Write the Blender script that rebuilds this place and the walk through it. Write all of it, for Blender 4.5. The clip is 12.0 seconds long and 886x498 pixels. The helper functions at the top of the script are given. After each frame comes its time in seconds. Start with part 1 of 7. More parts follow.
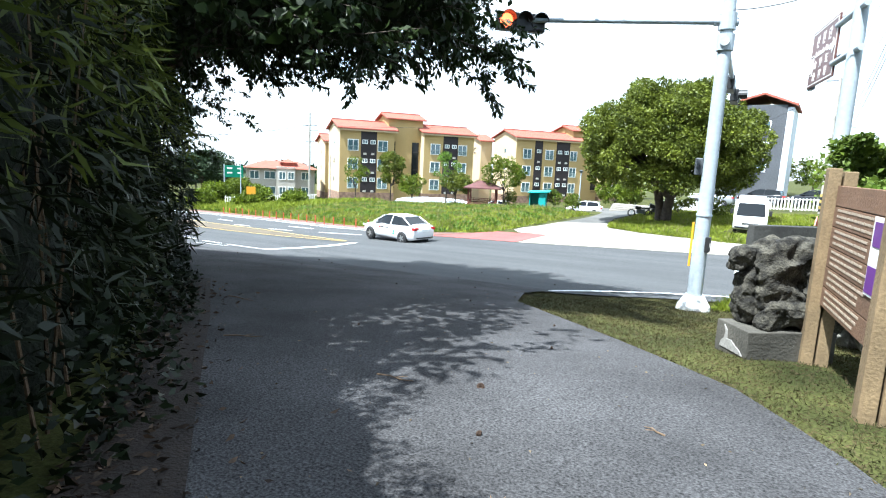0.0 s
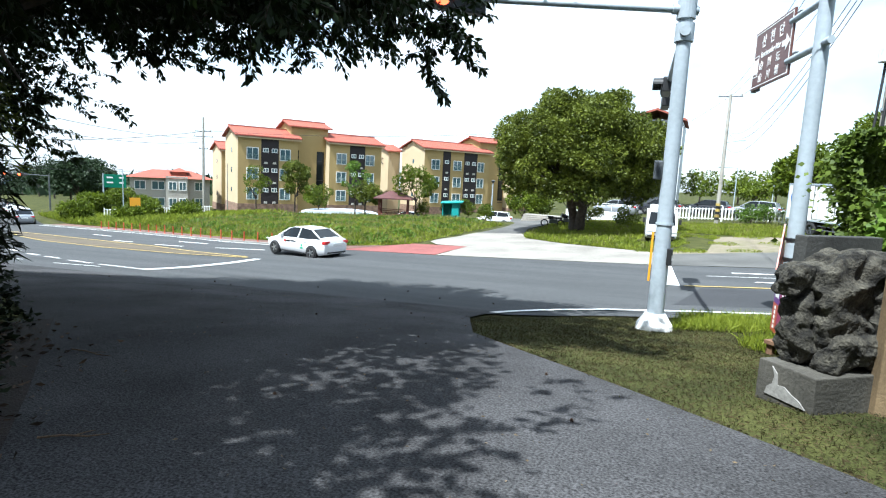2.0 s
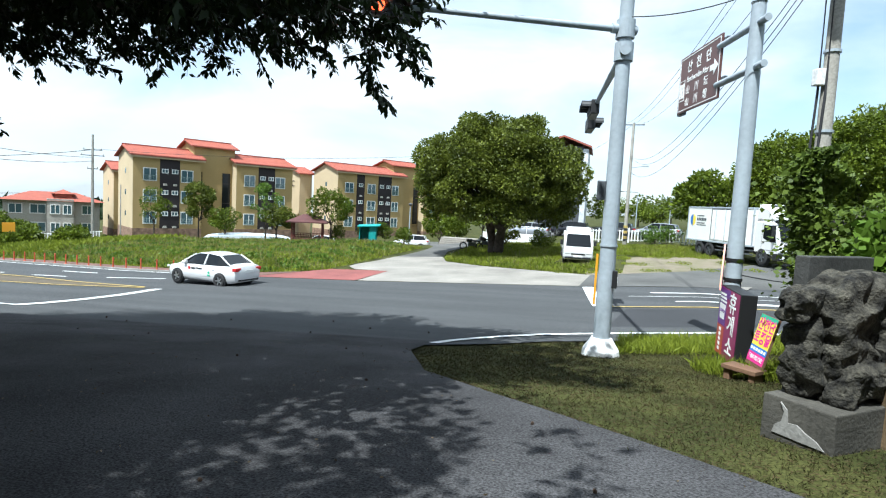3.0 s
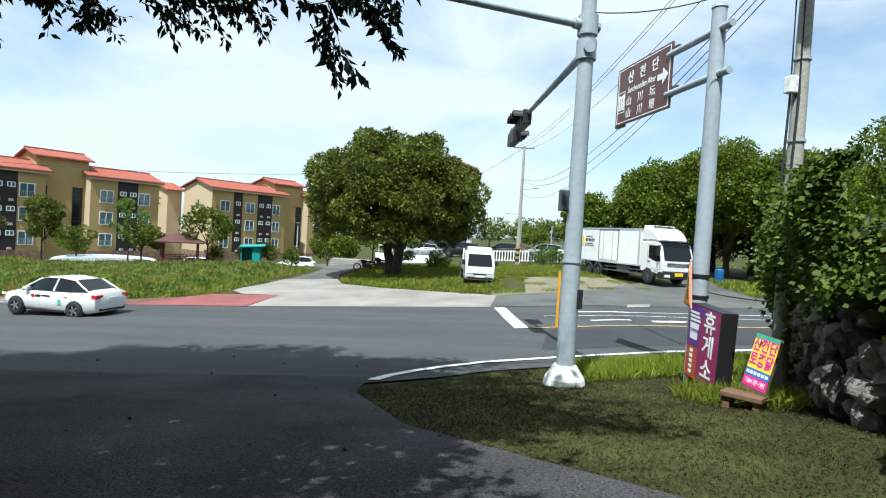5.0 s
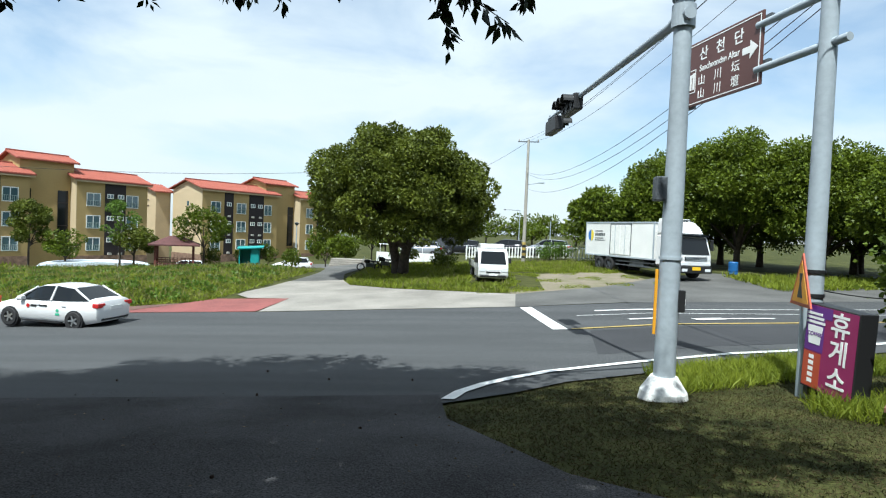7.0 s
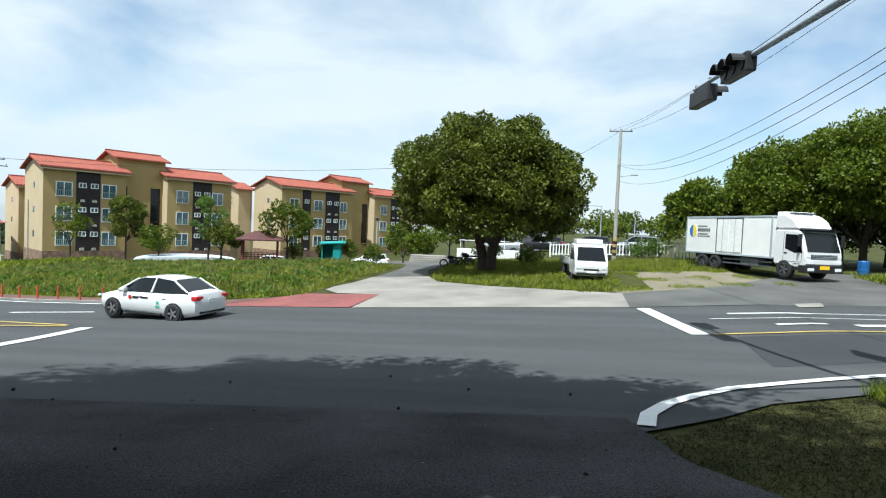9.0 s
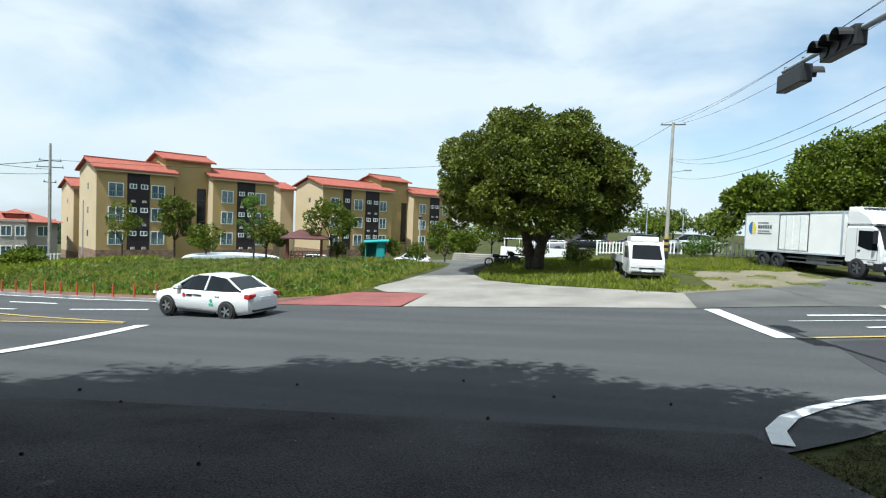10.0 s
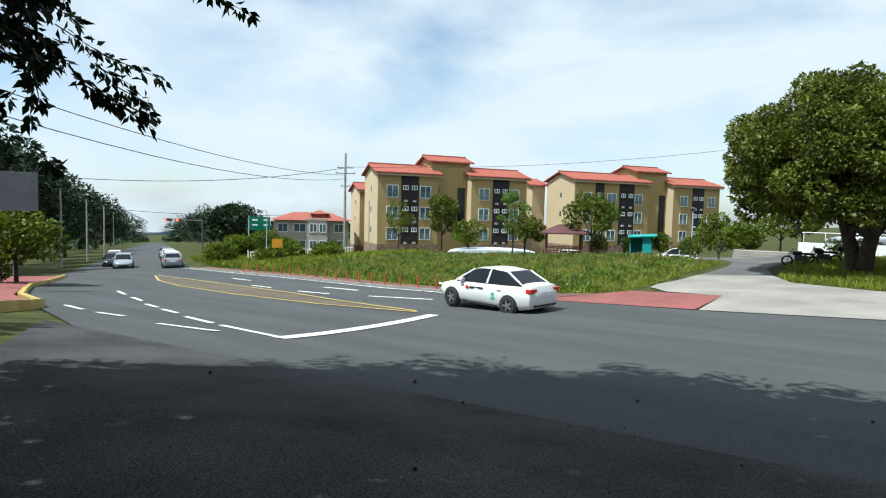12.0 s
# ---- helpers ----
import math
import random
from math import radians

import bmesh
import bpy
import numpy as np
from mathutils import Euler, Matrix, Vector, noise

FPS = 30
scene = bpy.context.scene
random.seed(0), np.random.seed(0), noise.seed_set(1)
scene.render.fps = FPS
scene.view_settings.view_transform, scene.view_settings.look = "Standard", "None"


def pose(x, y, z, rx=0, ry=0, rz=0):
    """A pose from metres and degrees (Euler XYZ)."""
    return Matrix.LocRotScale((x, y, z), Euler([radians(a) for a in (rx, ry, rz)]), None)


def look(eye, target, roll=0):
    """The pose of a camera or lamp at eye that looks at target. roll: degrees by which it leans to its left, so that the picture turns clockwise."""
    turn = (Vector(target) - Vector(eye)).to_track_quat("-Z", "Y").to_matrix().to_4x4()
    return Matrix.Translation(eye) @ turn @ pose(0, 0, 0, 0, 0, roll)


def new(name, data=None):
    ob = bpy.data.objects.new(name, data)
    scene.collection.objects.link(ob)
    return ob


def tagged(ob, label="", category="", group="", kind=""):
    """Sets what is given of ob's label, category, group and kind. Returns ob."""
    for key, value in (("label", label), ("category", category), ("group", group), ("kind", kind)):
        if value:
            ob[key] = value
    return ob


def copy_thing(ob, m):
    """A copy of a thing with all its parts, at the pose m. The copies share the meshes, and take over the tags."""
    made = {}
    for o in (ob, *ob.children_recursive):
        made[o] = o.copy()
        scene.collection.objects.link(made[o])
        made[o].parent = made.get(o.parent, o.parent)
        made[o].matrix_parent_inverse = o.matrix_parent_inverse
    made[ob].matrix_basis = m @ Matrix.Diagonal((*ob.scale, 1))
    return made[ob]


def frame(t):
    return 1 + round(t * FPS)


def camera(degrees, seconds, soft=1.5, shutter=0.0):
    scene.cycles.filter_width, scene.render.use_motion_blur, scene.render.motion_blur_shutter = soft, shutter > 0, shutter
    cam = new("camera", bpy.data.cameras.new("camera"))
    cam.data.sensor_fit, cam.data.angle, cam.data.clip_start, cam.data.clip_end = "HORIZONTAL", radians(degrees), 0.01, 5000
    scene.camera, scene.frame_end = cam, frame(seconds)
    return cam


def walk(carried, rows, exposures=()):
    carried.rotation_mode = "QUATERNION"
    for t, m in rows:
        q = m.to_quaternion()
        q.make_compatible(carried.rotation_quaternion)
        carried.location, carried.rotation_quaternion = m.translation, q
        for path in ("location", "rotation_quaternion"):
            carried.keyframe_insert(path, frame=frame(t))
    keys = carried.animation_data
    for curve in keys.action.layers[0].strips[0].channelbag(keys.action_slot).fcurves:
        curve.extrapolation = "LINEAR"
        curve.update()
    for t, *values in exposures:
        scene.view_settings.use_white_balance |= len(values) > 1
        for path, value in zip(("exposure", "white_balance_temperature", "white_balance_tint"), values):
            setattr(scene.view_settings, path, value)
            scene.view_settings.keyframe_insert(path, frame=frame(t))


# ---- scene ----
cam = camera(77.3, 12.0, 1.15)
PATH = [
    (0, (0.086, -0.219, 1.717), (-1.136, 1.331, 1.399), 2.7),
    (0.5, (-0.276, 0.145, 1.672), (-1.449, 1.73, 1.34), 2.0),
    (1, (-0.664, 0.476, 1.604), (-1.769, 2.112, 1.278), 2.3),
    (1.5, (-1.089, 0.815, 1.544), (-2.114, 2.504, 1.233), 2.6),
    (2, (-1.5, 1.123, 1.502), (-2.448, 2.865, 1.241), 3.0),
    (2.5, (-1.901, 1.422, 1.445), (-2.724, 3.234, 1.248), 3.1),
    (3, (-2.3, 1.713, 1.408), (-2.97, 3.59, 1.248), 3.1),
    (3.5, (-2.684, 1.989, 1.383), (-3.17, 3.925, 1.259), 3.5),
    (5.5, (-4.158, 3.223, 1.12), (-4.391, 5.209, 1.07), 3.2),
    (6, (-4.511, 3.438, 1.13), (-4.713, 5.427, 1.075), 2.8),
    (6.5, (-4.915, 3.663, 1.114), (-5.108, 5.653, 1.055), 2.5),
    (8.5, (-6.446, 5.07, 0.844), (-6.839, 7.03, 0.768), 2.3),
    (9, (-6.896, 5.354, 0.777), (-7.343, 7.302, 0.699), 2.5),
    (9.5, (-7.293, 5.557, 0.71), (-7.792, 7.492, 0.63), 2.5),
    (10, (-7.676, 5.819, 0.659), (-8.247, 7.734, 0.573), 2.3),
    (10.5, (-8.096, 5.908, 0.631), (-8.793, 7.78, 0.537), 2.1),
    (11, (-8.521, 6.107, 0.579), (-9.418, 7.892, 0.471), 1.8),
    (11.5, (-8.985, 6.19, 0.517), (-10.097, 7.847, 0.396), 1.9),
    (12, (-9.434, 6.326, 0.473), (-10.751, 7.825, 0.345), 1.4),
]
EXPOSURES = [(0.0, 1.9, 5750, 4), (1.0, 1.75, 5750, 4), (2.0, 1.3, 5750, 4), (3.0, 0.95, 5800, 3), (3.6, 0.82, 5850, 3), (5.5, 0.72, 5900, 2), (8.5, 0.62, 5950, 2), (12.0, 0.58, 5950, 2)]
walk(cam, [(t, look(eye, target, roll)) for t, eye, target, roll in PATH], EXPOSURES)

# ---- world, sun ----
SUN_DIR = Vector((-0.14, -0.46, 0.88)).normalized()
world = bpy.data.worlds.new("sky")
scene.world = world
world.use_nodes = True
wn, wl = world.node_tree.nodes, world.node_tree.links
wn.clear()
w_out = wn.new("ShaderNodeOutputWorld")
w_bg = wn.new("ShaderNodeBackground")
w_sky = wn.new("ShaderNodeTexSky")
w_sky.sky_type = "NISHITA"
w_sky.sun_disc = False
w_sky.sun_elevation = math.asin(SUN_DIR.z)
w_sky.sun_rotation = math.atan2(SUN_DIR.x, SUN_DIR.y)
w_sky.air_density, w_sky.dust_density, w_sky.ozone_density = 1.0, 1.2, 1.5
w_co = wn.new("ShaderNodeTexCoord")
w_map = wn.new("ShaderNodeMapping")
w_map.inputs["Scale"].default_value = (1.0, 1.0, 2.6)
w_map.inputs["Location"].default_value = (0.35, 0.1, 0.2)
w_n1 = wn.new("ShaderNodeTexNoise")
w_n1.inputs["Scale"].default_value, w_n1.inputs["Detail"].default_value, w_n1.inputs["Roughness"].default_value = 2.1, 7, 0.52
w_n1.inputs["Distortion"].default_value = 0.35
w_ramp = wn.new("ShaderNodeValToRGB")
w_ramp.color_ramp.elements[0].position, w_ramp.color_ramp.elements[1].position = 0.36, 0.58
w_ramp.color_ramp.elements[0].color = (0.22, 0.22, 0.22, 1)
w_n2 = wn.new("ShaderNodeTexNoise")
w_n2.inputs["Scale"].default_value, w_n2.inputs["Detail"].default_value = 4.2, 5
w_shade = wn.new("ShaderNodeMixRGB")
w_shade.inputs[1].default_value, w_shade.inputs[2].default_value = (8.3, 9.2, 10.2, 1), (10.2, 10.4, 10.5, 1)
w_mix = wn.new("ShaderNodeMixRGB")
wl.new(w_co.outputs["Generated"], w_map.inputs["Vector"])
wl.new(w_map.outputs[0], w_n1.inputs["Vector"])
wl.new(w_map.outputs[0], w_n2.inputs["Vector"])
wl.new(w_n1.outputs["Fac"], w_ramp.inputs[0])
wl.new(w_n2.outputs["Fac"], w_shade.inputs[0])
wl.new(w_ramp.outputs[0], w_mix.inputs[0])
w_gain = wn.new("ShaderNodeMixRGB")
w_gain.blend_type, w_gain.inputs[0].default_value, w_gain.inputs[2].default_value = "MULTIPLY", 1.0, (1.9, 1.9, 1.8, 1)
wl.new(w_sky.outputs[0], w_gain.inputs[1])
wl.new(w_gain.outputs[0], w_mix.inputs[1])
wl.new(w_shade.outputs[0], w_mix.inputs[2])
wl.new(w_mix.outputs[0], w_bg.inputs[0])
w_bg.inputs[1].default_value = 0.062
wl.new(w_bg.outputs[0], w_out.inputs[0])

sun_data = bpy.data.lights.new("sun", "SUN")
sun_data.energy, sun_data.angle, sun_data.color = 4.8, radians(0.6), (1.0, 0.97, 0.92)
sun = new("sun", sun_data)
sun.matrix_world = look(SUN_DIR * 200, (0, 0, 0))


# ---- materials ----
def material(name, colour, rough=0.7, spread=0.25, scale=3.0, fine=40.0, bump=0.15, metal=0.0, second=None, fine_spread=0.2, spec=0.5, island=0.0, obj=0.0, patch=0.5, stretch=None):
    """Base colour varied at two scales, with relief from the finer one."""
    m = bpy.data.materials.new(name)
    m.use_nodes = True
    nodes, links = m.node_tree.nodes, m.node_tree.links
    b = nodes["Principled BSDF"]
    b.inputs["Roughness"].default_value, b.inputs["Metallic"].default_value = rough, metal
    b.inputs["Specular IOR Level"].default_value = spec
    co = nodes.new("ShaderNodeTexCoord")
    n1, n2 = nodes.new("ShaderNodeTexNoise"), nodes.new("ShaderNodeTexNoise")
    n1.inputs["Scale"].default_value, n1.inputs["Detail"].default_value = scale, 5
    n2.inputs["Scale"].default_value, n2.inputs["Detail"].default_value = fine, 4
    if stretch:
        mp = nodes.new("ShaderNodeMapping")
        mp.inputs["Scale"].default_value = stretch
        mp.inputs["Rotation"].default_value = (0, 0, radians(-3))
        links.new(co.outputs["Object"], mp.inputs["Vector"])
        links.new(mp.outputs[0], n1.inputs["Vector"])
    else:
        links.new(co.outputs["Object"], n1.inputs["Vector"])
    links.new(co.outputs["Object"], n2.inputs["Vector"])
    r1 = nodes.new("ShaderNodeValToRGB")
    r1.color_ramp.elements[0].position, r1.color_ramp.elements[1].position = patch - 0.18, patch + 0.18
    c0 = [c * (1 - spread) for c in colour]
    c1 = second or [min(1, c * (1 + spread)) for c in colour]
    r1.color_ramp.elements[0].color, r1.color_ramp.elements[1].color = (*c0, 1), (*c1, 1)
    links.new(n1.outputs["Fac"], r1.inputs[0])
    val = nodes.new("ShaderNodeMapRange")
    val.inputs["From Min"].default_value, val.inputs["From Max"].default_value = 0.3, 0.7
    val.inputs["To Min"].default_value, val.inputs["To Max"].default_value = 1 - fine_spread, 1 + fine_spread
    links.new(n2.outputs["Fac"], val.inputs["Value"])
    hsv = nodes.new("ShaderNodeHueSaturation")
    links.new(r1.outputs[0], hsv.inputs["Color"])
    last = val.outputs[0]
    if island or obj:
        rnd = nodes.new("ShaderNodeNewGeometry") if island else nodes.new("ShaderNodeObjectInfo")
        src = rnd.outputs["Random Per Island"] if island else rnd.outputs["Random"]
        mr = nodes.new("ShaderNodeMapRange")
        mr.inputs["To Min"].default_value, mr.inputs["To Max"].default_value = 1 - (island or obj), 1 + (island or obj)
        links.new(src, mr.inputs["Value"])
        mul = nodes.new("ShaderNodeMath")
        mul.operation = "MULTIPLY"
        links.new(last, mul.inputs[0])
        links.new(mr.outputs[0], mul.inputs[1])
        last = mul.outputs[0]
    links.new(last, hsv.inputs["Value"])
    links.new(hsv.outputs[0], b.inputs["Base Color"])
    if bump:
        bn = nodes.new("ShaderNodeBump")
        bn.inputs["Strength"].default_value, bn.inputs["Distance"].default_value = bump, 0.02
        links.new(n2.outputs["Fac"], bn.inputs["Height"])
        links.new(bn.outputs[0], b.inputs["Normal"])
    return m


def leaf_material(name, dark, light, through_amount=0.35, rough=0.45):
    m = bpy.data.materials.new(name)
    m.use_nodes = True
    nodes, links = m.node_tree.nodes, m.node_tree.links
    b = nodes["Principled BSDF"]
    b.inputs["Roughness"].default_value = rough
    b.inputs["Specular IOR Level"].default_value = 0.24
    g = nodes.new("ShaderNodeNewGeometry")
    co = nodes.new("ShaderNodeTexCoord")
    n1 = nodes.new("ShaderNodeTexNoise")
    n1.inputs["Scale"].default_value = 0.9
    links.new(co.outputs["Object"], n1.inputs["Vector"])
    add = nodes.new("ShaderNodeMath")
    add.operation = "MULTIPLY_ADD"
    add.inputs[1].default_value = 0.45
    links.new(g.outputs["Random Per Island"], add.inputs[0])
    mr = nodes.new("ShaderNodeMapRange")
    mr.inputs["From Min"].default_value, mr.inputs["From Max"].default_value = 0.3, 0.7
    mr.inputs["To Min"].default_value, mr.inputs["To Max"].default_value = 0.02, 0.56
    links.new(n1.outputs["Fac"], mr.inputs["Value"])
    links.new(mr.outputs[0], add.inputs[2])
    r = nodes.new("ShaderNodeValToRGB")
    r.color_ramp.elements[0].color, r.color_ramp.elements[1].color = (*dark, 1), (*light, 1)
    links.new(add.outputs[0], r.inputs[0])
    links.new(r.outputs[0], b.inputs["Base Color"])
    tr = nodes.new("ShaderNodeBsdfTranslucent")
    links.new(r.outputs[0], tr.inputs["Color"])
    mix = nodes.new("ShaderNodeMixShader")
    mix.inputs[0].default_value = through_amount
    links.new(b.outputs[0], mix.inputs[1])
    links.new(tr.outputs[0], mix.inputs[2])
    links.new(mix.outputs[0], nodes["Material Output"].inputs["Surface"])
    return m


def plain(name, colour, rough=0.5, metal=0.0, spec=0.5, emit=0.0):
    m = bpy.data.materials.new(name)
    m.use_nodes = True
    b = m.node_tree.nodes["Principled BSDF"]
    b.inputs["Base Color"].default_value = (*colour, 1)
    b.inputs["Roughness"].default_value, b.inputs["Metallic"].default_value = rough, metal
    b.inputs["Specular IOR Level"].default_value = spec
    if emit:
        b.inputs["Emission Color"].default_value, b.inputs["Emission Strength"].default_value = (*colour, 1), emit
    return m


ASPHALT = material("road asphalt", (0.0706, 0.0727, 0.0749), 0.9, 0.13, 0.9, 60, 0.5, fine_spread=0.42, spec=0.1, stretch=(0.12, 1.0, 1.0))
LANE_ASPHALT = material("lane asphalt", (0.056, 0.055, 0.057), 0.92, 0.32, 0.7, 60, 0.8, fine_spread=0.7, spec=0.1)
DARK_ASPHALT = material("darker asphalt strip", (0.045, 0.0457, 0.0488), 0.9, 0.1, 0.5, 60, 0.35, spec=0.15)
LOT_ASPHALT = material("worn lot asphalt", (0.0863, 0.084, 0.0788), 0.9, 0.25, 0.5, 50, 0.4)
CONCRETE = material("pale concrete paving", (0.232, 0.214, 0.188), 0.85, 0.22, 0.5, 30, 0.25, fine_spread=0.25)
KERB = material("kerb concrete", (0.24, 0.232, 0.216), 0.85, 0.2, 1.5, 30, 0.3)
RED_PAVE = material("red paving", (0.21, 0.0638, 0.0562), 0.85, 0.2, 0.8, 18, 0.3, obj=0.15)
BROWN_PAVE = material("reddish brown pavement", (0.143, 0.075, 0.0562), 0.9, 0.25, 0.8, 18, 0.3, obj=0.15)
MEDIAN = material("faded hatched median", (0.0863, 0.0675, 0.045), 0.9, 0.3, 1.2, 30, 0.3)
GROUND = material("grassy earth", (0.0385, 0.0462, 0.014), 0.95, 0.3, 0.9, 37, 0.35, second=(0.0735, 0.0756, 0.0238), fine_spread=0.4, spec=0.1)
VERGE = material("mown verge", (0.0638, 0.0713, 0.021), 0.95, 0.3, 1.3, 30, 0.8, second=(0.15, 0.124, 0.0488), fine_spread=0.45)
DIRT = material("dry dirt", (0.26, 0.215, 0.155), 0.95, 0.25, 1.1, 20, 0.5, second=(0.12, 0.115, 0.055), fine_spread=0.4, patch=0.56)
# litter brown taken near black, with the hedge's shade in the colour
LITTER = material("shaded leaf litter earth", (0.016, 0.010, 0.007), 0.95, 0.4, 3, 40, 0.8)
WHITE_LINE = material("worn white road paint", (0.702, 0.702, 0.684), 0.6, 0.08, 4, 60, 0.1)
YELLOW_LINE = material("worn yellow road paint", (0.40, 0.29, 0.08), 0.6, 0.2, 2, 60, 0.1)
STEEL = material("galvanised steel", (0.34, 0.385, 0.42), 0.55, 0.1, 1.6, 12, 0.02, metal=0.0, fine_spread=0.08)
STEEL_DARK = material("dark weathered steel", (0.10, 0.11, 0.12), 0.5, 0.2, 3, 30, 0.1, metal=0.3)
POLE_CONCRETE = material("utility pole concrete", (0.33, 0.31, 0.27), 0.85, 0.15, 2, 30, 0.2)
OCHRE = material("ochre wall paint", (0.385, 0.27, 0.111), 0.85, 0.07, 0.35, 8, 0.06, fine_spread=0.05)
CREAM = material("pale ochre gable paint", (0.488, 0.385, 0.244), 0.85, 0.06, 0.35, 8, 0.06, fine_spread=0.05)
ROOF_RED = material("orange red roof tile", (0.277, 0.0713, 0.045), 0.75, 0.15, 1.2, 10, 0.2)
DARK_PANEL = material("dark brown cladding", (0.0168, 0.0108, 0.012), 0.7, 0.15, 1, 10, 0.1)
BASE_BRICK = material("mottled base brick", (0.216, 0.136, 0.096), 0.9, 0.35, 2.2, 9, 0.3)
WHITE_PAINT = material("white paint", (0.78, 0.78, 0.76), 0.5, 0.04, 1, 20, 0.03)
WIN_GLASS = plain("window glass", (0.07, 0.125, 0.15), 0.07, 0.0, 0.9)
RAIL_GREEN = plain("window rail", (0.35, 0.45, 0.42), 0.5)
CAR_WHITE = plain("white car paint", (0.68, 0.68, 0.68), 0.18, 0.0, 0.6)
CAR_GREY = plain("silver grey car paint", (0.35, 0.37, 0.40), 0.25, 0.4, 0.6)
CAR_BLACK = plain("black car paint", (0.015, 0.016, 0.02), 0.15, 0.0, 0.6)
CAR_GLASS = plain("tinted car glass", (0.008, 0.010, 0.012), 0.06, 0.0, 0.3)
RUBBER = material("tyre rubber", (0.02, 0.02, 0.021), 0.8, 0.2, 6, 60, 0.1)
RIM = plain("alloy rim", (0.45, 0.46, 0.47), 0.3, 0.8)
BLACK = plain("black plastic", (0.015, 0.015, 0.016), 0.5)
RED_LAMP = plain("red lamp lens", (0.45, 0.02, 0.02), 0.2)
CLEAR_LAMP = plain("clear lamp lens", (0.7, 0.72, 0.75), 0.15)
PLATE_WHITE = plain("white plate", (0.75, 0.76, 0.74), 0.4)
PLATE_YELLOW = plain("yellow plate", (0.85, 0.52, 0.02), 0.4)
BROWN_SIGN = material("brown sign sheeting", (0.108, 0.044, 0.036), 0.45, 0.06, 1.2, 30, 0.0, fine_spread=0.04)
SIGN_WHITE = plain("white sheeting", (0.85, 0.85, 0.83), 0.45)
SIGN_GREEN = plain("green sign sheeting", (0.0, 0.16, 0.09), 0.45)
SIGN_MAGENTA = plain("magenta sign print", (0.26, 0.02, 0.10), 0.4)
SIGN_PURPLE = plain("purple sign print", (0.12, 0.03, 0.22), 0.4)
SIGN_RED = plain("orange red sign print", (0.42, 0.07, 0.03), 0.4)
SIGN_YELLOW = plain("yellow sign print", (0.80, 0.62, 0.06), 0.45)
SIGN_ORANGE = plain("orange sign sheeting", (0.72, 0.33, 0.02), 0.45)
SIGN_PINK = plain("pink letter print", (0.62, 0.02, 0.22), 0.45)
SIGN_BLUE = plain("blue sign print", (0.03, 0.16, 0.50), 0.45)
SIGN_TEAL = plain("green stripe print", (0.05, 0.38, 0.22), 0.45)
TEAL = material("teal painted boards", (0.015, 0.26, 0.25), 0.6, 0.12, 1.5, 20, 0.1)
GAZEBO_RED = material("dull red gazebo tiles", (0.085, 0.030, 0.028), 0.75, 0.2, 2, 12, 0.2)
GAZEBO_WOOD = material("red brown gazebo timber", (0.13, 0.035, 0.025), 0.7, 0.2, 3, 25, 0.1)
WOOD = material("weathered board timber", (0.147, 0.0808, 0.0456), 0.8, 0.22, 1.5, 35, 0.3)
POST_WOOD = material("weathered post timber", (0.176, 0.123, 0.0646), 0.85, 0.22, 3, 40, 0.35)
BOARD_TEXT = plain("faded lettering", (0.36, 0.29, 0.22), 0.8)
BASALT = material("rough basalt rock", (0.020, 0.018, 0.014), 0.95, 0.5, 9, 46, 1.0, second=(0.085, 0.078, 0.06), fine_spread=0.55, patch=0.54)
DARK_STONE = material("dark dressed stone slab", (0.04, 0.04, 0.037), 0.8, 0.3, 3, 40, 0.3)
PLINTH = material("dark mossy concrete plinth", (0.058, 0.054, 0.045), 0.9, 0.4, 2.5, 30, 0.5)
WALL_STONE = material("grey field stone", (0.152, 0.144, 0.124), 0.95, 0.35, 3, 26, 0.8, obj=0.25)
BARK = material("rough bark", (0.055, 0.042, 0.032), 0.95, 0.35, 5, 30, 0.8)
CONE_BROWN = material("pine cone scales", (0.06, 0.035, 0.022), 0.9, 0.35, 12, 60, 0.5)
TWIG = material("dry twig bark", (0.13, 0.085, 0.05), 0.9, 0.3, 12, 60, 0.4)
POST_ORANGE = plain("orange delineator plastic", (0.46, 0.085, 0.035), 0.5)
BARRIER_GREY = material("grey sign back sheet", (0.17, 0.18, 0.19), 0.5, 0.1, 1, 20, 0.05, metal=0.4)
GREY_CLAD = material("dark slate cladding", (0.06, 0.064, 0.072), 0.75, 0.12, 0.5, 6, 0.1)
PALE_CLAD = material("pale grey cladding", (0.55, 0.57, 0.60), 0.7, 0.08, 0.5, 6, 0.1)
HOUSE_CREAM = material("cream grey house render", (0.375, 0.352, 0.315), 0.85, 0.08, 0.4, 8, 0.1)
POOL_WHITE = material("pale canopy sheet", (0.60, 0.66, 0.72), 0.5, 0.06, 0.4, 8, 0.05)
CABLE = plain("black cable", (0.02, 0.02, 0.022), 0.6)
AMBER = plain("amber signal lens", (0.35, 0.10, 0.01), 0.3)
SIGNAL_RED = plain("lit red signal lens", (1.0, 0.10, 0.03), 0.3, emit=2.2)
BLUE_BARREL = plain("blue barrel plastic", (0.02, 0.11, 0.30), 0.4)
LEAF_CAMPHOR = leaf_material("glossy broad leaf", (0.018, 0.030, 0.004), (0.165, 0.195, 0.022), 0.24, 0.5)
LEAF_WOOD = leaf_material("woodland leaf", (0.022, 0.042, 0.004), (0.175, 0.225, 0.018), 0.32)
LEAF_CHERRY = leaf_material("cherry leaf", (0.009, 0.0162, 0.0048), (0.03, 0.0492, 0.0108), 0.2)
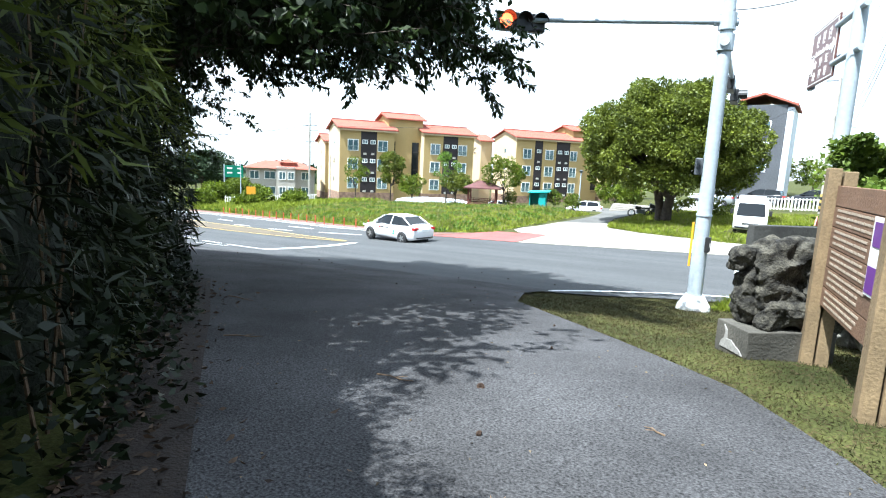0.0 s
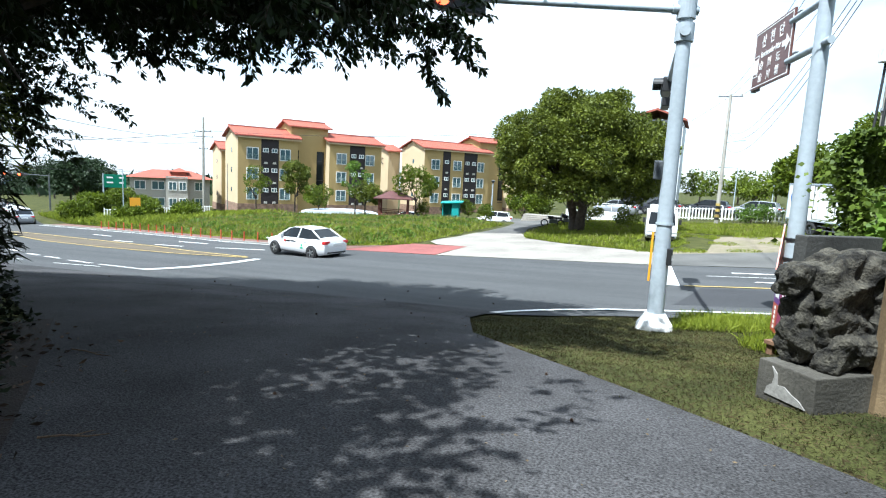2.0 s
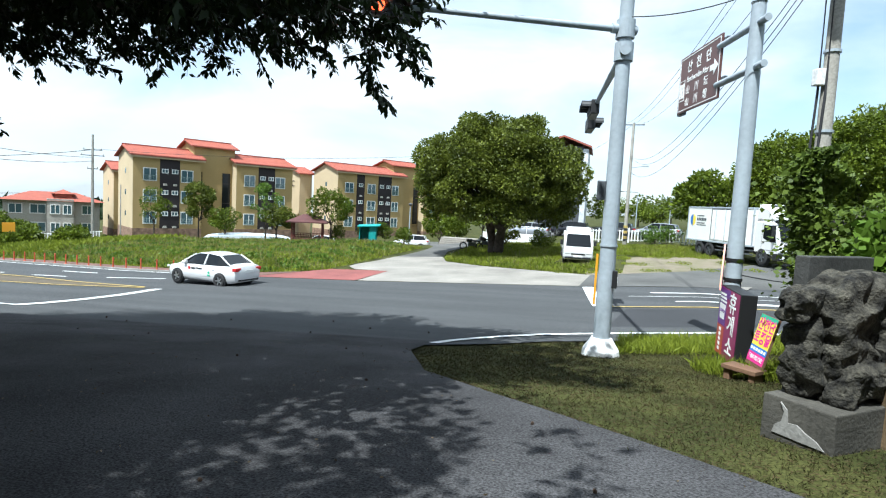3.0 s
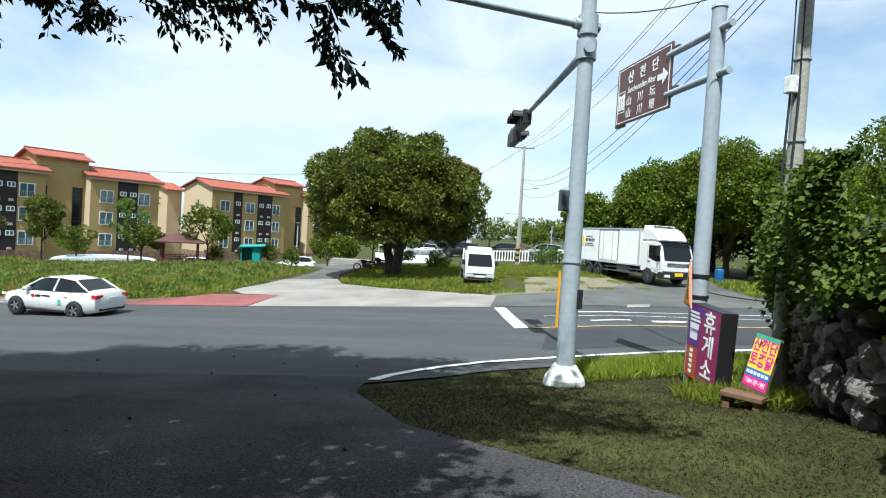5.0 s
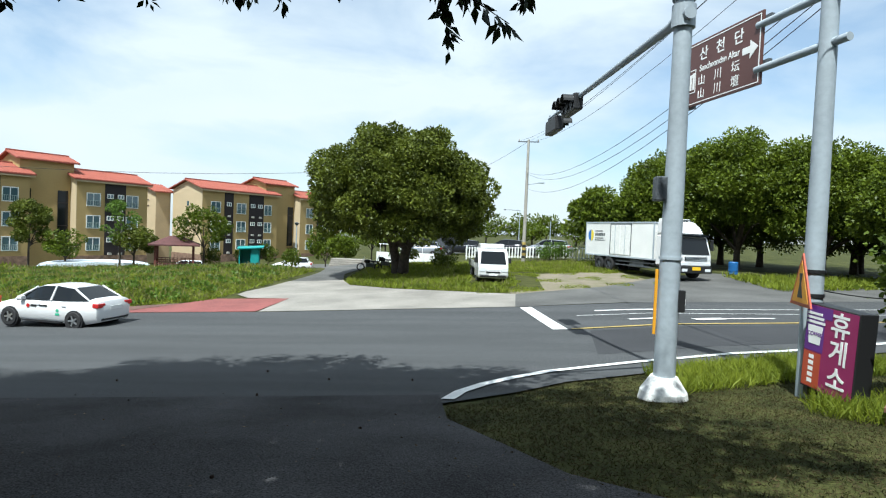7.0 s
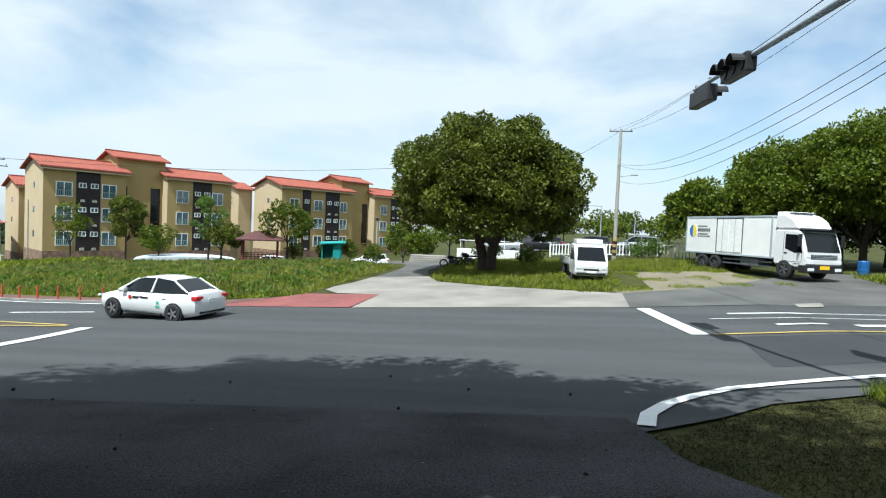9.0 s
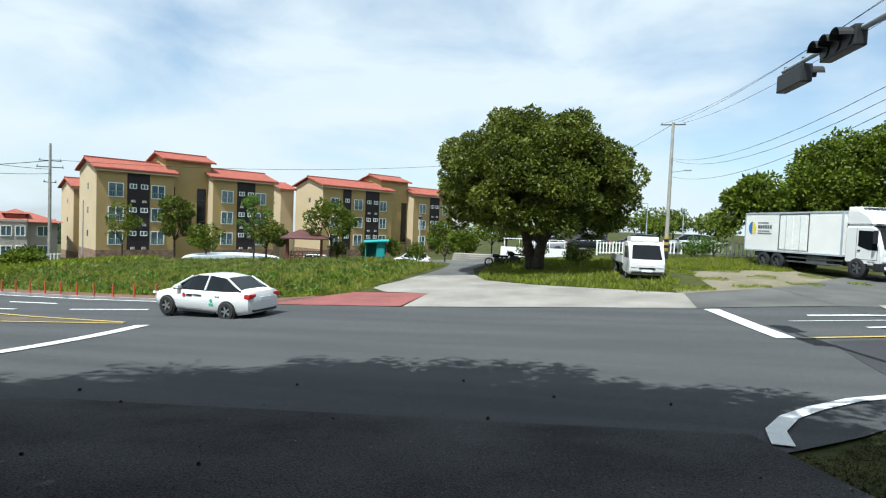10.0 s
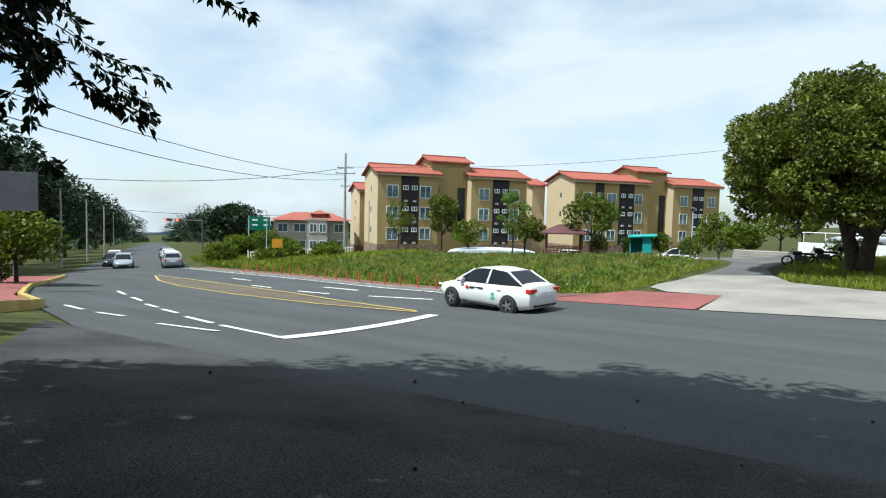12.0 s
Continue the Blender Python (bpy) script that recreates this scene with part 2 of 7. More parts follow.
# bamboo and undergrowth: near-black shade and sunlit tops are put into the leaf colours
LEAF_BAMBOO_SHADED = leaf_material("bamboo leaf", (0.00385, 0.0066, 0.0022), (0.0187, 0.0264, 0.0066), 0.15)
LEAF_BAMBOO_SUNLIT = leaf_material("sunlit bamboo leaf", (0.0245, 0.0385, 0.007), (0.14, 0.164, 0.0315), 0.35)
LEAF_UNDER = leaf_material("shaded undergrowth leaf", (0.0035, 0.006, 0.002), (0.013, 0.022, 0.006), 0.12)
LEAF_YOUNG = leaf_material("bright young leaf", (0.045, 0.09, 0.0112), (0.15, 0.24, 0.03), 0.35)
LEAF_IVY = leaf_material("ivy leaf", (0.0188, 0.0413, 0.006), (0.15, 0.206, 0.0263), 0.3, 0.55)
LEAF_PINE = leaf_material("pine needle clumps", (0.0084, 0.0196, 0.007), (0.0245, 0.0455, 0.014), 0.08, 0.6)
GRASS = leaf_material("grass blades", (0.085, 0.125, 0.010), (0.27, 0.31, 0.030), 0.35, 0.6)
MOWN = leaf_material("mown grass", (0.018, 0.0203, 0.006), (0.0638, 0.0615, 0.0165), 0.15, 0.8)
DRY_GRASS = leaf_material("dry grass clippings", (0.024, 0.0176, 0.008), (0.096, 0.0736, 0.032), 0.12, 0.85)
WEED_TIPS = leaf_material("seeding weed tips", (0.104, 0.12, 0.032), (0.272, 0.24, 0.096), 0.3, 0.6)


# ---- building helpers ----
def thing(name, at, label, category, group="", rz=0.0, kind=""):
    ob = new(name)
    ob.empty_display_size = 0.2
    ob.matrix_world = pose(*at, 0, 0, rz)
    return tagged(ob, label, category, group, kind)


def finish(bm, name, mat, parent=None, label="", smooth=False):
    me = bpy.data.meshes.new(name)
    bmesh.ops.recalc_face_normals(bm, faces=bm.faces)
    bm.to_mesh(me)
    bm.free()
    if smooth:
        me.shade_smooth()
        me.set_sharp_from_angle(angle=radians(48))
    me.materials.append(mat)
    ob = new(name, me)
    if parent:
        ob.parent = parent
    return tagged(ob, label)


def part(name, bm, mat, parent, label="", smooth=False):
    return finish(bm, name, mat, parent, label, smooth)


def raw(name, verts, faces, mat, parent=None, label="", smooth=False):
    me = bpy.data.meshes.new(name)
    me.from_pydata([tuple(map(float, v)) for v in verts], [], faces)
    me.update()
    if smooth:
        me.shade_smooth()
    me.materials.append(mat)
    ob = new(name, me)
    if parent:
        ob.parent = parent
    return tagged(ob, label)


def block(bm, lo, hi, bevel=0.0, m=None):
    """A box between two corners, its edges bevelled, moved by m."""
    c = [(a + b) / 2 for a, b in zip(lo, hi)]
    s = [max(1e-4, b - a) for a, b in zip(lo, hi)]
    got = bmesh.ops.create_cube(bm, size=1.0, matrix=Matrix.Translation(c) @ Matrix.Diagonal((*s, 1)))
    vs = got["verts"]
    if bevel:
        es = list({e for v in vs for e in v.link_edges})
        out = bmesh.ops.bevel(bm, geom=es, offset=bevel, segments=2, affect="EDGES", profile=0.6)
        vs = list({v for f in out["faces"] for v in f.verts} | {v for v in vs if v.is_valid})
    if m is not None:
        bmesh.ops.transform(bm, matrix=m, verts=vs)
    return vs


def rod(bm, a, b, r0, r1=None, seg=12, caps=True):
    """A round bar from a to b."""
    a, b = Vector(a), Vector(b)
    d = b - a
    q = d.to_track_quat("Z", "Y").to_matrix().to_4x4()
    bmesh.ops.create_cone(bm, cap_ends=caps, segments=seg, radius1=r0, radius2=r0 if r1 is None else r1, depth=d.length, matrix=Matrix.Translation((a + b) / 2) @ q)


def tube(bm, pts, radii, seg=8):
    """A bent tapering limb along pts."""
    rings = []
    n = len(pts)
    for i, p in enumerate(pts):
        d = Vector(pts[min(i + 1, n - 1)]) - Vector(pts[max(i - 1, 0)])
        q = d.to_track_quat("Z", "Y")
        rings.append([bm.verts.new(Vector(p) + q @ Vector((math.cos(k * math.tau / seg) * radii[i], math.sin(k * math.tau / seg) * radii[i], 0))) for k in range(seg)])
    for a, b in zip(rings, rings[1:]):
        for k in range(seg):
            bm.faces.new((a[k], a[(k + 1) % seg], b[(k + 1) % seg], b[k]))
    bm.faces.new(rings[0][::-1])
    bm.faces.new(rings[-1])


def prism(bm, outline, y0, y1, axis="y"):
    """A flat outline of (a, z) points drawn out along an axis."""
    def place(a, z, t):
        return (a, t, z) if axis == "y" else (t, a, z)
    lo = [bm.verts.new(place(a, z, y0)) for a, z in outline]
    hi = [bm.verts.new(place(a, z, y1)) for a, z in outline]
    bm.faces.new(lo)
    bm.faces.new(hi[::-1])
    n = len(outline)
    for i in range(n):
        bm.faces.new((lo[i], lo[(i + 1) % n], hi[(i + 1) % n], hi[i]))


RNG = np.random.default_rng(7)


def leaf_cloud(name, centres, ways, length, width, mat, parent=None, label="", droop=0.15):
    """Bent four-cornered leaves at centres, each pointing along its way."""
    n = len(centres)
    c, d = np.asarray(centres, float), np.asarray(ways, float)
    d = d / (np.linalg.norm(d, axis=1, keepdims=True) + 1e-9)
    s = np.cross(d, RNG.normal(size=(n, 3)))
    s /= np.linalg.norm(s, axis=1, keepdims=True) + 1e-9
    k = RNG.uniform(0.7, 1.3, (n, 1))
    L, W = length * k, width * k
    up = np.cross(s, d)
    v = np.empty((n, 4, 3))
    v[:, 0] = c
    v[:, 1] = c + d * L * 0.45 + s * W / 2 + up * L * droop * 0.5
    v[:, 2] = c + d * L - up * L * droop
    v[:, 3] = c + d * L * 0.45 - s * W / 2 + up * L * droop * 0.5
    me = bpy.data.meshes.new(name)
    me.vertices.add(4 * n)
    me.vertices.foreach_set("co", v.reshape(-1))
    me.loops.add(4 * n)
    me.loops.foreach_set("vertex_index", np.arange(4 * n, dtype=np.int32))
    me.polygons.add(n)
    me.polygons.foreach_set("loop_start", np.arange(0, 4 * n, 4, dtype=np.int32))
    me.update(calc_edges=True)
    me.materials.append(mat)
    ob = new(name, me)
    if parent:
        ob.parent = parent
    return tagged(ob, label)


def lettering(text, size, mat, m, parent, name="lettering", align="CENTER", squash=1.0, bold=0.0):
    """Built-in font letters as a thin mesh, upright in the local xz plane of m."""
    cu = bpy.data.curves.new(name, "FONT")
    cu.body, cu.size, cu.align_x, cu.align_y, cu.extrude, cu.offset = text, size, align, "CENTER", 0.002, bold
    tmp = bpy.data.objects.new(name, cu)
    scene.collection.objects.link(tmp)
    bpy.context.view_layer.update()
    me = bpy.data.meshes.new_from_object(tmp.evaluated_get(bpy.context.evaluated_depsgraph_get()))
    bpy.data.objects.remove(tmp)
    me.name = name
    me.transform(m @ Matrix.Rotation(radians(90), 4, "X") @ Matrix.Diagonal((squash, 1, 1, 1)))
    me.materials.clear()
    me.materials.append(mat)
    ob = new(name, me)
    ob.parent = parent
    return ob


# ---- lie of the land ----
KNOTS_Y = (-40, -5, 0, 3.35, 6, 8, 11.5, 14, 18, 22, 27, 33, 40, 50, 70, 120)
KNOTS_Z = (1.2, 0.30, 0.2, 0.05, -0.12, -0.38, -0.95, -1.25, -1.5, -1.56, -1.52, -1.45, -1.3, -0.95, -0.5, 0)


def step(a, b, t):
    u = np.clip((t - a) / (b - a), 0, 1)
    return u * u * (3 - 2 * u)


def land(x, y):
    """Height of the road surface: falling to the west, dipping from the lane to the main road."""
    x, y = np.asarray(x, float), np.asarray(y, float)
    h = sum(np.interp(y + d, KNOTS_Y, KNOTS_Z) for d in (-1.5, -1, -0.5, 0, 0.5, 1, 1.5)) / 7
    dip = 1.7 * step(46, 62, y) * step(-16, -23, x) * step(-120, -60, x)
    return np.where(x < 0, 0.06 * np.maximum(x, -2200), 0.015 * np.minimum(x, 200)) + h - dip


def bank(x, y):
    """The grassed mound across the road, and the rough rise south of the lane."""
    x, y = np.asarray(x, float), np.asarray(y, float)
    front = np.interp(x, (-70, -45, -30, -22, -18), (33, 29.2, 26.6, 26.2, 30))
    m = 0.55 * step(0, 5.5, y - front) * step(-17.5, -24, x) * step(-60, -43, x) * (1 - step(42, 50, y))
    isl = 0.12 * step(0, 2, y - np.interp(x, (-15, -11, -6, -4), (36, 33.6, 31.6, 31))) * step(-15.5, -13.5, x) * step(-2, -5, x) * (1 - step(42, 50, y))
    return m + isl


def lz(x, y):
    return float(land(x, y))


def gnd(x, y):
    return float(land(x, y) + bank(x, y)) - 0.02


def sheet(name, pairs, mat, lift, label, along=0.6, across=0.6, kind="structure", parent=None):
    """A surface draped on the land between two edges, given as pairs of points."""
    rows = []
    for (a0, b0), (a1, b1) in zip(pairs, pairs[1:]):
        n = max(1, int(max(math.dist(a0, a1), math.dist(b0, b1)) / along))
        n = min(n, 60)
        for i in range(n):
            t = i / n
            rows.append(((a0[0] + (a1[0] - a0[0]) * t, a0[1] + (a1[1] - a0[1]) * t), (b0[0] + (b1[0] - b0[0]) * t, b0[1] + (b1[1] - b0[1]) * t)))
    rows.append(pairs[-1])
    m = max(1, min(60, int(max(math.dist(a, b) for a, b in rows) / across)))
    t = np.linspace(0, 1, m + 1)
    A, B = np.array([r[0] for r in rows]), np.array([r[1] for r in rows])
    P = A[:, None] * (1 - t)[None, :, None] + B[:, None] * t[None, :, None]
    z = land(P[..., 0], P[..., 1]) + lift
    v = np.concatenate([P, z[..., None]], -1).reshape(-1, 3)
    f = [(i * (m + 1) + j, i * (m + 1) + j + 1, (i + 1) * (m + 1) + j + 1, (i + 1) * (m + 1) + j) for i in range(len(rows) - 1) for j in range(m)]
    ob = raw(name, v, f, mat, parent, label)
    if kind and not parent:
        tagged(ob, kind=kind)
    return ob


def stripe(name, pts, width, mat, label="", lift=0.022):
    pairs = []
    for i, p in enumerate(pts):
        a, b = pts[max(i - 1, 0)], pts[min(i + 1, len(pts) - 1)]
        d = Vector((b[0] - a[0], b[1] - a[1])).normalized()
        o = (-d.y * width / 2, d.x * width / 2)
        pairs.append(((p[0] + o[0], p[1] + o[1]), (p[0] - o[0], p[1] - o[1])))
    return sheet(name, pairs, mat, lift, label, 0.5, 0.5)


# ---- ground, roads, pavements ----
def axis_steps(lo, hi, fine_lo, fine_hi, fine):
    mid = list(np.arange(fine_lo, fine_hi + 1e-6, fine))
    out, s, p = [], fine, fine_hi
    while p < hi:
        s *= 1.45
        p += s
        out.append(min(p, hi))
    back, s, p = [], fine, fine_lo
    while p > lo:
        s *= 1.45
        p -= s
        back.append(max(p, lo))
    return np.array(back[::-1] + mid + out)


gx, gy = axis_steps(-3000, 3000, -70, 26, 0.8), axis_steps(-3000, 3000, -8, 58, 0.8)
GX, GY = np.meshgrid(gx, gy)
gv = np.stack([GX, GY, land(GX, GY) + bank(GX, GY) - 0.035], -1).reshape(-1, 3)
nx = len(gx)
gf = [(j * nx + i, j * nx + i + 1, (j + 1) * nx + i + 1, (j + 1) * nx + i) for j in range(len(gy) - 1) for i in range(nx - 1)]
tagged(raw("ground", gv, gf, GROUND, smooth=True), "rolling grassy earth of the roadside and beyond", "ground", kind="structure")

ROAD = [((-420, 160), (-420, 171)), ((-60, 18.5), (-60, 29)), ((-43, 13), (-42, 27.2)), ((-29, 10.6), (-30, 25.5)), ((-20, 9.5), (-22, 24.9)), ((-6.5, 11), (-14.5, 25.0)),
        ((-5.0, 12.6), (-4.7, 26.2)), ((-4.1, 13.7), (-2, 26.9)), ((-2.4, 14.8), (0, 27.4)), ((1.6, 17.1), (4, 28.8)), ((5, 19.1), (9, 30.4)), ((40, 30), (40, 41)), ((150, 62), (150, 75))]
tagged(sheet("road", ROAD, ASPHALT, 0.0, "main road of sun-bleached grey asphalt", 1.0, 0.8), category="road")
LANE = [((14, -16), (18, -9)), ((3, -3.5), (4.5, 0.2)), ((-0.6, -0.6), (1.2, 2.2)), ((-2.5, 0.9), (0.12, 3.8)), ((-3.3, 1.3), (-0.7, 4.85)), ((-4.6, 2.05), (-2.1, 5.95)),
        ((-6.3, 3.05), (-3.6, 7.1)), ((-8.9, 4.5), (-4.74, 8.1)), ((-14, 6.2), (-5.4, 9.4)), ((-20, 8.3), (-5.85, 10.3)), ((-24, 9.6), (-6.15, 12.2))]
tagged(sheet("lane", LANE, LANE_ASPHALT, 0.012, "side lane of worn grey asphalt", 0.5, 0.5), category="road")
tagged(sheet("lot", [((-4.72, 26.25), (-4.72, 30.5)), ((-2, 27), (0, 33.5)), ((1, 27.7), (4.5, 40)), ((4, 28.7), (9, 44)), ((9, 30.3), (16, 40)), ((40, 40.9), (40, 46))], LOT_ASPHALT, 0.006, "worn asphalt parking lot beside the road"), category="parking lot")
tagged(sheet("forecourt", [((-4.75, 30.4), (-5.2, 33.5)), ((-2.7, 31.4), (-4.7, 40)), ((0.4, 33.6), (0.5, 42)), ((3.5, 37.5), (2.4, 44))], DIRT, 0.004, "patch of bare dry dirt beside the lot"), category="bare ground")
tagged(sheet("apron", [((-14.9, 25.05), (-4.7, 26.2)), ((-15.25, 29.2), (-4.6, 30.5)), ((-17.5, 29.6), (-8.1, 32)), ((-18.7, 31), (-11, 33.2)), ((-19.2, 34), (-14, 35.2)), ((-19.4, 37.4), (-15.2, 38))], CONCRETE, 0.012, "pale concrete driveway apron"), category="driveway")
tagged(sheet("driveway", [((-19.4, 37.4), (-15.2, 38)), ((-20.6, 42), (-16.3, 42)), ((-22, 48), (-16, 48)), ((-25, 60), (-12, 60)), ((-32, 75), (-6, 75))], LOT_ASPHALT, 0.008, "grey asphalt drive up to the housing estate", 1, 1), category="driveway")
tagged(sheet("pavement_red", [((-20.9, 24.85), (-18.9, 29.3)), ((-15, 25.05), (-15.25, 29.2))], RED_PAVE, 0.016, "red paved crossing beside the concrete drive", 0.5, 0.5), category="pavement")
tagged(sheet("pavement_brown", [((-60, 29.0), (-60, 30.6)), ((-42, 27.2), (-42, 28.7)), ((-30, 25.5), (-30, 26.9)), ((-22, 24.9), (-22, 26.3)), ((-20.9, 24.85), (-19.6, 27.6))], BROWN_PAVE, 0.03, "reddish brown roadside pavement strip", 0.6, 0.5), category="pavement")
tagged(sheet("pavement_west", [((-58, 8), (-58, 18.6)), ((-44, 3), (-44, 13.4)), ((-33, 1), (-33.5, 10.9)), ((-28.8, 2), (-28.6, 10.4)), ((-26, 4), (-26.4, 9.0))], RED_PAVE, 0.12, "red brick corner pavement with a yellow kerb", 0.8, 0.6), category="pavement")


def kerb_run(name, pts, label, mat, w=0.15, h=0.13):
    bm = bmesh.new()
    for a, b in zip(pts, pts[1:]):
        n = max(1, int(math.dist(a, b) / 1.0))
        for i in range(n):
            p = (a[0] + (b[0] - a[0]) * i / n, a[1] + (b[1] - a[1]) * i / n)
            q = (a[0] + (b[0] - a[0]) * (i + 0.985) / n, a[1] + (b[1] - a[1]) * (i + 0.985) / n)
            ang = math.degrees(math.atan2(q[1] - p[1], q[0] - p[0]))
            z = lz((p[0] + q[0]) / 2, (p[1] + q[1]) / 2)
            block(bm, (0, -w / 2, -0.2), (math.dist(p, q), w / 2, h), 0.0, pose(p[0], p[1], z, 0, -math.degrees(math.atan2(lz(*q) - lz(*p), math.dist(p, q))), ang))
    return tagged(finish(bm, name, mat, None, label), category="kerb", kind="structure")


kerb_run("kerb_west", [(-58, 18.7), (-44, 13.6), (-40, 12.6), (-33.5, 11.1), (-28.6, 10.6), (-26.3, 9.1), (-25.5, 4)], "yellow painted concrete kerb round the corner pavement", YELLOW_LINE, 0.18, 0.15)
kerb_run("kerb_north", [(-60, 28.95), (-42, 27.15), (-30, 25.45), (-22, 24.85), (-20.9, 24.8)], "low grey concrete kerb along the pavement", KERB, 0.14, 0.07)

stripe("edge_line", [(-5.98, 11.75), (-5.85, 12.5), (-5.5, 13.3), (-5.0, 14.0), (-4.3, 14.75), (-3.4, 15.35), (-2.4, 15.95), (1.6, 18.0), (5, 20), (14, 23.8), (40, 33)], 0.2, WHITE_LINE, "worn white road edge line")
stripe("stop_line_east", [(-4.3, 25.95), (-3.45, 20.95)], 0.46, WHITE_LINE, "white painted stop line")
stripe("centre_line_east", [(-3.1, 21.05), (8.2, 24.6), (40, 36)], 0.15, YELLOW_LINE, "worn yellow centre line")
stripe("lane_line_east_1", [(-1.8, 25.0), (0.8, 25.5)], 0.2, WHITE_LINE, "white painted lane bar")
stripe("lane_line_east_2", [(0.8, 25.5), (10, 28.0), (30, 35)], 0.08, WHITE_LINE, "white lane line")
stripe("lane_line_east_3", [(-1.0, 23.0), (0.45, 23.4)], 0.19, WHITE_LINE, "white painted lane bar")
stripe("lane_line_east_4", [(-2.6, 23.8), (10, 26.6)], 0.06, WHITE_LINE, "thin white lane line")
stripe("lane_arrow_east", [(1.2, 23.35), (2.3, 23.75)], 0.34, WHITE_LINE, "white painted lane arrow head")
stripe("lane_arrow_shaft", [(2.3, 23.75), (4.2, 24.3)], 0.16, WHITE_LINE, "white painted lane arrow shaft")
stripe("stop_line_west", [(-21.25, 19.4), (-19.8, 12.85)], 0.42, WHITE_LINE, "white painted stop line")
for a, b in (((-19.9, 12.95), (-22.74, 13.05)), ((-23.3, 13.1), (-25.3, 13.3)), ((-26.6, 13.6), (-28.2, 13.8)), ((-29, 13.95), (-30.6, 14.2)), ((-32.4, 14.7), (-34.5, 15.1)), ((-36.5, 15.5), (-39.2, 16.1)),
             ((-21.4, 12.3), (-23.3, 11.75)), ((-25.5, 11.75), (-26.8, 11.5)), ((-27.9, 11.45), (-29.8, 11.5)), ((-24.3, 22.7), (-27.6, 22.2)), ((-30, 21.85), (-32.5, 21.85)), ((-35.4, 22.2), (-37.7, 22.4)), ((-41, 24.2), (-44, 24.6)), ((-30, 23.6), (-33, 23.8))):
    stripe("lane_dash", [a, b], 0.17, WHITE_LINE, "white lane dash")
stripe("median_line_south", [(-22.2, 19.6), (-27, 19.1), (-33.4, 19.2), (-41, 19.9), (-47.3, 21.2), (-53, 23.2)], 0.15, YELLOW_LINE, "worn yellow median line")
stripe("median_line_north", [(-22.4, 19.8), (-27, 20.3), (-31.9, 21.2), (-38.5, 21.95), (-47, 22.9), (-53, 23.4)], 0.15, YELLOW_LINE, "worn yellow median line")
tagged(sheet("median", [((-23, 19.6), (-23.2, 19.8)), ((-27, 19.25), (-27, 20.15)), ((-33.4, 19.35), (-31.9, 21.05)), ((-41, 20.05), (-38.5, 21.8)), ((-47.3, 21.35), (-47, 22.75)), ((-52.5, 23.1), (-52.5, 23.25))], MEDIAN, 0.014, "hatched brown painted median"), category="road")
stripe("road_edge_north", [(-24, 24.75), (-30, 25.05), (-42, 26.7), (-60, 28.5)], 0.12, WHITE_LINE, "white road edge line")
tagged(sheet("road_strip", [((-3.0, 17.0), (-2.6, 20.8)), ((3, 19.6), (3, 22.6)), ((12, 23.5), (12, 25.4)), ((40, 33.5), (40, 35.5))], DARK_ASPHALT, 0.007, "darker strip along the road"), category="road")
sheet("drain_slab", [((1.0, 27.0), (1.2, 28.0)), ((2.0, 27.5), (2.36, 28.7))], CONCRETE, 0.03, "pale concrete drain slab")


# ---- apartment blocks ----
BLOCK_ANGLE = radians(62)
U_DIR, N_DIR = Vector((math.cos(BLOCK_ANGLE), math.sin(BLOCK_ANGLE), 0)), Vector((math.sin(BLOCK_ANGLE), -math.cos(BLOCK_ANGLE), 0))
BLOCK_TURN = math.degrees(math.atan2(U_DIR.y, U_DIR.x))


def gable_roof(bm_roof, u0, u1, depth, eave, ridge, over=0.55, side=0.5):
    """Ribbed tile slopes over a block from u0 to u1, its front at y = 0."""
    half = depth / 2
    lo_u, wide = u0 - side, u1 - u0 + 2 * side
    n = max(4, int(wide / 0.38))
    us, lift = [], []
    for i in range(n):
        for f, h in ((0.0, 0.0), (0.3, 0.0), (0.42, 0.07), (0.78, 0.07), (0.9, 0.0)):
            us.append(lo_u + wide * (i + f) / n)
            lift.append(h)
    us.append(lo_u + wide)
    lift.append(0.0)
    lines = ((-over, eave - 0.05, 0.0), (-over, eave + 0.11, 1.0), (half, ridge + 0.16, 1.0), (depth + over, eave + 0.11, 1.0), (depth + over, eave - 0.05, 0.0), (half, ridge, 0.0))
    rows = [[bm_roof.verts.new((u, y, z + h * k)) for u, h in zip(us, lift)] for y, z, k in lines]
    for a, b in zip(rows, rows[1:] + rows[:1]):
        for i in range(len(us) - 1):
            bm_roof.faces.new((a[i], a[i + 1], b[i + 1], b[i]))
    for i in (0, -1):
        bm_roof.faces.new([r[i] for r in rows])


def ridge_cap(parent, u0, u1, depth, ridge, y0=0.0, side=0.5):
    bm = bmesh.new()
    block(bm, (u0 - side, y0 + depth / 2 - 0.14, ridge + 0.15), (u1 + side, y0 + depth / 2 + 0.14, ridge + 0.33), 0.03)
    part("ridge_cap", bm, ROOF_RED, parent)


def house_wall(bm, u0, u1, y0, y1, base, eave, ridge=None):
    prof = [(y0, base), (y1, base), (y1, eave), ((y0 + y1) / 2, ridge if ridge else eave), (y0, eave)]
    prism(bm, prof, u0, u1, axis="x")


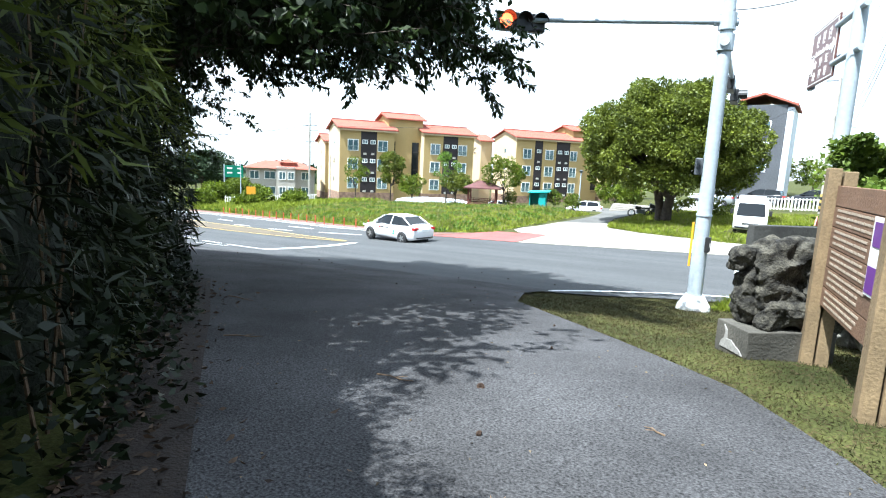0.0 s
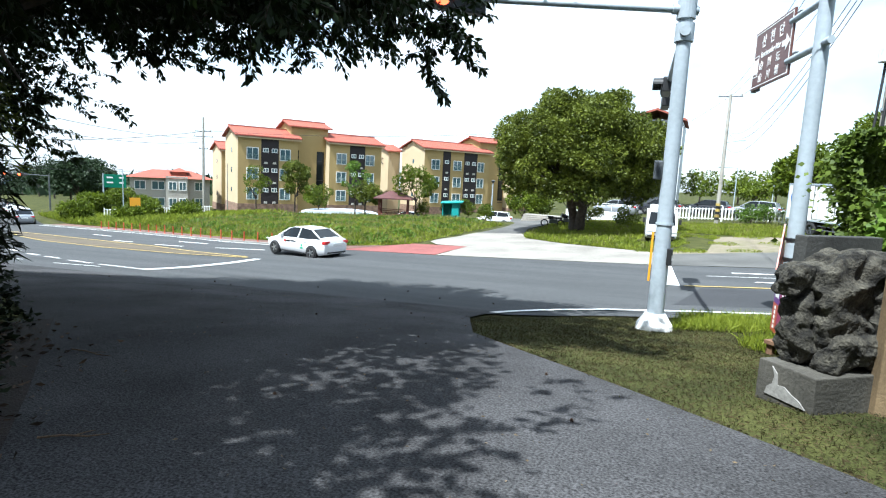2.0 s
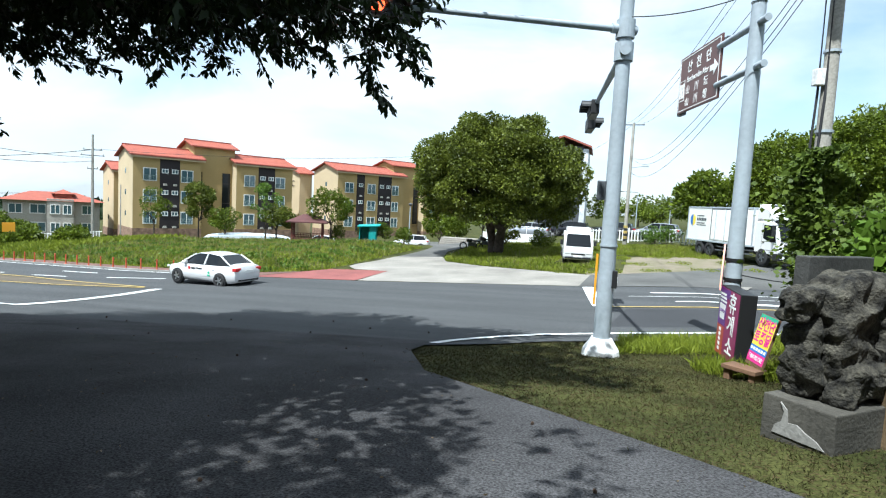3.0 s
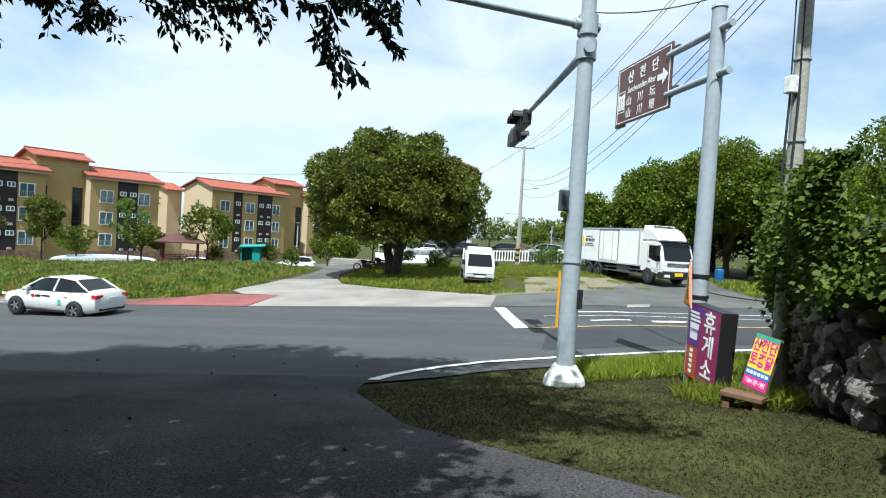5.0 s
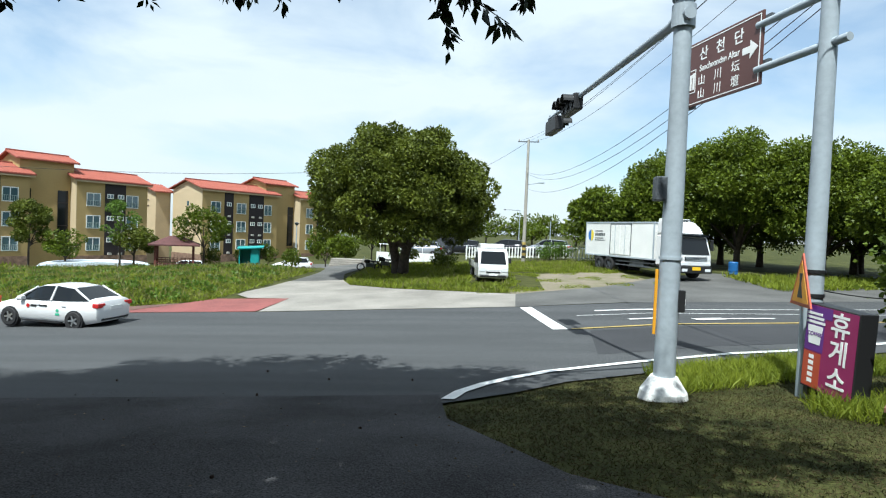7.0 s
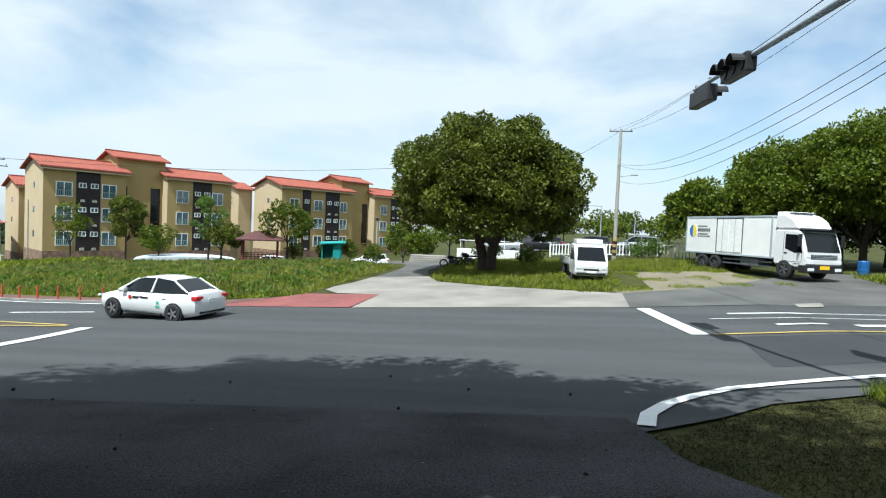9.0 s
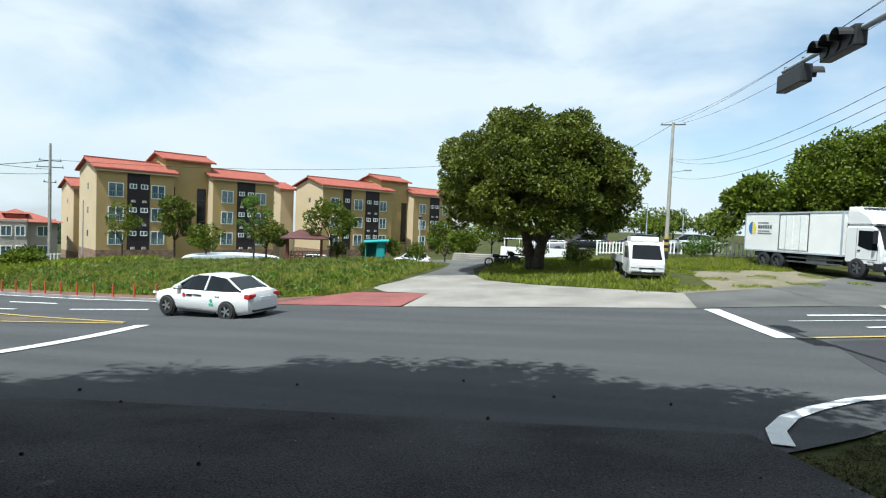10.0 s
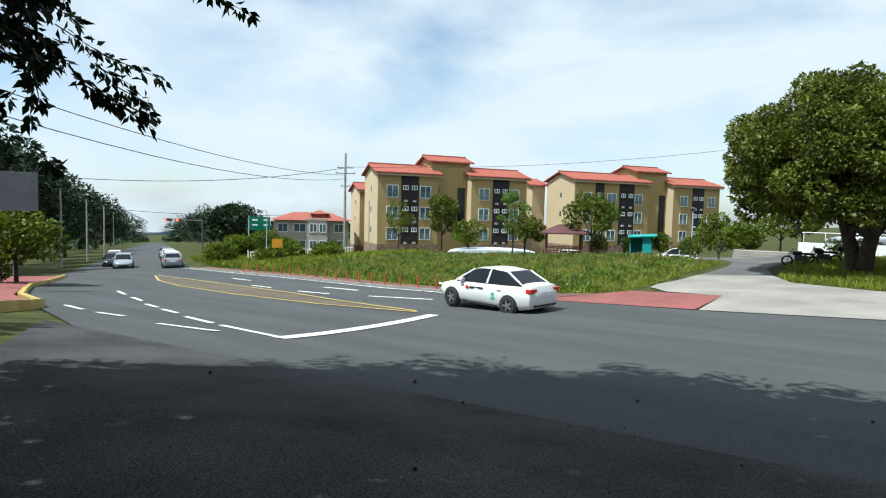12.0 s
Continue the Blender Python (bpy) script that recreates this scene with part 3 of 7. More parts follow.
def window_unit(parent, u, z, w, h, y=0.0, panes=2, rail=True):
    """A white framed window set in the wall: frame bars, glass, and a low rail."""
    bm = bmesh.new()
    f = 0.11
    for a0, a1, b0, b1 in ((0, w, 0, f), (0, w, h - f, h), (0, f, f, h - f), (w - f, w, f, h - f)):
        block(bm, (u + a0, y - 0.06, z + b0), (u + a1, y + 0.05, z + b1))
    for i in range(1, panes):
        block(bm, (u + w * i / panes - 0.045, y - 0.05, z + f), (u + w * i / panes + 0.045, y + 0.04, z + h - f))
    win = part("window", bm, WHITE_PAINT, parent)
    bm = bmesh.new()
    block(bm, (u + f * 0.5, y - 0.02, z + f * 0.5), (u + w - f * 0.5, y + 0.03, z + h - f * 0.5))
    part("pane", bm, WIN_GLASS, win)
    if rail:
        bm = bmesh.new()
        for i in range(int(w / 0.17)):
            x = u + 0.06 + i * (w - 0.12) / max(1, int(w / 0.17) - 1)
            block(bm, (x - 0.012, y - 0.13, z + 0.03), (x + 0.012, y - 0.105, z + h * 0.42))
        block(bm, (u, y - 0.14, z + h * 0.42), (u + w, y - 0.1, z + h * 0.42 + 0.04))
        tagged(part("rail", bm, RAIL_GREEN, win), kind="stuff")
    return win


def small_window(parent, u, z, y=-0.05):
    bm = bmesh.new()
    w, h = 0.82, 0.6
    for a0, a1, b0, b1 in ((0, w, 0, 0.09), (0, w, h - 0.09, h), (0, 0.09, 0.09, h - 0.09), (w - 0.09, w, 0.09, h - 0.09), (w / 2 - 0.05, w / 2 + 0.05, 0.09, h - 0.09)):
        block(bm, (u + a0, y - 0.05, z + b0), (u + a1, y + 0.04, z + b1))
    win = part("small_window", bm, WHITE_PAINT, parent)
    bm = bmesh.new()
    block(bm, (u + 0.05, y - 0.015, z + 0.05), (u + w - 0.05, y + 0.02, z + h - 0.05))
    part("pane", bm, WIN_GLASS, win)


def vent_hood(parent, u, z, y=-0.05):
    bm = bmesh.new()
    prism(bm, [(u + 0.1, z), (u + 0.6, z), (u + 0.55, z + 0.3), (u + 0.15, z + 0.3)], y - 0.16, y)
    part("vent_hood", bm, HOUSE_CREAM, parent)


def apartment(label, d, left, tower, right, base, brick, rows, z_ref, letter="", gable_step=True):
    """Three-part block: two gabled wings (u0, u1, eave, panels, windows) and a taller stair tower set back between them."""
    ob = thing("apartment_building", tuple(N_DIR * d) [:2] + (0,), label, "apartment building", "yellow apartment blocks", BLOCK_TURN)
    depth = 7.8
    for u0, u1, eave, panels, wins in (left, right):
        bm = bmesh.new()
        house_wall(bm, u0, u1, 0, depth, brick, eave, eave + 1.25)
        wall = part("wall", bm, OCHRE, ob, "ochre painted wall")
        bm = bmesh.new()
        house_wall(bm, u0 - 0.05, u0 - 0.003, 0.0, depth, brick, eave, eave + 1.22)
        part("gable_wall", bm, CREAM, ob, "pale ochre gable wall")
        bm = bmesh.new()
        block(bm, (u0 - 0.08, -0.08, base), (u1 + 0.08, depth + 0.08, brick))
        part("base_wall", bm, BASE_BRICK, ob, "mottled brown brick base storey")
        bm = bmesh.new()
        gable_roof(bm, u0, u1, depth, eave, eave + 1.3)
        part("roof", bm, ROOF_RED, ob, "orange red tiled gable roof")
        ridge_cap(ob, u0, u1, depth, eave + 1.3)
        bm = bmesh.new()
        block(bm, (u0 - 0.4, -0.5, eave - 0.28), (u1 + 0.4, -0.38, eave - 0.06))
        block(bm, (u0 - 0.4, -0.5, eave - 0.12), (u1 + 0.4, -0.0, eave - 0.06))
        part("eave_board", bm, CREAM, ob)
        for p0, p1 in panels:
            bm = bmesh.new()
            block(bm, (p0, -0.06, rows[-1] - 1.9), (p1, -0.002, eave - 0.3))
            part("dark_panel", bm, DARK_PANEL, ob, "dark brown wall panel")
            n = 2 if p1 - p0 > 1.6 else 1
            for z in rows:
                for i in range(n):
                    small_window(ob, p0 + (p1 - p0) * (i + 0.5) / n - 0.41, z + 1.1, -0.07)
                    vent_hood(ob, p0 + (p1 - p0) * (i + 0.5) / n - 0.35, z - 0.55, -0.06)
        for u, w in wins:
            for z in rows:
                window_unit(ob, u, z, w, 1.72)
            window_unit(ob, u, rows[-1] - 2.85, w, 1.35)
        for z in rows:
            bm = bmesh.new()
            block(bm, (u0 - 0.09, 3.4, z + 0.9), (u0 - 0.04, 3.9, z + 1.6))
            part("gable_window", bm, WIN_GLASS, ob)
    u0, u1, eave = tower
    bm = bmesh.new()
    house_wall(bm, u0, u1, 1.6, depth - 0.5, base, eave, eave + 0.95)
    part("stair_tower", bm, OCHRE, ob, "taller ochre stair tower")
    bm = bmesh.new()
    gable_roof(bm, u0, u1, depth - 2.1, eave, eave + 0.95)
    bmesh.ops.translate(bm, vec=(0, 1.6, 0), verts=bm.verts)
    part("tower_roof", bm, ROOF_RED, ob)
    ridge_cap(ob, u0, u1, depth - 2.1, eave + 0.95, 1.6)
    for u, w in ((left[1] + 0.1, 0.55), (right[0] - 1.5, 1.15)):
        bm = bmesh.new()
        block(bm, (u, 1.5, rows[-1] + 0.6), (u + w, 1.59, rows[0] + 1.75))
        slit = part("stair_window", bm, CAR_GLASS, ob, "tall dark stair window")
        for z in rows:
            bm = bmesh.new()
            block(bm, (u - 0.03, 1.46, z + 0.2), (u + w + 0.03, 1.498, z + 0.3))
            part("transom", bm, DARK_PANEL, slit)
    if letter:
        lettering(letter, 1.3, DARK_PANEL, Matrix.Translation((left[0] - 0.08, 6.3, left[2] - 1.7)) @ Matrix.Rotation(radians(-90), 4, "Z"), ob, "block_letter")
    return ob


ROWS_1 = (2.45, -0.4, -3.25)
b1 = apartment("ochre four-storey apartment block with orange tiled roofs", -83.6, (19.05, 27.6, 5.7, [(22.25, 24.75)], [(20.2, 1.68), (24.9, 1.62)]), (27.1, 32.9, 7.65),
               (32.6, 41.4, 5.75, [(35.9, 38.5)], [(33.7, 1.68), (38.55, 1.62)]), -8.5, -3.85, ROWS_1, 0)
ROWS_2 = (2.5, -0.35, -3.15)
b2 = apartment("ochre apartment block lettered on its gable", -82.0, (48.65, 62.3, 5.95, [(52.3, 53.85), (56.7, 59.5)], [(50.0, 1.68), (54.45, 1.72), (59.6, 1.5)]), (61.1, 67.2, 7.8),
               (67.3, 77.0, 5.85, [(71.2, 73.6)], [(68.6, 1.65), (74.4, 1.6)]), -7.5, -3.8, ROWS_2, 0)
bm = bmesh.new()
house_wall(bm, 46.2, 48.5, 8.3, 15.5, -7.5, 5.3, 6.5)
part("rear_wing", bm, CREAM, b2, "pale ochre rear wing")
bm = bmesh.new()
gable_roof(bm, 46.2, 48.5, 7.2, 5.3, 6.5)
bmesh.ops.translate(bm, vec=(0, 8.3, 0), verts=bm.verts)
part("rear_roof", bm, ROOF_RED, b2)
lettering("C", 1.5, DARK_PANEL, Matrix.Translation((46.12, 10.6, 3.6)) @ Matrix.Rotation(radians(-90), 4, "Z"), b2, "block_letter")
for du, dd, dz in ((2.3, -22.0, -1.6), (10.9, -22.0, -0.8)):
    copy_thing(b1, Matrix.Translation(U_DIR * du + N_DIR * dd + Vector((0, 0, dz))) @ b1.matrix_world)

# the dark clad tower behind the broad tree
tower = thing("tower_block", (-13.2, 79, lz(-11, 78) - 0.9), "dark slate clad block with pale side and small windows", "building", "", 4)
bm = bmesh.new()
block(bm, (-3.4, 0, -1), (2.6, 10, 12.2), 0.05)
part("wall", bm, GREY_CLAD, tower, "dark slate clad wall")
bm = bmesh.new()
block(bm, (2.61, 0.1, -1), (3.3, 9.9, 11.9))
part("side_wall", bm, PALE_CLAD, tower, "pale grey side wall")
bm = bmesh.new()
prism(bm, [(-3.8, 12.2), (0, 13.4), (3.7, 12.0), (3.7, 12.25), (0, 13.65), (-3.8, 12.45)], -0.4, 10.3)
part("roof", bm, ROOF_RED, tower)
for z in (9.2, 6.6, 4.0):
    window_unit(tower, -0.6, z, 1.7, 1.1, -0.02, 2, False)

# cream house down the road
house = thing("cream_house", (-86, 53.5, -9.0), "cream three-storey house with a red hipped roof", "house", "", math.degrees(math.atan2(8.8, 6.2)))
bm = bmesh.new()
block(bm, (0, 0, 0), (11.5, 9, 7.9))
block(bm, (5.0, -0.8, 0), (8.2, 0.0, 8.2))
part("wall", bm, HOUSE_CREAM, house)
bm = bmesh.new()
v = [bm.verts.new(p) for p in ((-0.7, -0.9, 7.9), (12.2, -0.9, 7.9), (12.2, 9.7, 7.9), (-0.7, 9.7, 7.9), (3.0, 4.4, 9.15), (8.6, 4.4, 9.15))]
for q in ((0, 1, 5, 4), (1, 2, 5), (2, 3, 4, 5), (3, 0, 4), (0, 1, 2, 3)):
    bm.faces.new([v[k] for k in q])
part("roof", bm, ROOF_RED, house, "red hipped roof")
bm = bmesh.new()
block(bm, (5.9, 1, 8.2), (8.1, 3.4, 8.95))
v = [bm.verts.new(p) for p in ((5.5, 0.6, 8.95), (8.5, 0.6, 8.95), (8.5, 3.8, 8.95), (5.5, 3.8, 8.95), (7.0, 2.2, 9.6))]
for q in ((0, 1, 4), (1, 2, 4), (2, 3, 4), (3, 0, 4), (0, 1, 2, 3)):
    bm.faces.new([v[k] for k in q])
part("cupola", bm, ROOF_RED, house)
for z in (0.8, 3.4, 6.0):
    for u, w in ((0.6, 1.6), (3.0, 1.9), (5.4, 1.2), (6.9, 1.1), (9.2, 1.5)):
        window_unit(house, u, z, w, 1.4, -0.82 if 5 < u < 8 else -0.02, 2, False)


# ---- poles, signals, signs ----
def pole_base(x, y):
    return lz(x, y) - 0.03


px, py = -2.86, 12.36
signal = thing("signal_pole", (px, py, pole_base(px, py)), "galvanised steel traffic signal pole on a white concrete foot", "signal pole")
bm = bmesh.new()
rod(bm, (0, 0, 0.25), (0, 0, 7.2), 0.155, 0.115, 24)
rod(bm, (0, 0, 2.05), (0, 0, 2.09), 0.162, 0.162, 24)
part("pole", bm, STEEL, signal, "galvanised steel tapering pole", True)
bm = bmesh.new()
rod(bm, (0, 0, -0.05), (0, 0, 0.12), 0.36, 0.33, 24)
rod(bm, (0, 0, 0.12), (0, 0, 0.34), 0.33, 0.19, 24)
part("foot", bm, WHITE_PAINT, signal, "whitish concrete foot")
arm_dir = Vector((-4.4, -1.9, 0.12)).normalized()
joint = Vector((0, 0, 5.95))
bm = bmesh.new()
rod(bm, joint, joint + arm_dir * 4.3, 0.065, 0.045, 14)
rod(bm, joint - arm_dir * 0.2, joint + arm_dir * 0.25, 0.085, 0.085, 14)
part("arm", bm, STEEL, signal, "long steel mast arm", True)
arm2 = Vector((-1.15, 6.6, 0.04)).normalized()
j2 = Vector((0, 0, 5.55))
bm = bmesh.new()
rod(bm, j2, j2 + arm2 * 7.6, 0.075, 0.045, 14)
rod(bm, j2 - arm2 * 0.2, j2 + arm2 * 0.3, 0.09, 0.09, 14)
part("second_arm", bm, STEEL, signal, "steel arm reaching over the road", True)
for z, r in ((5.95, 0.165), (5.55, 0.165)):
    bm = bmesh.new()
    rod(bm, (0, 0, z - 0.16), (0, 0, z + 0.16), r, r, 20)
    part("collar", bm, STEEL, signal)
bm = bmesh.new()
block(bm, (0.11, -0.14, 1.30), (0.2, -0.0, 1.62), 0.01)
box = part("button_box", bm, BLACK, signal, "black pedestrian button box")
bm = bmesh.new()
block(bm, (0.2, -0.12, 1.40), (0.206, -0.03, 1.5))
part("button", bm, SIGN_WHITE, box)
bm = bmesh.new()
block(bm, (-0.205, -0.03, 0.95), (-0.165, 0.0, 1.9), 0.004)
part("warning_strip", bm, SIGN_ORANGE, signal, "narrow orange and yellow strip")
bm = bmesh.new()
block(bm, (-0.28, -0.1, 2.9), (-0.12, 0.12, 3.25), 0.02)
part("control_box", bm, STEEL_DARK, signal)


def signal_head(parent, m, lamps, lit=-1):
    """A horizontal lamp housing with hooded lenses, facing local -y."""
    bm = bmesh.new()
    w = 0.36 * lamps
    block(bm, (-w / 2, -0.1, -0.19), (w / 2, 0.12, 0.19), 0.03, m)
    head = part("signal_head", bm, BLACK, parent, "black signal head")
    for i in range(lamps):
        x = -w / 2 + 0.18 + 0.36 * i
        bm = bmesh.new()
        rod(bm, m @ Vector((x, -0.1, 0)), m @ Vector((x, -0.125, 0)), 0.145, 0.145, 18)
        part("lens", bm, SIGNAL_RED if i == lit else BLACK, head)
        bm = bmesh.new()
        for k in range(9):
            a0, a1 = math.pi * (k / 9) - 0.0, math.pi * ((k + 1) / 9)
            pts = [m @ Vector((x + math.cos(a) * 0.16, y, math.sin(a) * 0.16)) for a, y in ((a0, -0.1), (a1, -0.1), (a1, -0.34), (a0, -0.34))]
            pts2 = [m @ Vector((x + math.cos(a) * 0.172, y, math.sin(a) * 0.172)) for a, y in ((a0, -0.1), (a1, -0.1), (a1, -0.34), (a0, -0.34))]
            q = [bm.verts.new(p) for p in pts + pts2]
            for f in ((0, 1, 2, 3), (4, 5, 6, 7), (2, 3, 7, 6), (0, 1, 5, 4), (0, 3, 7, 4), (1, 2, 6, 5)):
                bm.faces.new([q[j] for j in f])
        bmesh.ops.remove_doubles(bm, verts=bm.verts, dist=0.002)
        part("hood", bm, BLACK, head)
    return head


end1 = joint + arm_dir * 4.15
signal_head(signal, Matrix.Translation(end1 + Vector((0, 0, -0.05))) @ Matrix.Rotation(radians(50), 4, "Z"), 3, 0)
signal_head(signal, Matrix.Translation(j2 + arm2 * 5.3 + Vector((-0.05, 0, -0.12))) @ Matrix.Rotation(radians(-80), 4, "Z"), 3)
signal_head(signal, Matrix.Translation(j2 + arm2 * 7.2 + Vector((0.05, 0, -0.26))) @ Matrix.Rotation(radians(100), 4, "Z"), 3)
for s in (5.1, 6.0, 6.75, 7.5):
    bm = bmesh.new()
    m = j2 + arm2 * s
    block(bm, (m.x - 0.03, m.y - 0.03, m.z - 0.22), (m.x + 0.03, m.y + 0.03, m.z + 0.08), 0.008)
    part("hanger", bm, STEEL_DARK, signal)

# brown direction sign on its own pole
sx, sy = -0.72, 12.68
signp = thing("direction_sign", (sx, sy, pole_base(sx, sy)), "brown direction sign on a galvanised steel pole", "road sign")
bm = bmesh.new()
rod(bm, (0, 0, 0), (0, 0, 6.3), 0.145, 0.115, 24)
rod(bm, (0, 0, 6.3), (0, 0, 6.34), 0.13, 0.12, 24)
part("pole", bm, STEEL, signp, "", True)
plate_dir = Vector((-0.305, 0.952, 0))
turn_s = Matrix.Rotation(math.atan2(-plate_dir.y, -plate_dir.x), 4, "Z")
for z in (5.95, 5.2):
    bm = bmesh.new()
    rod(bm, plate_dir * -0.35 + Vector((0, 0, z)), plate_dir * 1.4 + Vector((0, 0, z)), 0.062, 0.062, 14)
    part("bracket_arm", bm, STEEL, signp, "", True)
SW, SH = 2.06, 1.25
s_mid = plate_dir * (1.27 + SW / 2) + Vector((0, 0, 5.56))
face_m = Matrix.Translation(s_mid) @ turn_s
bm = bmesh.new()
block(bm, (-SW / 2, -0.02, -SH / 2), (SW / 2, 0.02, SH / 2), 0.008, face_m)
panel = part("sign_panel", bm, BROWN_SIGN, signp, "brown sign panel with white lettering")
bm = bmesh.new()
for a0, a1, b0, b1 in ((-0.99, 0.99, 0.565, 0.583), (-0.99, 0.99, -0.583, -0.565), (-0.99, -0.972, -0.565, 0.565), (0.972, 0.99, -0.565, 0.565)):
    block(bm, (a0, -0.026, b0), (a1, -0.0205, b1), 0, face_m)
part("border", bm, SIGN_WHITE, panel)
bm = bmesh.new()
for z in (0.48, -0.27):
    block(bm, (-SW / 2, 0.021, z - 0.05), (SW / 2 + 0.12, 0.09, z + 0.05), 0, face_m)
block(bm, (-SW / 2 - 0.12, 0.03, -SH / 2 - 0.02), (-SW / 2 + 0.22, 0.11, SH / 2 - 0.1), 0, face_m)
part("sign_frame", bm, STEEL_DARK, signp)


def on_face(x, z, y=-0.0235):
    return face_m @ Matrix.Translation((x, y, z))


for i, ch in enumerate("산천단"):
    lettering(ch, 0.27, SIGN_WHITE, on_face(-0.47 + 0.47 * i, 0.33), panel, bold=0.004)
lettering("Sancheondan Altar", 0.175, SIGN_WHITE, on_face(-0.03, 0.07), panel, squash=0.82, bold=0.002)
for i, ch in enumerate("山川坛"):
    lettering(ch, 0.22, SIGN_WHITE, on_face(-0.5 + 0.46 * i, -0.17), panel)
for i, ch in enumerate("山川壇"):
    lettering(ch, 0.22, SIGN_WHITE, on_face(-0.5 + 0.46 * i, -0.43), panel)
bm = bmesh.new()
prism(bm, [(0.58, 0.10), (0.76, 0.10), (0.76, 0.20), (0.95, 0.04), (0.76, -0.12), (0.76, -0.02), (0.58, -0.02)], -0.0265, -0.0205)
bmesh.ops.transform(bm, matrix=face_m, verts=bm.verts)
part("arrow", bm, SIGN_WHITE, panel)
bm = bmesh.new()
for a0, a1, b0, b1 in ((-0.98, -0.68, 0.08, 0.095), (-0.98, -0.68, -0.36, -0.345), (-0.98, -0.965, -0.345, 0.08), (-0.695, -0.68, -0.345, 0.08)):
    block(bm, (a0, -0.0265, b0), (a1, -0.0205, b1), 0, face_m)
for k in range(3):
    block(bm, (-0.94 + 0.085 * k, -0.0265, -0.3), (-0.885 + 0.085 * k, -0.0205, -0.05), 0, face_m)
    block(bm, (-0.95 + 0.085 * k, -0.0265, -0.05), (-0.875 + 0.085 * k, -0.0205, 0.03 - 0.02 * (k % 2)), 0, face_m)
part("site_symbol", bm, SIGN_WHITE, panel)
# triangular warning sign tied to the pole
bm = bmesh.new()
tm = Matrix.Translation((-0.18, -0.05, 1.72)) @ Matrix.Rotation(radians(-99), 4, "Z")
prism(bm, [(-0.42, -0.36), (0.42, -0.36), (0.0, 0.42)], -0.012, 0.012)
bmesh.ops.transform(bm, matrix=tm, verts=bm.verts)
warn = part("warning_triangle", bm, SIGN_RED, signp, "orange warning triangle with a black symbol")
bm = bmesh.new()
prism(bm, [(-0.33, -0.31), (0.33, -0.31), (0.0, 0.31)], -0.018, -0.013)
bmesh.ops.transform(bm, matrix=tm, verts=bm.verts)
part("inner_face", bm, SIGN_ORANGE, warn)
bm = bmesh.new()
prism(bm, [(-0.1, -0.24), (0.1, -0.24), (0.03, -0.02), (0.07, 0.12), (-0.05, 0.12), (-0.03, -0.02)], -0.022, -0.0185)
bmesh.ops.transform(bm, matrix=tm, verts=bm.verts)
part("symbol", bm, BLACK, warn)
for z in (1.5, 1.85):
    bm = bmesh.new()
    rod(bm, (0, 0, z), (0, 0, z + 0.05), 0.155, 0.155, 16)
    part("tie_wire", bm, BLACK, signp)

# free-standing box sign
bx, by = -0.69, 12.04
boxs = thing("box_sign", (bx, by, gnd(bx, by) + 0.05), "magenta rest-stop box sign leaning in the grass", "sign", "", -60)
boxs.matrix_world = pose(bx, by, gnd(bx, by) + 0.05, 0, 3, -79)
bm = bmesh.new()
block(bm, (-0.46, -0.16, 0.08), (0.46, 0.09, 1.28), 0.012)
part("case", bm, BLACK, boxs, "black sign case")
bm = bmesh.new()
block(bm, (-0.44, -0.166, 0.1), (0.44, -0.161, 1.26))
sface = part("face", bm, SIGN_MAGENTA, boxs, "magenta printed face")
bm = bmesh.new()
block(bm, (-0.435, -0.169, 0.62), (-0.1, -0.1665, 1.255))
block(bm, (-0.1, -0.169, 1.1), (0.02, -0.1665, 1.255))
part("purple_field", bm, SIGN_PURPLE, sface)
bm = bmesh.new()
block(bm, (-0.435, -0.169, 0.11), (-0.12, -0.1665, 0.6))
part("orange_field", bm, SIGN_RED, sface)
bm = bmesh.new()
prism(bm, [(-0.36, 0.72), (-0.16, 0.72), (-0.12, 0.98), (-0.40, 0.98)], -0.173, -0.1695)
for k in range(3):
    block(bm, (-0.42, -0.173, 1.01 + 0.06 * k), (-0.09 - 0.03 * k, -0.1695, 1.045 + 0.06 * k))
part("cup_picture", bm, SIGN_WHITE, sface, "white paper cup picture")
lettering("COFFEE", 0.075, SIGN_PURPLE, Matrix.Translation((-0.26, -0.175, 0.86)), sface)
for i, ch in enumerate("휴게소"):
    lettering(ch, 0.36, SIGN_WHITE, Matrix.Translation((0.17, -0.17, 1.04 - 0.36 * i)), sface, bold=0.006)
bm = bmesh.new()
for k in range(5):
    block(bm, (-0.33, -0.172, 0.17 + 0.085 * k), (-0.24, -0.1695, 0.225 + 0.085 * k))
part("small_print", bm, SIGN_WHITE, sface)
bm = bmesh.new()
for x in (-0.4, 0.4):
    block(bm, (x - 0.04, -0.12, -0.05), (x + 0.04, 0.07, 0.079))
part("foot", bm, BLACK, boxs)

# leaning printed board
kx, ky = -0.68, 10.5
smb = thing("leaning_sign", (kx, ky, gnd(kx, ky)), "bright printed menu board leaning on a wood block", "sign")
smb.matrix_world = pose(kx, ky, gnd(kx, ky) + 0.20, -12, 4, -70) @ Matrix.Diagonal((0.62, 0.8, 0.82, 1))
bm = bmesh.new()
block(bm, (-0.32, 0, 0), (0.32, 0.05, 0.92), 0.006)
part("board", bm, WOOD, smb)
for z0, z1, mt in ((0.84, 0.915, SIGN_TEAL), (0.36, 0.838, SIGN_YELLOW), (0.24, 0.358, SIGN_BLUE), (0.07, 0.238, SIGN_PINK)):
    bm = bmesh.new()
    block(bm, (-0.315, -0.004, z0), (0.315, -0.0005, z1))
    part("print_band", bm, mt, smb)
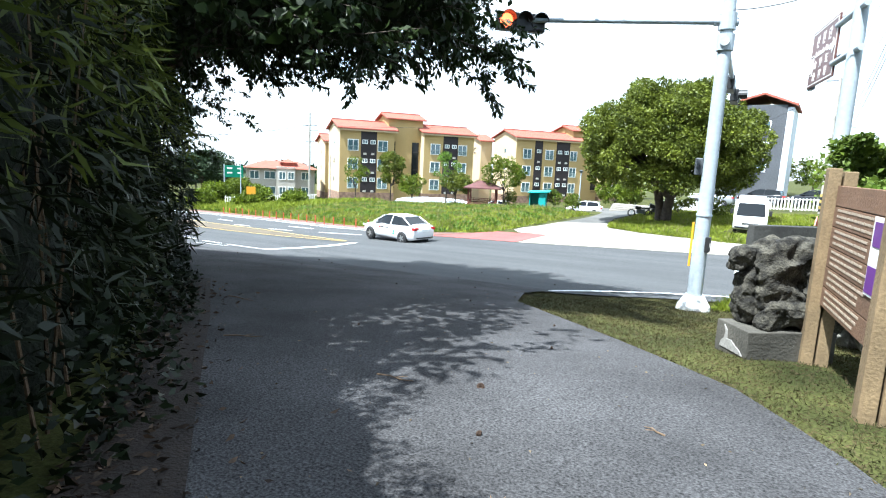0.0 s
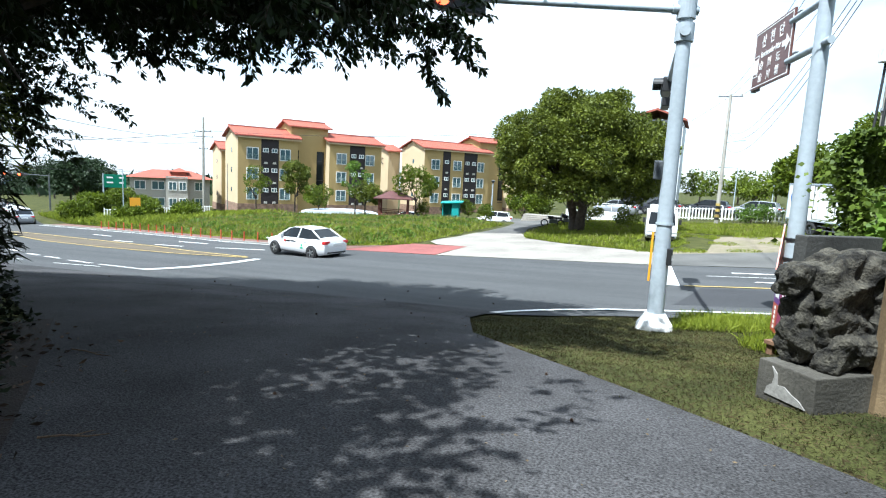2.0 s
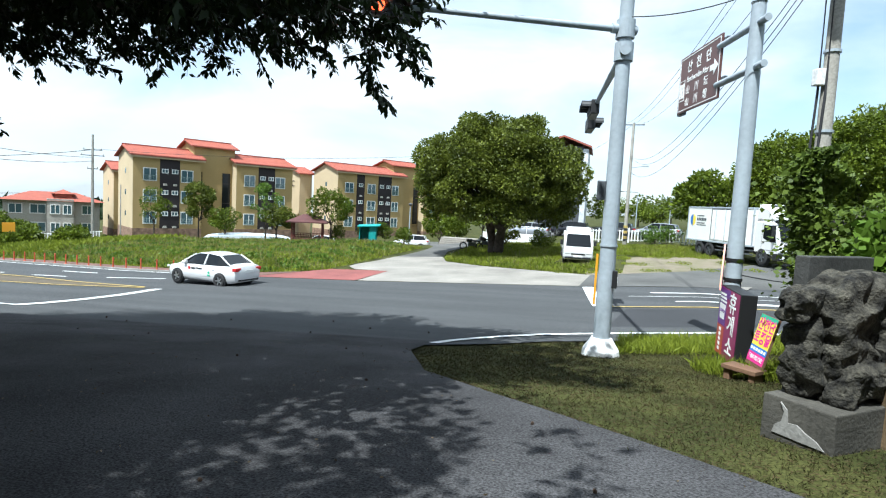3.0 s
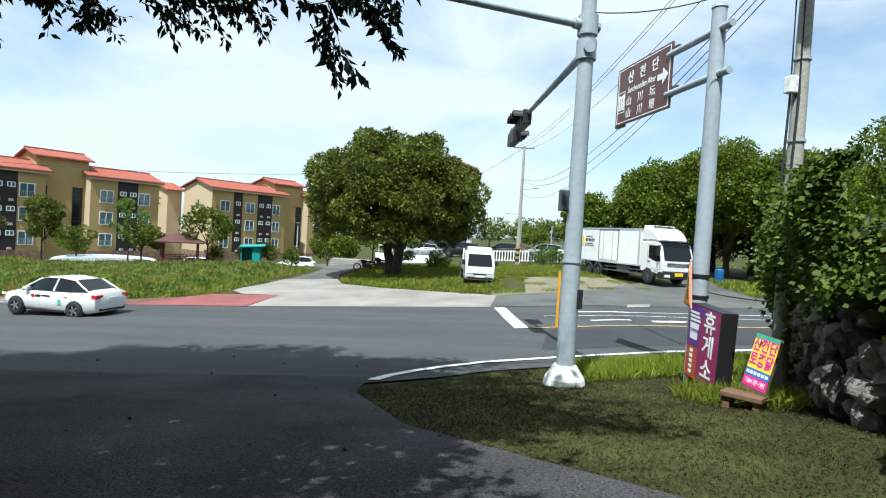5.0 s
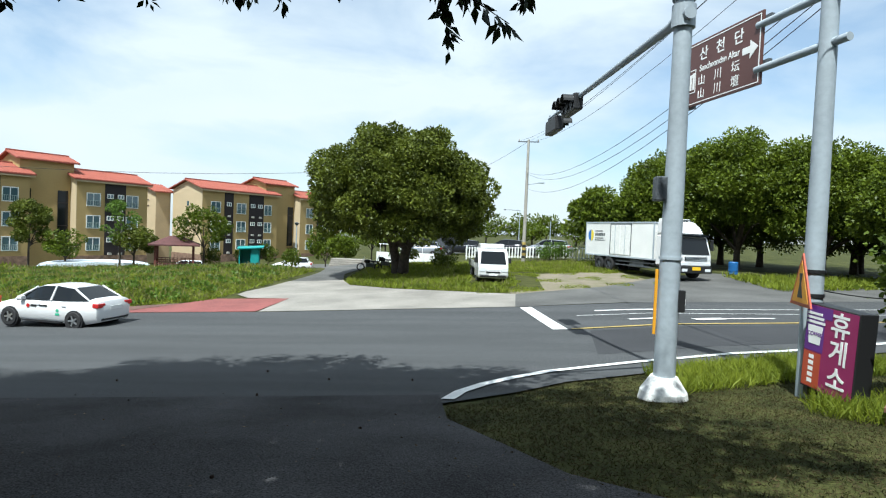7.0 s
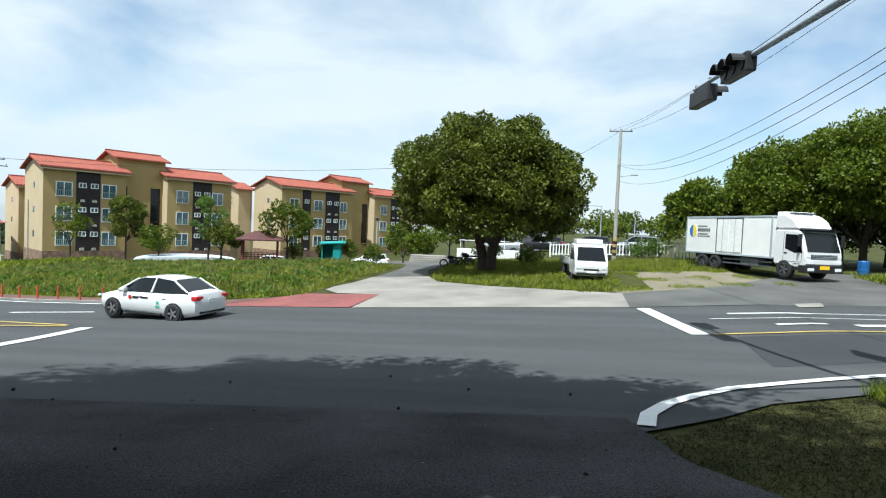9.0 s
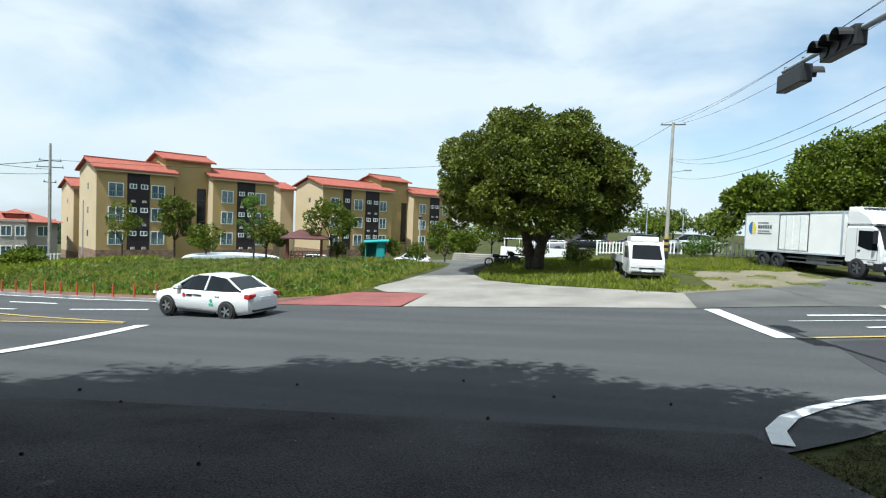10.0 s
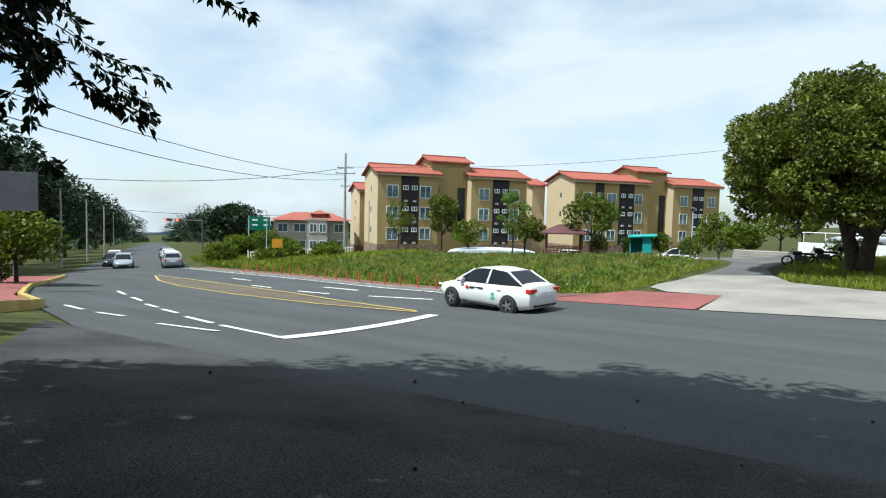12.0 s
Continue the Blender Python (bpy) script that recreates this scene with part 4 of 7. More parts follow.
lettering("산천단", 0.235, SIGN_PINK, Matrix.Translation((0, -0.007, 0.74)), smb, squash=0.95, bold=0.006)
lettering("토종닭", 0.235, SIGN_PINK, Matrix.Translation((0, -0.007, 0.50)), smb, squash=0.95, bold=0.006)
lettering("T.064-702-1582", 0.11, SIGN_WHITE, Matrix.Translation((0, -0.007, 0.155)), smb, squash=0.75)
bm = bmesh.new()
for k in range(6):
    block(bm, (-0.29 + 0.1 * k, -0.007, 0.275), (-0.22 + 0.1 * k, -0.0045, 0.325))
part("small_print", bm, SIGN_WHITE, smb)
wb = thing("wood_block", (kx - 0.08, ky - 0.05, gnd(kx, ky) + 0.08), "splintered wooden pallet offcut on the grass", "wood", "", -38)
bm = bmesh.new()
block(bm, (-0.26, -0.2, 0.06), (0.23, 0.1, 0.12), 0.008)
block(bm, (-0.24, -0.16, -0.1), (-0.15, 0.08, 0.06), 0.005)
block(bm, (0.12, -0.16, -0.1), (0.2, 0.08, 0.06), 0.005)
part("planks", bm, WOOD, wb)


# ---- stone monument, notice board, stone wall ----
def bumpy(bm, amount, scale, seed):
    off = Vector((seed * 3.1, seed * 1.7, seed * 5.3))
    for v in bm.verts:
        n = noise.noise_vector(v.co * scale + off) + noise.noise_vector(v.co * scale * 2.7 + off) * 0.5
        v.co += n * amount


mx, my = -0.87, 6.38
mon = thing("stone_monument", (mx, my, gnd(mx, my)), "rough basalt stone monument on a dark concrete plinth", "monument", "", 45)
bm = bmesh.new()
block(bm, (0, 0, -0.1), (1.05, 0.56, 0.29), 0.012)
bmesh.ops.subdivide_edges(bm, edges=bm.edges, cuts=2, use_grid_fill=True)
bumpy(bm, 0.005, 6, 3)
part("plinth", bm, PLINTH, mon, "dark mossy concrete plinth")
bm = bmesh.new()
prism(bm, [(0.46, 0.0), (0.44, 0.07), (0.39, 0.11), (0.375, 0.19), (0.41, 0.26), (0.355, 0.21), (0.34, 0.11), (0.27, 0.12), (0.2, 0.08), (0.12, 0.05), (0.06, 0.0)], -0.012, 0.02, axis="x")
part("lime_stain", bm, KERB, mon, "pale lime crust")


def crag(centre, half, seed, rough=1.0):
    """A squarish block of rough lava stone with uneven ledges and pits."""
    bm = bmesh.new()
    bmesh.ops.create_icosphere(bm, subdivisions=6, radius=1.0)
    off = Vector((seed * 7.3, seed * 2.9, seed * 4.1))
    for v in bm.verts:
        d = v.co.copy()
        k = (abs(d.x) ** 5 + abs(d.y) ** 5 + abs(d.z) ** 5) ** -0.2
        p = Vector((d.x * k * half[0], d.y * k * half[1], d.z * k * half[2]))
        q = Vector((p.x * 2.2, p.y * 2.2, p.z * 4.6)) + off
        ledge = 1 - abs(noise.noise(q + noise.noise_vector(q * 0.6) * 0.7))
        pit = max(0.0, noise.noise(p * 5.5 + off) - 0.12)
        big = noise.noise(p * 1.9 + off * 0.5)
        small = noise.noise(p * 15 + off) + 0.6 * noise.noise(p * 33 + off)
        p += d.normalized() * rough * (0.10 * (ledge - 0.75) + 0.075 * big - 0.15 * pit + 0.016 * small)
        v.co = p + Vector(centre)
    return bm


for centre, half, seed in (((0.56, 0.28, 0.84), (0.38, 0.17, 0.48), 3), ((0.60, 0.17, 0.45), (0.40, 0.16, 0.17), 8), ((0.13, 0.42, 1.04), (0.16, 0.13, 0.13), 5), ((0.95, 0.22, 0.55), (0.24, 0.2, 0.30), 12), ((0.25, 0.38, 0.64), (0.12, 0.14, 0.38), 15)):
    part("boulder", crag(centre, half, seed), BASALT, mon, "craggy grey brown basalt with ledges and pits", True)
bm = bmesh.new()
block(bm, (0.22, 0.44, 0.27), (1.12, 0.56, 1.41), 0.01)
part("slab", bm, DARK_STONE, mon, "dark dressed stone slab")

nb = thing("notice_board", (-0.02, 6.2, gnd(0, 6.2)), "weathered timber notice board on thick posts", "notice board", "", 0)
bdir = Vector((0.52, -1.85, 0)).normalized()
nb.matrix_world = pose(-0.28, 6.85, gnd(-0.2, 6.5), 0, 0, math.degrees(math.atan2(bdir.y, bdir.x)))
for x in (0.0, 2.0):
    for y in (-0.09, 0.05):
        bm = bmesh.new()
        block(bm, (x - 0.075, y - 0.06, -0.15), (x + 0.075, y + 0.06, 2.05 if y < 0 else 2.02), 0.012)
        part("post", bm, POST_WOOD, nb)
for i in range(6):
    bm = bmesh.new()
    block(bm, (0.08, -0.055, 0.62 + 0.21 * i), (1.92, 0.015, 0.822 + 0.21 * i), 0.006)
    pl = part("plank", bm, WOOD, nb)
    if i in (0, 1, 2, 3, 4):
        bm = bmesh.new()
        for r in range(3):
            z = 0.66 + 0.21 * i + 0.06 * r
            x = 0.22
            while x < (1.25 if i < 4 else 1.6):
                w = RNG.uniform(0.05, 0.22)
                block(bm, (x, -0.059, z), (min(x + w, 1.7), -0.0555, z + 0.022))
                x += w + 0.02
        part("faded_text", bm, BOARD_TEXT, pl)
bm = bmesh.new()
block(bm, (1.42, -0.066, 1.02), (1.86, -0.0605, 1.66))
post = part("poster", bm, SIGN_WHITE, nb, "pinned white and purple poster")
bm = bmesh.new()
block(bm, (1.44, -0.07, 1.04), (1.84, -0.0665, 1.26))
block(bm, (1.46, -0.07, 1.42), (1.68, -0.0665, 1.62))
part("poster_print", bm, SIGN_PURPLE, post)



# ---- trees ----
def lobes(centre, radii, n, size, seed, low=-0.6):
    r = np.random.default_rng(seed)
    out = []
    while len(out) < n:
        p = r.normal(size=3)
        p /= np.linalg.norm(p)
        if p[2] < low:
            continue
        k = r.uniform(0.62, 0.95)
        out.append((np.array(centre) + p * np.array(radii) * k, size * r.uniform(0.7, 1.3)))
    return out


def crown_leaves(lob, count, seed, flat=0.8):
    """Leaf places on the shells of many lobes, pointing outward and down."""
    r = np.random.default_rng(seed)
    w = np.array([s ** 2 for _, s in lob])
    pick = r.choice(len(lob), count, p=w / w.sum())
    c = np.array([lob[i][0] for i in pick])
    s = np.array([lob[i][1] for i in pick])[:, None]
    n = r.normal(size=(count, 3))
    n /= np.linalg.norm(n, axis=1, keepdims=True)
    pts = c + n * s * np.array((1, 1, flat)) * r.uniform(0.7, 1.06, (count, 1))
    ways = n + r.normal(size=(count, 3)) * 0.7 + np.array((0, 0, -0.35))
    return pts, ways


def tree(name, at, label, trunk_r, fork_h, centre, radii, n_lobes, lobe, leaves, leaf_l, leaf_w, leaf_mat, seed, limbs=7, trunks=1, group="", lean=(0, 0)):
    """A tapering trunk, limbs that reach the lobes of the crown, and the crown's leaves."""
    ob = thing(name, at, label, "tree", group)
    r = np.random.default_rng(seed)
    lob = lobes(centre, radii, n_lobes, lobe, seed)
    for k in range(trunks):
        bm = bmesh.new()
        a = 2.2 + k * 2.9
        off = Vector((math.cos(a), math.sin(a) * 0.4, 0)) * (0.5 if trunks > 1 else 0)
        top = off * 2.2 + Vector((lean[0], lean[1], fork_h))
        tube(bm, [off + Vector((0, 0, -0.3)), off + Vector((0, 0, 0.25)), off * 1.3 + Vector((lean[0] * 0.4, lean[1] * 0.4, fork_h * 0.55)), top], [trunk_r * 1.5, trunk_r * 1.1, trunk_r * 0.95, trunk_r * 0.85], 10)
        tr = part("trunk", bm, BARK, ob, "rough dark bark trunk", True)
        for i in range(limbs):
            tgt = Vector(lob[(i * 3 + k) % len(lob)][0])
            bm = bmesh.new()
            mid = top.lerp(tgt, 0.5) + Vector(r.normal(size=3) * 0.25) + Vector((0, 0, 0.15))
            tube(bm, [top - Vector((0, 0, 0.2)), top.lerp(mid, 0.5), mid, tgt], [trunk_r * 0.6, trunk_r * 0.42, trunk_r * 0.28, trunk_r * 0.1], 7)
            part("limb", bm, BARK, tr, "", True)
    pts, ways = crown_leaves(lob, leaves, seed + 1)
    leaf_cloud("crown", pts, ways, leaf_l, leaf_w, leaf_mat, ob, "dense uneven crown of leaves")
    return ob


def put_tree(name, x, y, label, *args, **kw):
    return tree(name, (x, y, gnd(x, y)), label, *args, **kw)


put_tree("broadleaf_tree", -11.9, 39.8, "broad evergreen tree with two trunks on a grass island", 0.34, 1.9, (-0.35, 0, 5.3), (6.15, 5.4, 4.6), 330, 0.72, 150000, 0.19, 0.11, LEAF_CAMPHOR, 11, 8, 2)
# wood behind the lot
for i, (x, y, h, rr, n) in enumerate(((7.8, 49.5, 9.0, 4.0, 15000), (12.3, 48, 10.8, 4.8, 20000), (16.5, 44.5, 9.6, 4.4, 18000), (19.5, 39, 8.4, 4.0, 14000), (21.5, 33.5, 7.4, 3.8, 9000), (13, 53, 10, 5, 6000), (21, 48, 9, 5, 5000), (15.5, 51.5, 5.5, 3.0, 5000), (20, 47, 5.5, 3.0, 5000), (24, 42, 5.5, 3.0, 5000), (26, 36, 5.5, 3.2, 5000), (10, 54, 5, 2.8, 4000))):
    put_tree("woodland_tree", x, y, "tall leafy tree at the edge of the wood", 0.25, 1.6, (0, 0, h * 0.55), (rr, rr * 0.9, h * 0.43), 170, 0.85, int(n * 2.4), 0.22, 0.135, LEAF_WOOD, 40 + i, 6, group="trees behind the lot")
put_tree("spreading_tree", 3.4, 49, "spreading leafy tree beside the white fence", 0.2, 1.6, (-0.2, 0, 3.9), (3.4, 2.6, 1.9), 34, 0.8, 6500, 0.34, 0.17, LEAF_WOOD, 61, 7)
# trees before the blocks
for i, (x, y, tall, wide, kind, lab, lob_n, leaf_n) in enumerate(((-51.2, 46.8, 6.1, 1.35, LEAF_WOOD, "slim sparse young street tree before the flats", 16, 1500), (-45.3, 46.9, 6.3, 1.45, LEAF_CAMPHOR, "dense dark green columnar young tree before the flats", 40, 6500),
                                                     (-41.9, 46.9, 3.3, 1.4, LEAF_WOOD, "low bushy tree before the flats", 22, 2600), (-35.5, 46.6, 3.6, 1.75, LEAF_CAMPHOR, "rounded dark tree before the flats", 26, 3800),
                                                     (-36.6, 46.4, 6.0, 1.7, LEAF_YOUNG, "light green sparse tree with airy branches", 16, 1300), (-28.75, 45.4, 5.0, 1.95, LEAF_WOOD, "spreading tree in layers beside the gazebo", 30, 4200))):
    put_tree("street_tree", x, y, lab, 0.08, tall * 0.34, (0, 0, tall * 0.62), (wide, wide, tall * 0.38), lob_n, 0.4, leaf_n, 0.21, 0.10, kind, 80 + i, 7, group="trees before the blocks")
for i, (x, y, tall, wide) in enumerate(((-23.6, 60, 4.6, 1.7), (-20.8, 58, 3.8, 1.5), (-19.2, 62, 5.2, 1.8), (-17.3, 60, 4.4, 1.6))):
    put_tree("garden_tree", x, y, "small leafy tree along the drive", 0.08, tall * 0.3, (0, 0, tall * 0.6), (wide, wide, tall * 0.4), 18, 0.6, 2600, 0.28, 0.14, LEAF_WOOD, 120 + i, 5, group="trees along the drive")
# shrubs
for i, (x, y, h, w, mt, lab) in enumerate(((-24.0, 46.6, 1.7, 0.6, LEAF_WOOD, "rounded green garden shrub"), (-21.6, 45.6, 1.6, 0.55, LEAF_WOOD, "rounded green garden shrub"), (-28.6, 46.2, 1.6, 0.55, LEAF_CAMPHOR, "dark rounded garden shrub"), (-27.0, 48.5, 1.7, 0.6, LEAF_WOOD, "rounded green garden shrub"),
                                            (-13.2, 47.8, 1.7, 0.95, LEAF_CAMPHOR, "clipped round shrub before the white wall"), (-9.6, 46.0, 1.5, 0.9, LEAF_WOOD, "loose round green shrub"), (-1.2, 52.6, 1.4, 0.95, LEAF_YOUNG, "clipped light green round shrub"), (0.1, 52.7, 1.4, 0.95, LEAF_YOUNG, "clipped light green round shrub"))):
    put_tree("shrub", x, y, lab, 0.04, 0.25, (0, 0, h * 0.52), (w, w, h * 0.45), 12, 0.34, 1300, 0.15, 0.08, mt, 150 + i, 3)
# pines and woods down the road
k = 0
for x, y, h, rad in ((-58, 4, 11, 4.0), (-64, 9, 13.5, 4.6), (-72, 13.5, 15, 5), (-82, 18, 15, 5), (-93, 23, 14, 5), (-105, 28, 14, 5), (-122, 35, 13, 5.5), (-145, 45, 13, 6), (-180, 57, 13, 7), (-225, 75, 13, 8), (-285, 99, 14, 10),
                     (-116, 63, 9, 4.2), (-110, 58.5, 8, 3.6), (-125, 69, 9, 4.5), (-150, 78, 9, 5), (-190, 94, 12, 7), (-250, 118, 12, 9), (-330, 148, 13, 12)):
    k += 1
    put_tree("pine_tree", x, y, "tall dark pine in the roadside wood", 0.22, h * 0.3, (0, 0, h * 0.58), (rad, rad, h * 0.42), 46, rad * 0.28, 4600, 0.5 + h * 0.012, 0.26, LEAF_PINE, 200 + k, 5, group="roadside pines")
wr = np.random.default_rng(88)
wx = -130 - 1500 * wr.uniform(0, 1, 110000) ** 1.6
wy = wr.uniform(-260, 1000, 110000)
road_y = 24 + 0.39 * (-60 - wx)
keep = (np.abs(wy - road_y) > 17) & ((wy < road_y) | (wx < -230)) & (np.abs(wy - road_y) < 260)
wx, wy = wx[keep][:46000], wy[keep][:46000]
dist_s = (-wx) / 300
wz = land(wx, wy) + wr.uniform(0.2, 1.0, len(wx)) ** 0.7 * 8 + 1.5 * np.sin(wx * 0.11) + 1.5 * np.sin(wy * 0.17)
woods = leaf_cloud("distant_woods", np.column_stack([wx, wy, wz]), wr.normal(size=(len(wx), 3)), 4.2, 2.8, LEAF_PINE, None, "dark pine woods falling away to the coast")
tagged(woods, kind="stuff", category="woods")
# added strip on the horizon, with distance haze painted in as blue grey
cbm = bmesh.new()
crest = [(-2600 + 130 * k, -112 + 6 * math.sin(k * 1.3) + 4 * math.sin(k * 3.1)) for k in range(41)]
prism(cbm, [(crest[-1][0], -220), (crest[0][0], -220)] + crest, -2705, -2700, axis="x")
coast = finish(cbm, "backdrop", material("far coast in haze blue", (0.20, 0.27, 0.36), 1.0, 0.1, 0.002, 0.02, 0.0), None, "added coast strip painted haze blue far beyond the woods")
tagged(coast, kind="structure", category="backdrop")
for i, (x, y, h, r) in enumerate(((-47, 13.6, 4.2, 1.9), (-64, 34, 1.7, 1.2), (-72, 40, 2.6, 1.6), (-58, 36, 1.1, 0.9), (-68, 44, 2.0, 1.5), (-55.5, 41, 1.3, 1.1), (-61, 40, 1.4, 1.1), (-76, 46, 3, 2), (-52, 38, 1.0, 0.9))):
    put_tree("roadside_tree", x, y, "round leafy tree by the roadside", 0.1, h * 0.35, (0, 0, h * 0.62), (r, r, h * 0.36), 22, 0.7, 3000, 0.32, 0.16, LEAF_WOOD, 260 + i, 5, group="roadside trees")
for i, (x, y, h) in enumerate(((-8, 92, 5), (-3, 95, 4.5), (2, 100, 5), (8, 97, 4.5), (-14, 98, 6), (13, 90, 5), (-1, 88, 3.2), (5, 84, 3.5))):
    put_tree("distant_tree", x, y, "distant leafy tree behind the car park", 0.12, h * 0.3, (0, 0, h * 0.6), (2.4, 2.2, h * 0.42), 16, 0.9, 1500, 0.4, 0.22, LEAF_WOOD, 290 + i, 4, group="trees behind the car park")

# overhanging cherry beside the lane
ct = (-10.2, 2.6)
cz = gnd(*ct)
cherry = thing("cherry_tree", (0, 0, 0), "large cherry tree overhanging the lane with drooping leaves", "tree")
cherry.matrix_world = pose(ct[0], ct[1], cz)
base = Vector((ct[0], ct[1], cz))
bm = bmesh.new()
tube(bm, [(0, 0, -0.3), (0.05, 0.1, 0.6), (0.1, 0.35, 1.9), (0.2, 0.7, 3.2)], [0.42, 0.33, 0.27, 0.24], 12)
ctrunk = part("trunk", bm, BARK, cherry, "dark fissured trunk", True)


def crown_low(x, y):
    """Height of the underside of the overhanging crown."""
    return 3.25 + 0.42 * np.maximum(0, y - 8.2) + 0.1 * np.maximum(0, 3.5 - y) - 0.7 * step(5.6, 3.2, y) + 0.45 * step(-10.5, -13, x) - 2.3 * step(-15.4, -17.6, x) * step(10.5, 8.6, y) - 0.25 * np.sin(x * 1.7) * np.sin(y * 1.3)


r = np.random.default_rng(21)


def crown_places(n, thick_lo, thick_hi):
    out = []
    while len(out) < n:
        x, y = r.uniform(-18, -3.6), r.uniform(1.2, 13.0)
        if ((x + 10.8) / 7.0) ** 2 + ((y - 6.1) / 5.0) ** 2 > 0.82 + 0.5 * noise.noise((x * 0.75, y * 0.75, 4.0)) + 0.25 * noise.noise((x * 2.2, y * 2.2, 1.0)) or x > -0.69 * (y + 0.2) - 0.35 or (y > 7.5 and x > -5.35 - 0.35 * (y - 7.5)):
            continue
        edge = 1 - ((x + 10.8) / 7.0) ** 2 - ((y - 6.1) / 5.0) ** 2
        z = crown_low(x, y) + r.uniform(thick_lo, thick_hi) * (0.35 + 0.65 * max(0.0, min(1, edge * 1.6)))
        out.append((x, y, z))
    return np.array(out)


fork = base + Vector((0.2, 0.7, 3.2))
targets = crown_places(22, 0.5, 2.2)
for t in targets:
    tgt = Vector(t)
    bm = bmesh.new()
    mid = fork.lerp(tgt, 0.45) + Vector(r.normal(size=3) * 0.35) + Vector((0, 0, 0.5))
    q = fork.lerp(tgt, 0.75) + Vector(r.normal(size=3) * 0.25) + Vector((0, 0, 0.3))
    tube(bm, [p - base for p in (fork - Vector((0, 0, 0.3)), mid, q, tgt)], [0.13, 0.075, 0.045, 0.015], 7)
    part("limb", bm, BARK, ctrunk, "", True)
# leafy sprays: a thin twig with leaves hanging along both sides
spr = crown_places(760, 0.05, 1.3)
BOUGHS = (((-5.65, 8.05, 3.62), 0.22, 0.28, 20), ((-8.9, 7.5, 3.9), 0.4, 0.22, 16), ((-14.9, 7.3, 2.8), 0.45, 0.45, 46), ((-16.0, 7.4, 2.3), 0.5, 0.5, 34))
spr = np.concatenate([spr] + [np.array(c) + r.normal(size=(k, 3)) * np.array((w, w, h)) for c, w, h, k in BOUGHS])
for c, w, h, k in BOUGHS:
    end = Vector(c)
    bm = bmesh.new()
    tube(bm, [p - base for p in (fork, fork.lerp(end, 0.4) + Vector((0, 0, 0.75)), fork.lerp(end, 0.75) + Vector((0, 0, 0.6)), end)], [0.12, 0.07, 0.04, 0.015], 7)
    part("limb", bm, BARK, ctrunk, "", True)
tw_bm, lc, lw = bmesh.new(), [], []
for p in spr:
    ax = np.array((p[0] + 10.2, p[1] - 3.5, 0)) * 0.12 + r.normal(size=3) * np.array((0.6, 0.6, 0.25)) + np.array((0, 0, -0.25))
    ax /= np.linalg.norm(ax)
    L = r.uniform(0.5, 1.0)
    rod(tw_bm, tuple(p - np.array(base)), tuple(p + ax * L - np.array(base)), 0.008, 0.003, 4, False)
    for i in range(34):
        t = r.uniform(0.05, 1.0)
        side = r.normal(size=3)
        lc.append(p + ax * L * t + side * 0.02 - np.array(base))
        lw.append(ax * 0.5 + side * 0.55 + np.array((0, 0, -0.75)))
part("twig_spray", tw_bm, BARK, cherry)
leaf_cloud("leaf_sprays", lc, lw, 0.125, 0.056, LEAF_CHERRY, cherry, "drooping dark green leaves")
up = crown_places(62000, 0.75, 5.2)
# leaf mass added out of view to deepen shade on the lane's left
south = np.column_stack([r.uniform(-10.5, -4.6, 15000), r.uniform(-4.0, 1.4, 15000), r.uniform(4.4, 8.0, 15000)])
south = south[[noise.noise((q[0] * 0.8, q[1] * 0.8, 3.0)) > -0.25 for q in south]]
# high sprays out of view that roughen the edge of the crown's shadow
rim = []
for k in range(150):
    a = r.uniform(-0.4, math.pi + 0.3)
    ext = r.uniform(0.74, 0.92)
    c = np.array((-10.8 + 7.0 * ext * math.cos(a), 6.1 + 5.0 * ext * math.sin(a), r.uniform(6.3, 7.6)))
    if c[0] > -5.2 - 0.3 * (c[1] - 7.5):
        continue
    out_way = np.array((math.cos(a), math.sin(a), 0)) + r.normal(size=3) * 0.4
    ts = r.uniform(-0.2, 1.1, (70, 1))
    rim.append(c + out_way * ts + r.normal(size=(70, 3)) * np.array((0.16, 0.16, 0.12)))
rim = np.concatenate(rim)
# sparse leaves added out of view to dapple the near lane
thin = np.column_stack([r.uniform(-7.5, -3.4, 2600), r.uniform(-0.4, 3.0, 2600), r.uniform(4.3, 6.4, 2600)])
thin = thin[[noise.noise((q[0] * 1.1, q[1] * 1.1, 7.0)) > -0.02 for q in thin]]
up = np.concatenate([up, thin, south, rim])
leaf_cloud("upper_crown", up - np.array(base), r.normal(size=(len(up), 3)) + np.array((0, 0, -0.4)), 0.22, 0.125, LEAF_CHERRY, cherry, "dense upper crown with unseen leaves added to cast shade")

# ---- hedge bank beside the lane ----
HEDGE = [(6.5, -7.4), (3, -4.1), (-0.7, -0.95), (-2.55, 0.55), (-3.4, 1.0), (-4.7, 1.75), (-6.4, 2.75), (-8.4, 3.95), (-9.4, 4.15)]


def along_hedge(n, seed):
    rr = np.random.default_rng(seed)
    seg = np.array([math.dist(a, b) for a, b in zip(HEDGE, HEDGE[1:])])
    pick = rr.choice(len(seg), n, p=seg / seg.sum())
    t = rr.uniform(0, 1, n)[:, None]
    A, B = np.array(HEDGE)[pick], np.array(HEDGE)[pick + 1]
    d = (B - A) / np.linalg.norm(B - A, axis=1, keepdims=True)
    return A + (B - A) * t, np.stack([d[:, 1], -d[:, 0]], 1) * -1.0, rr


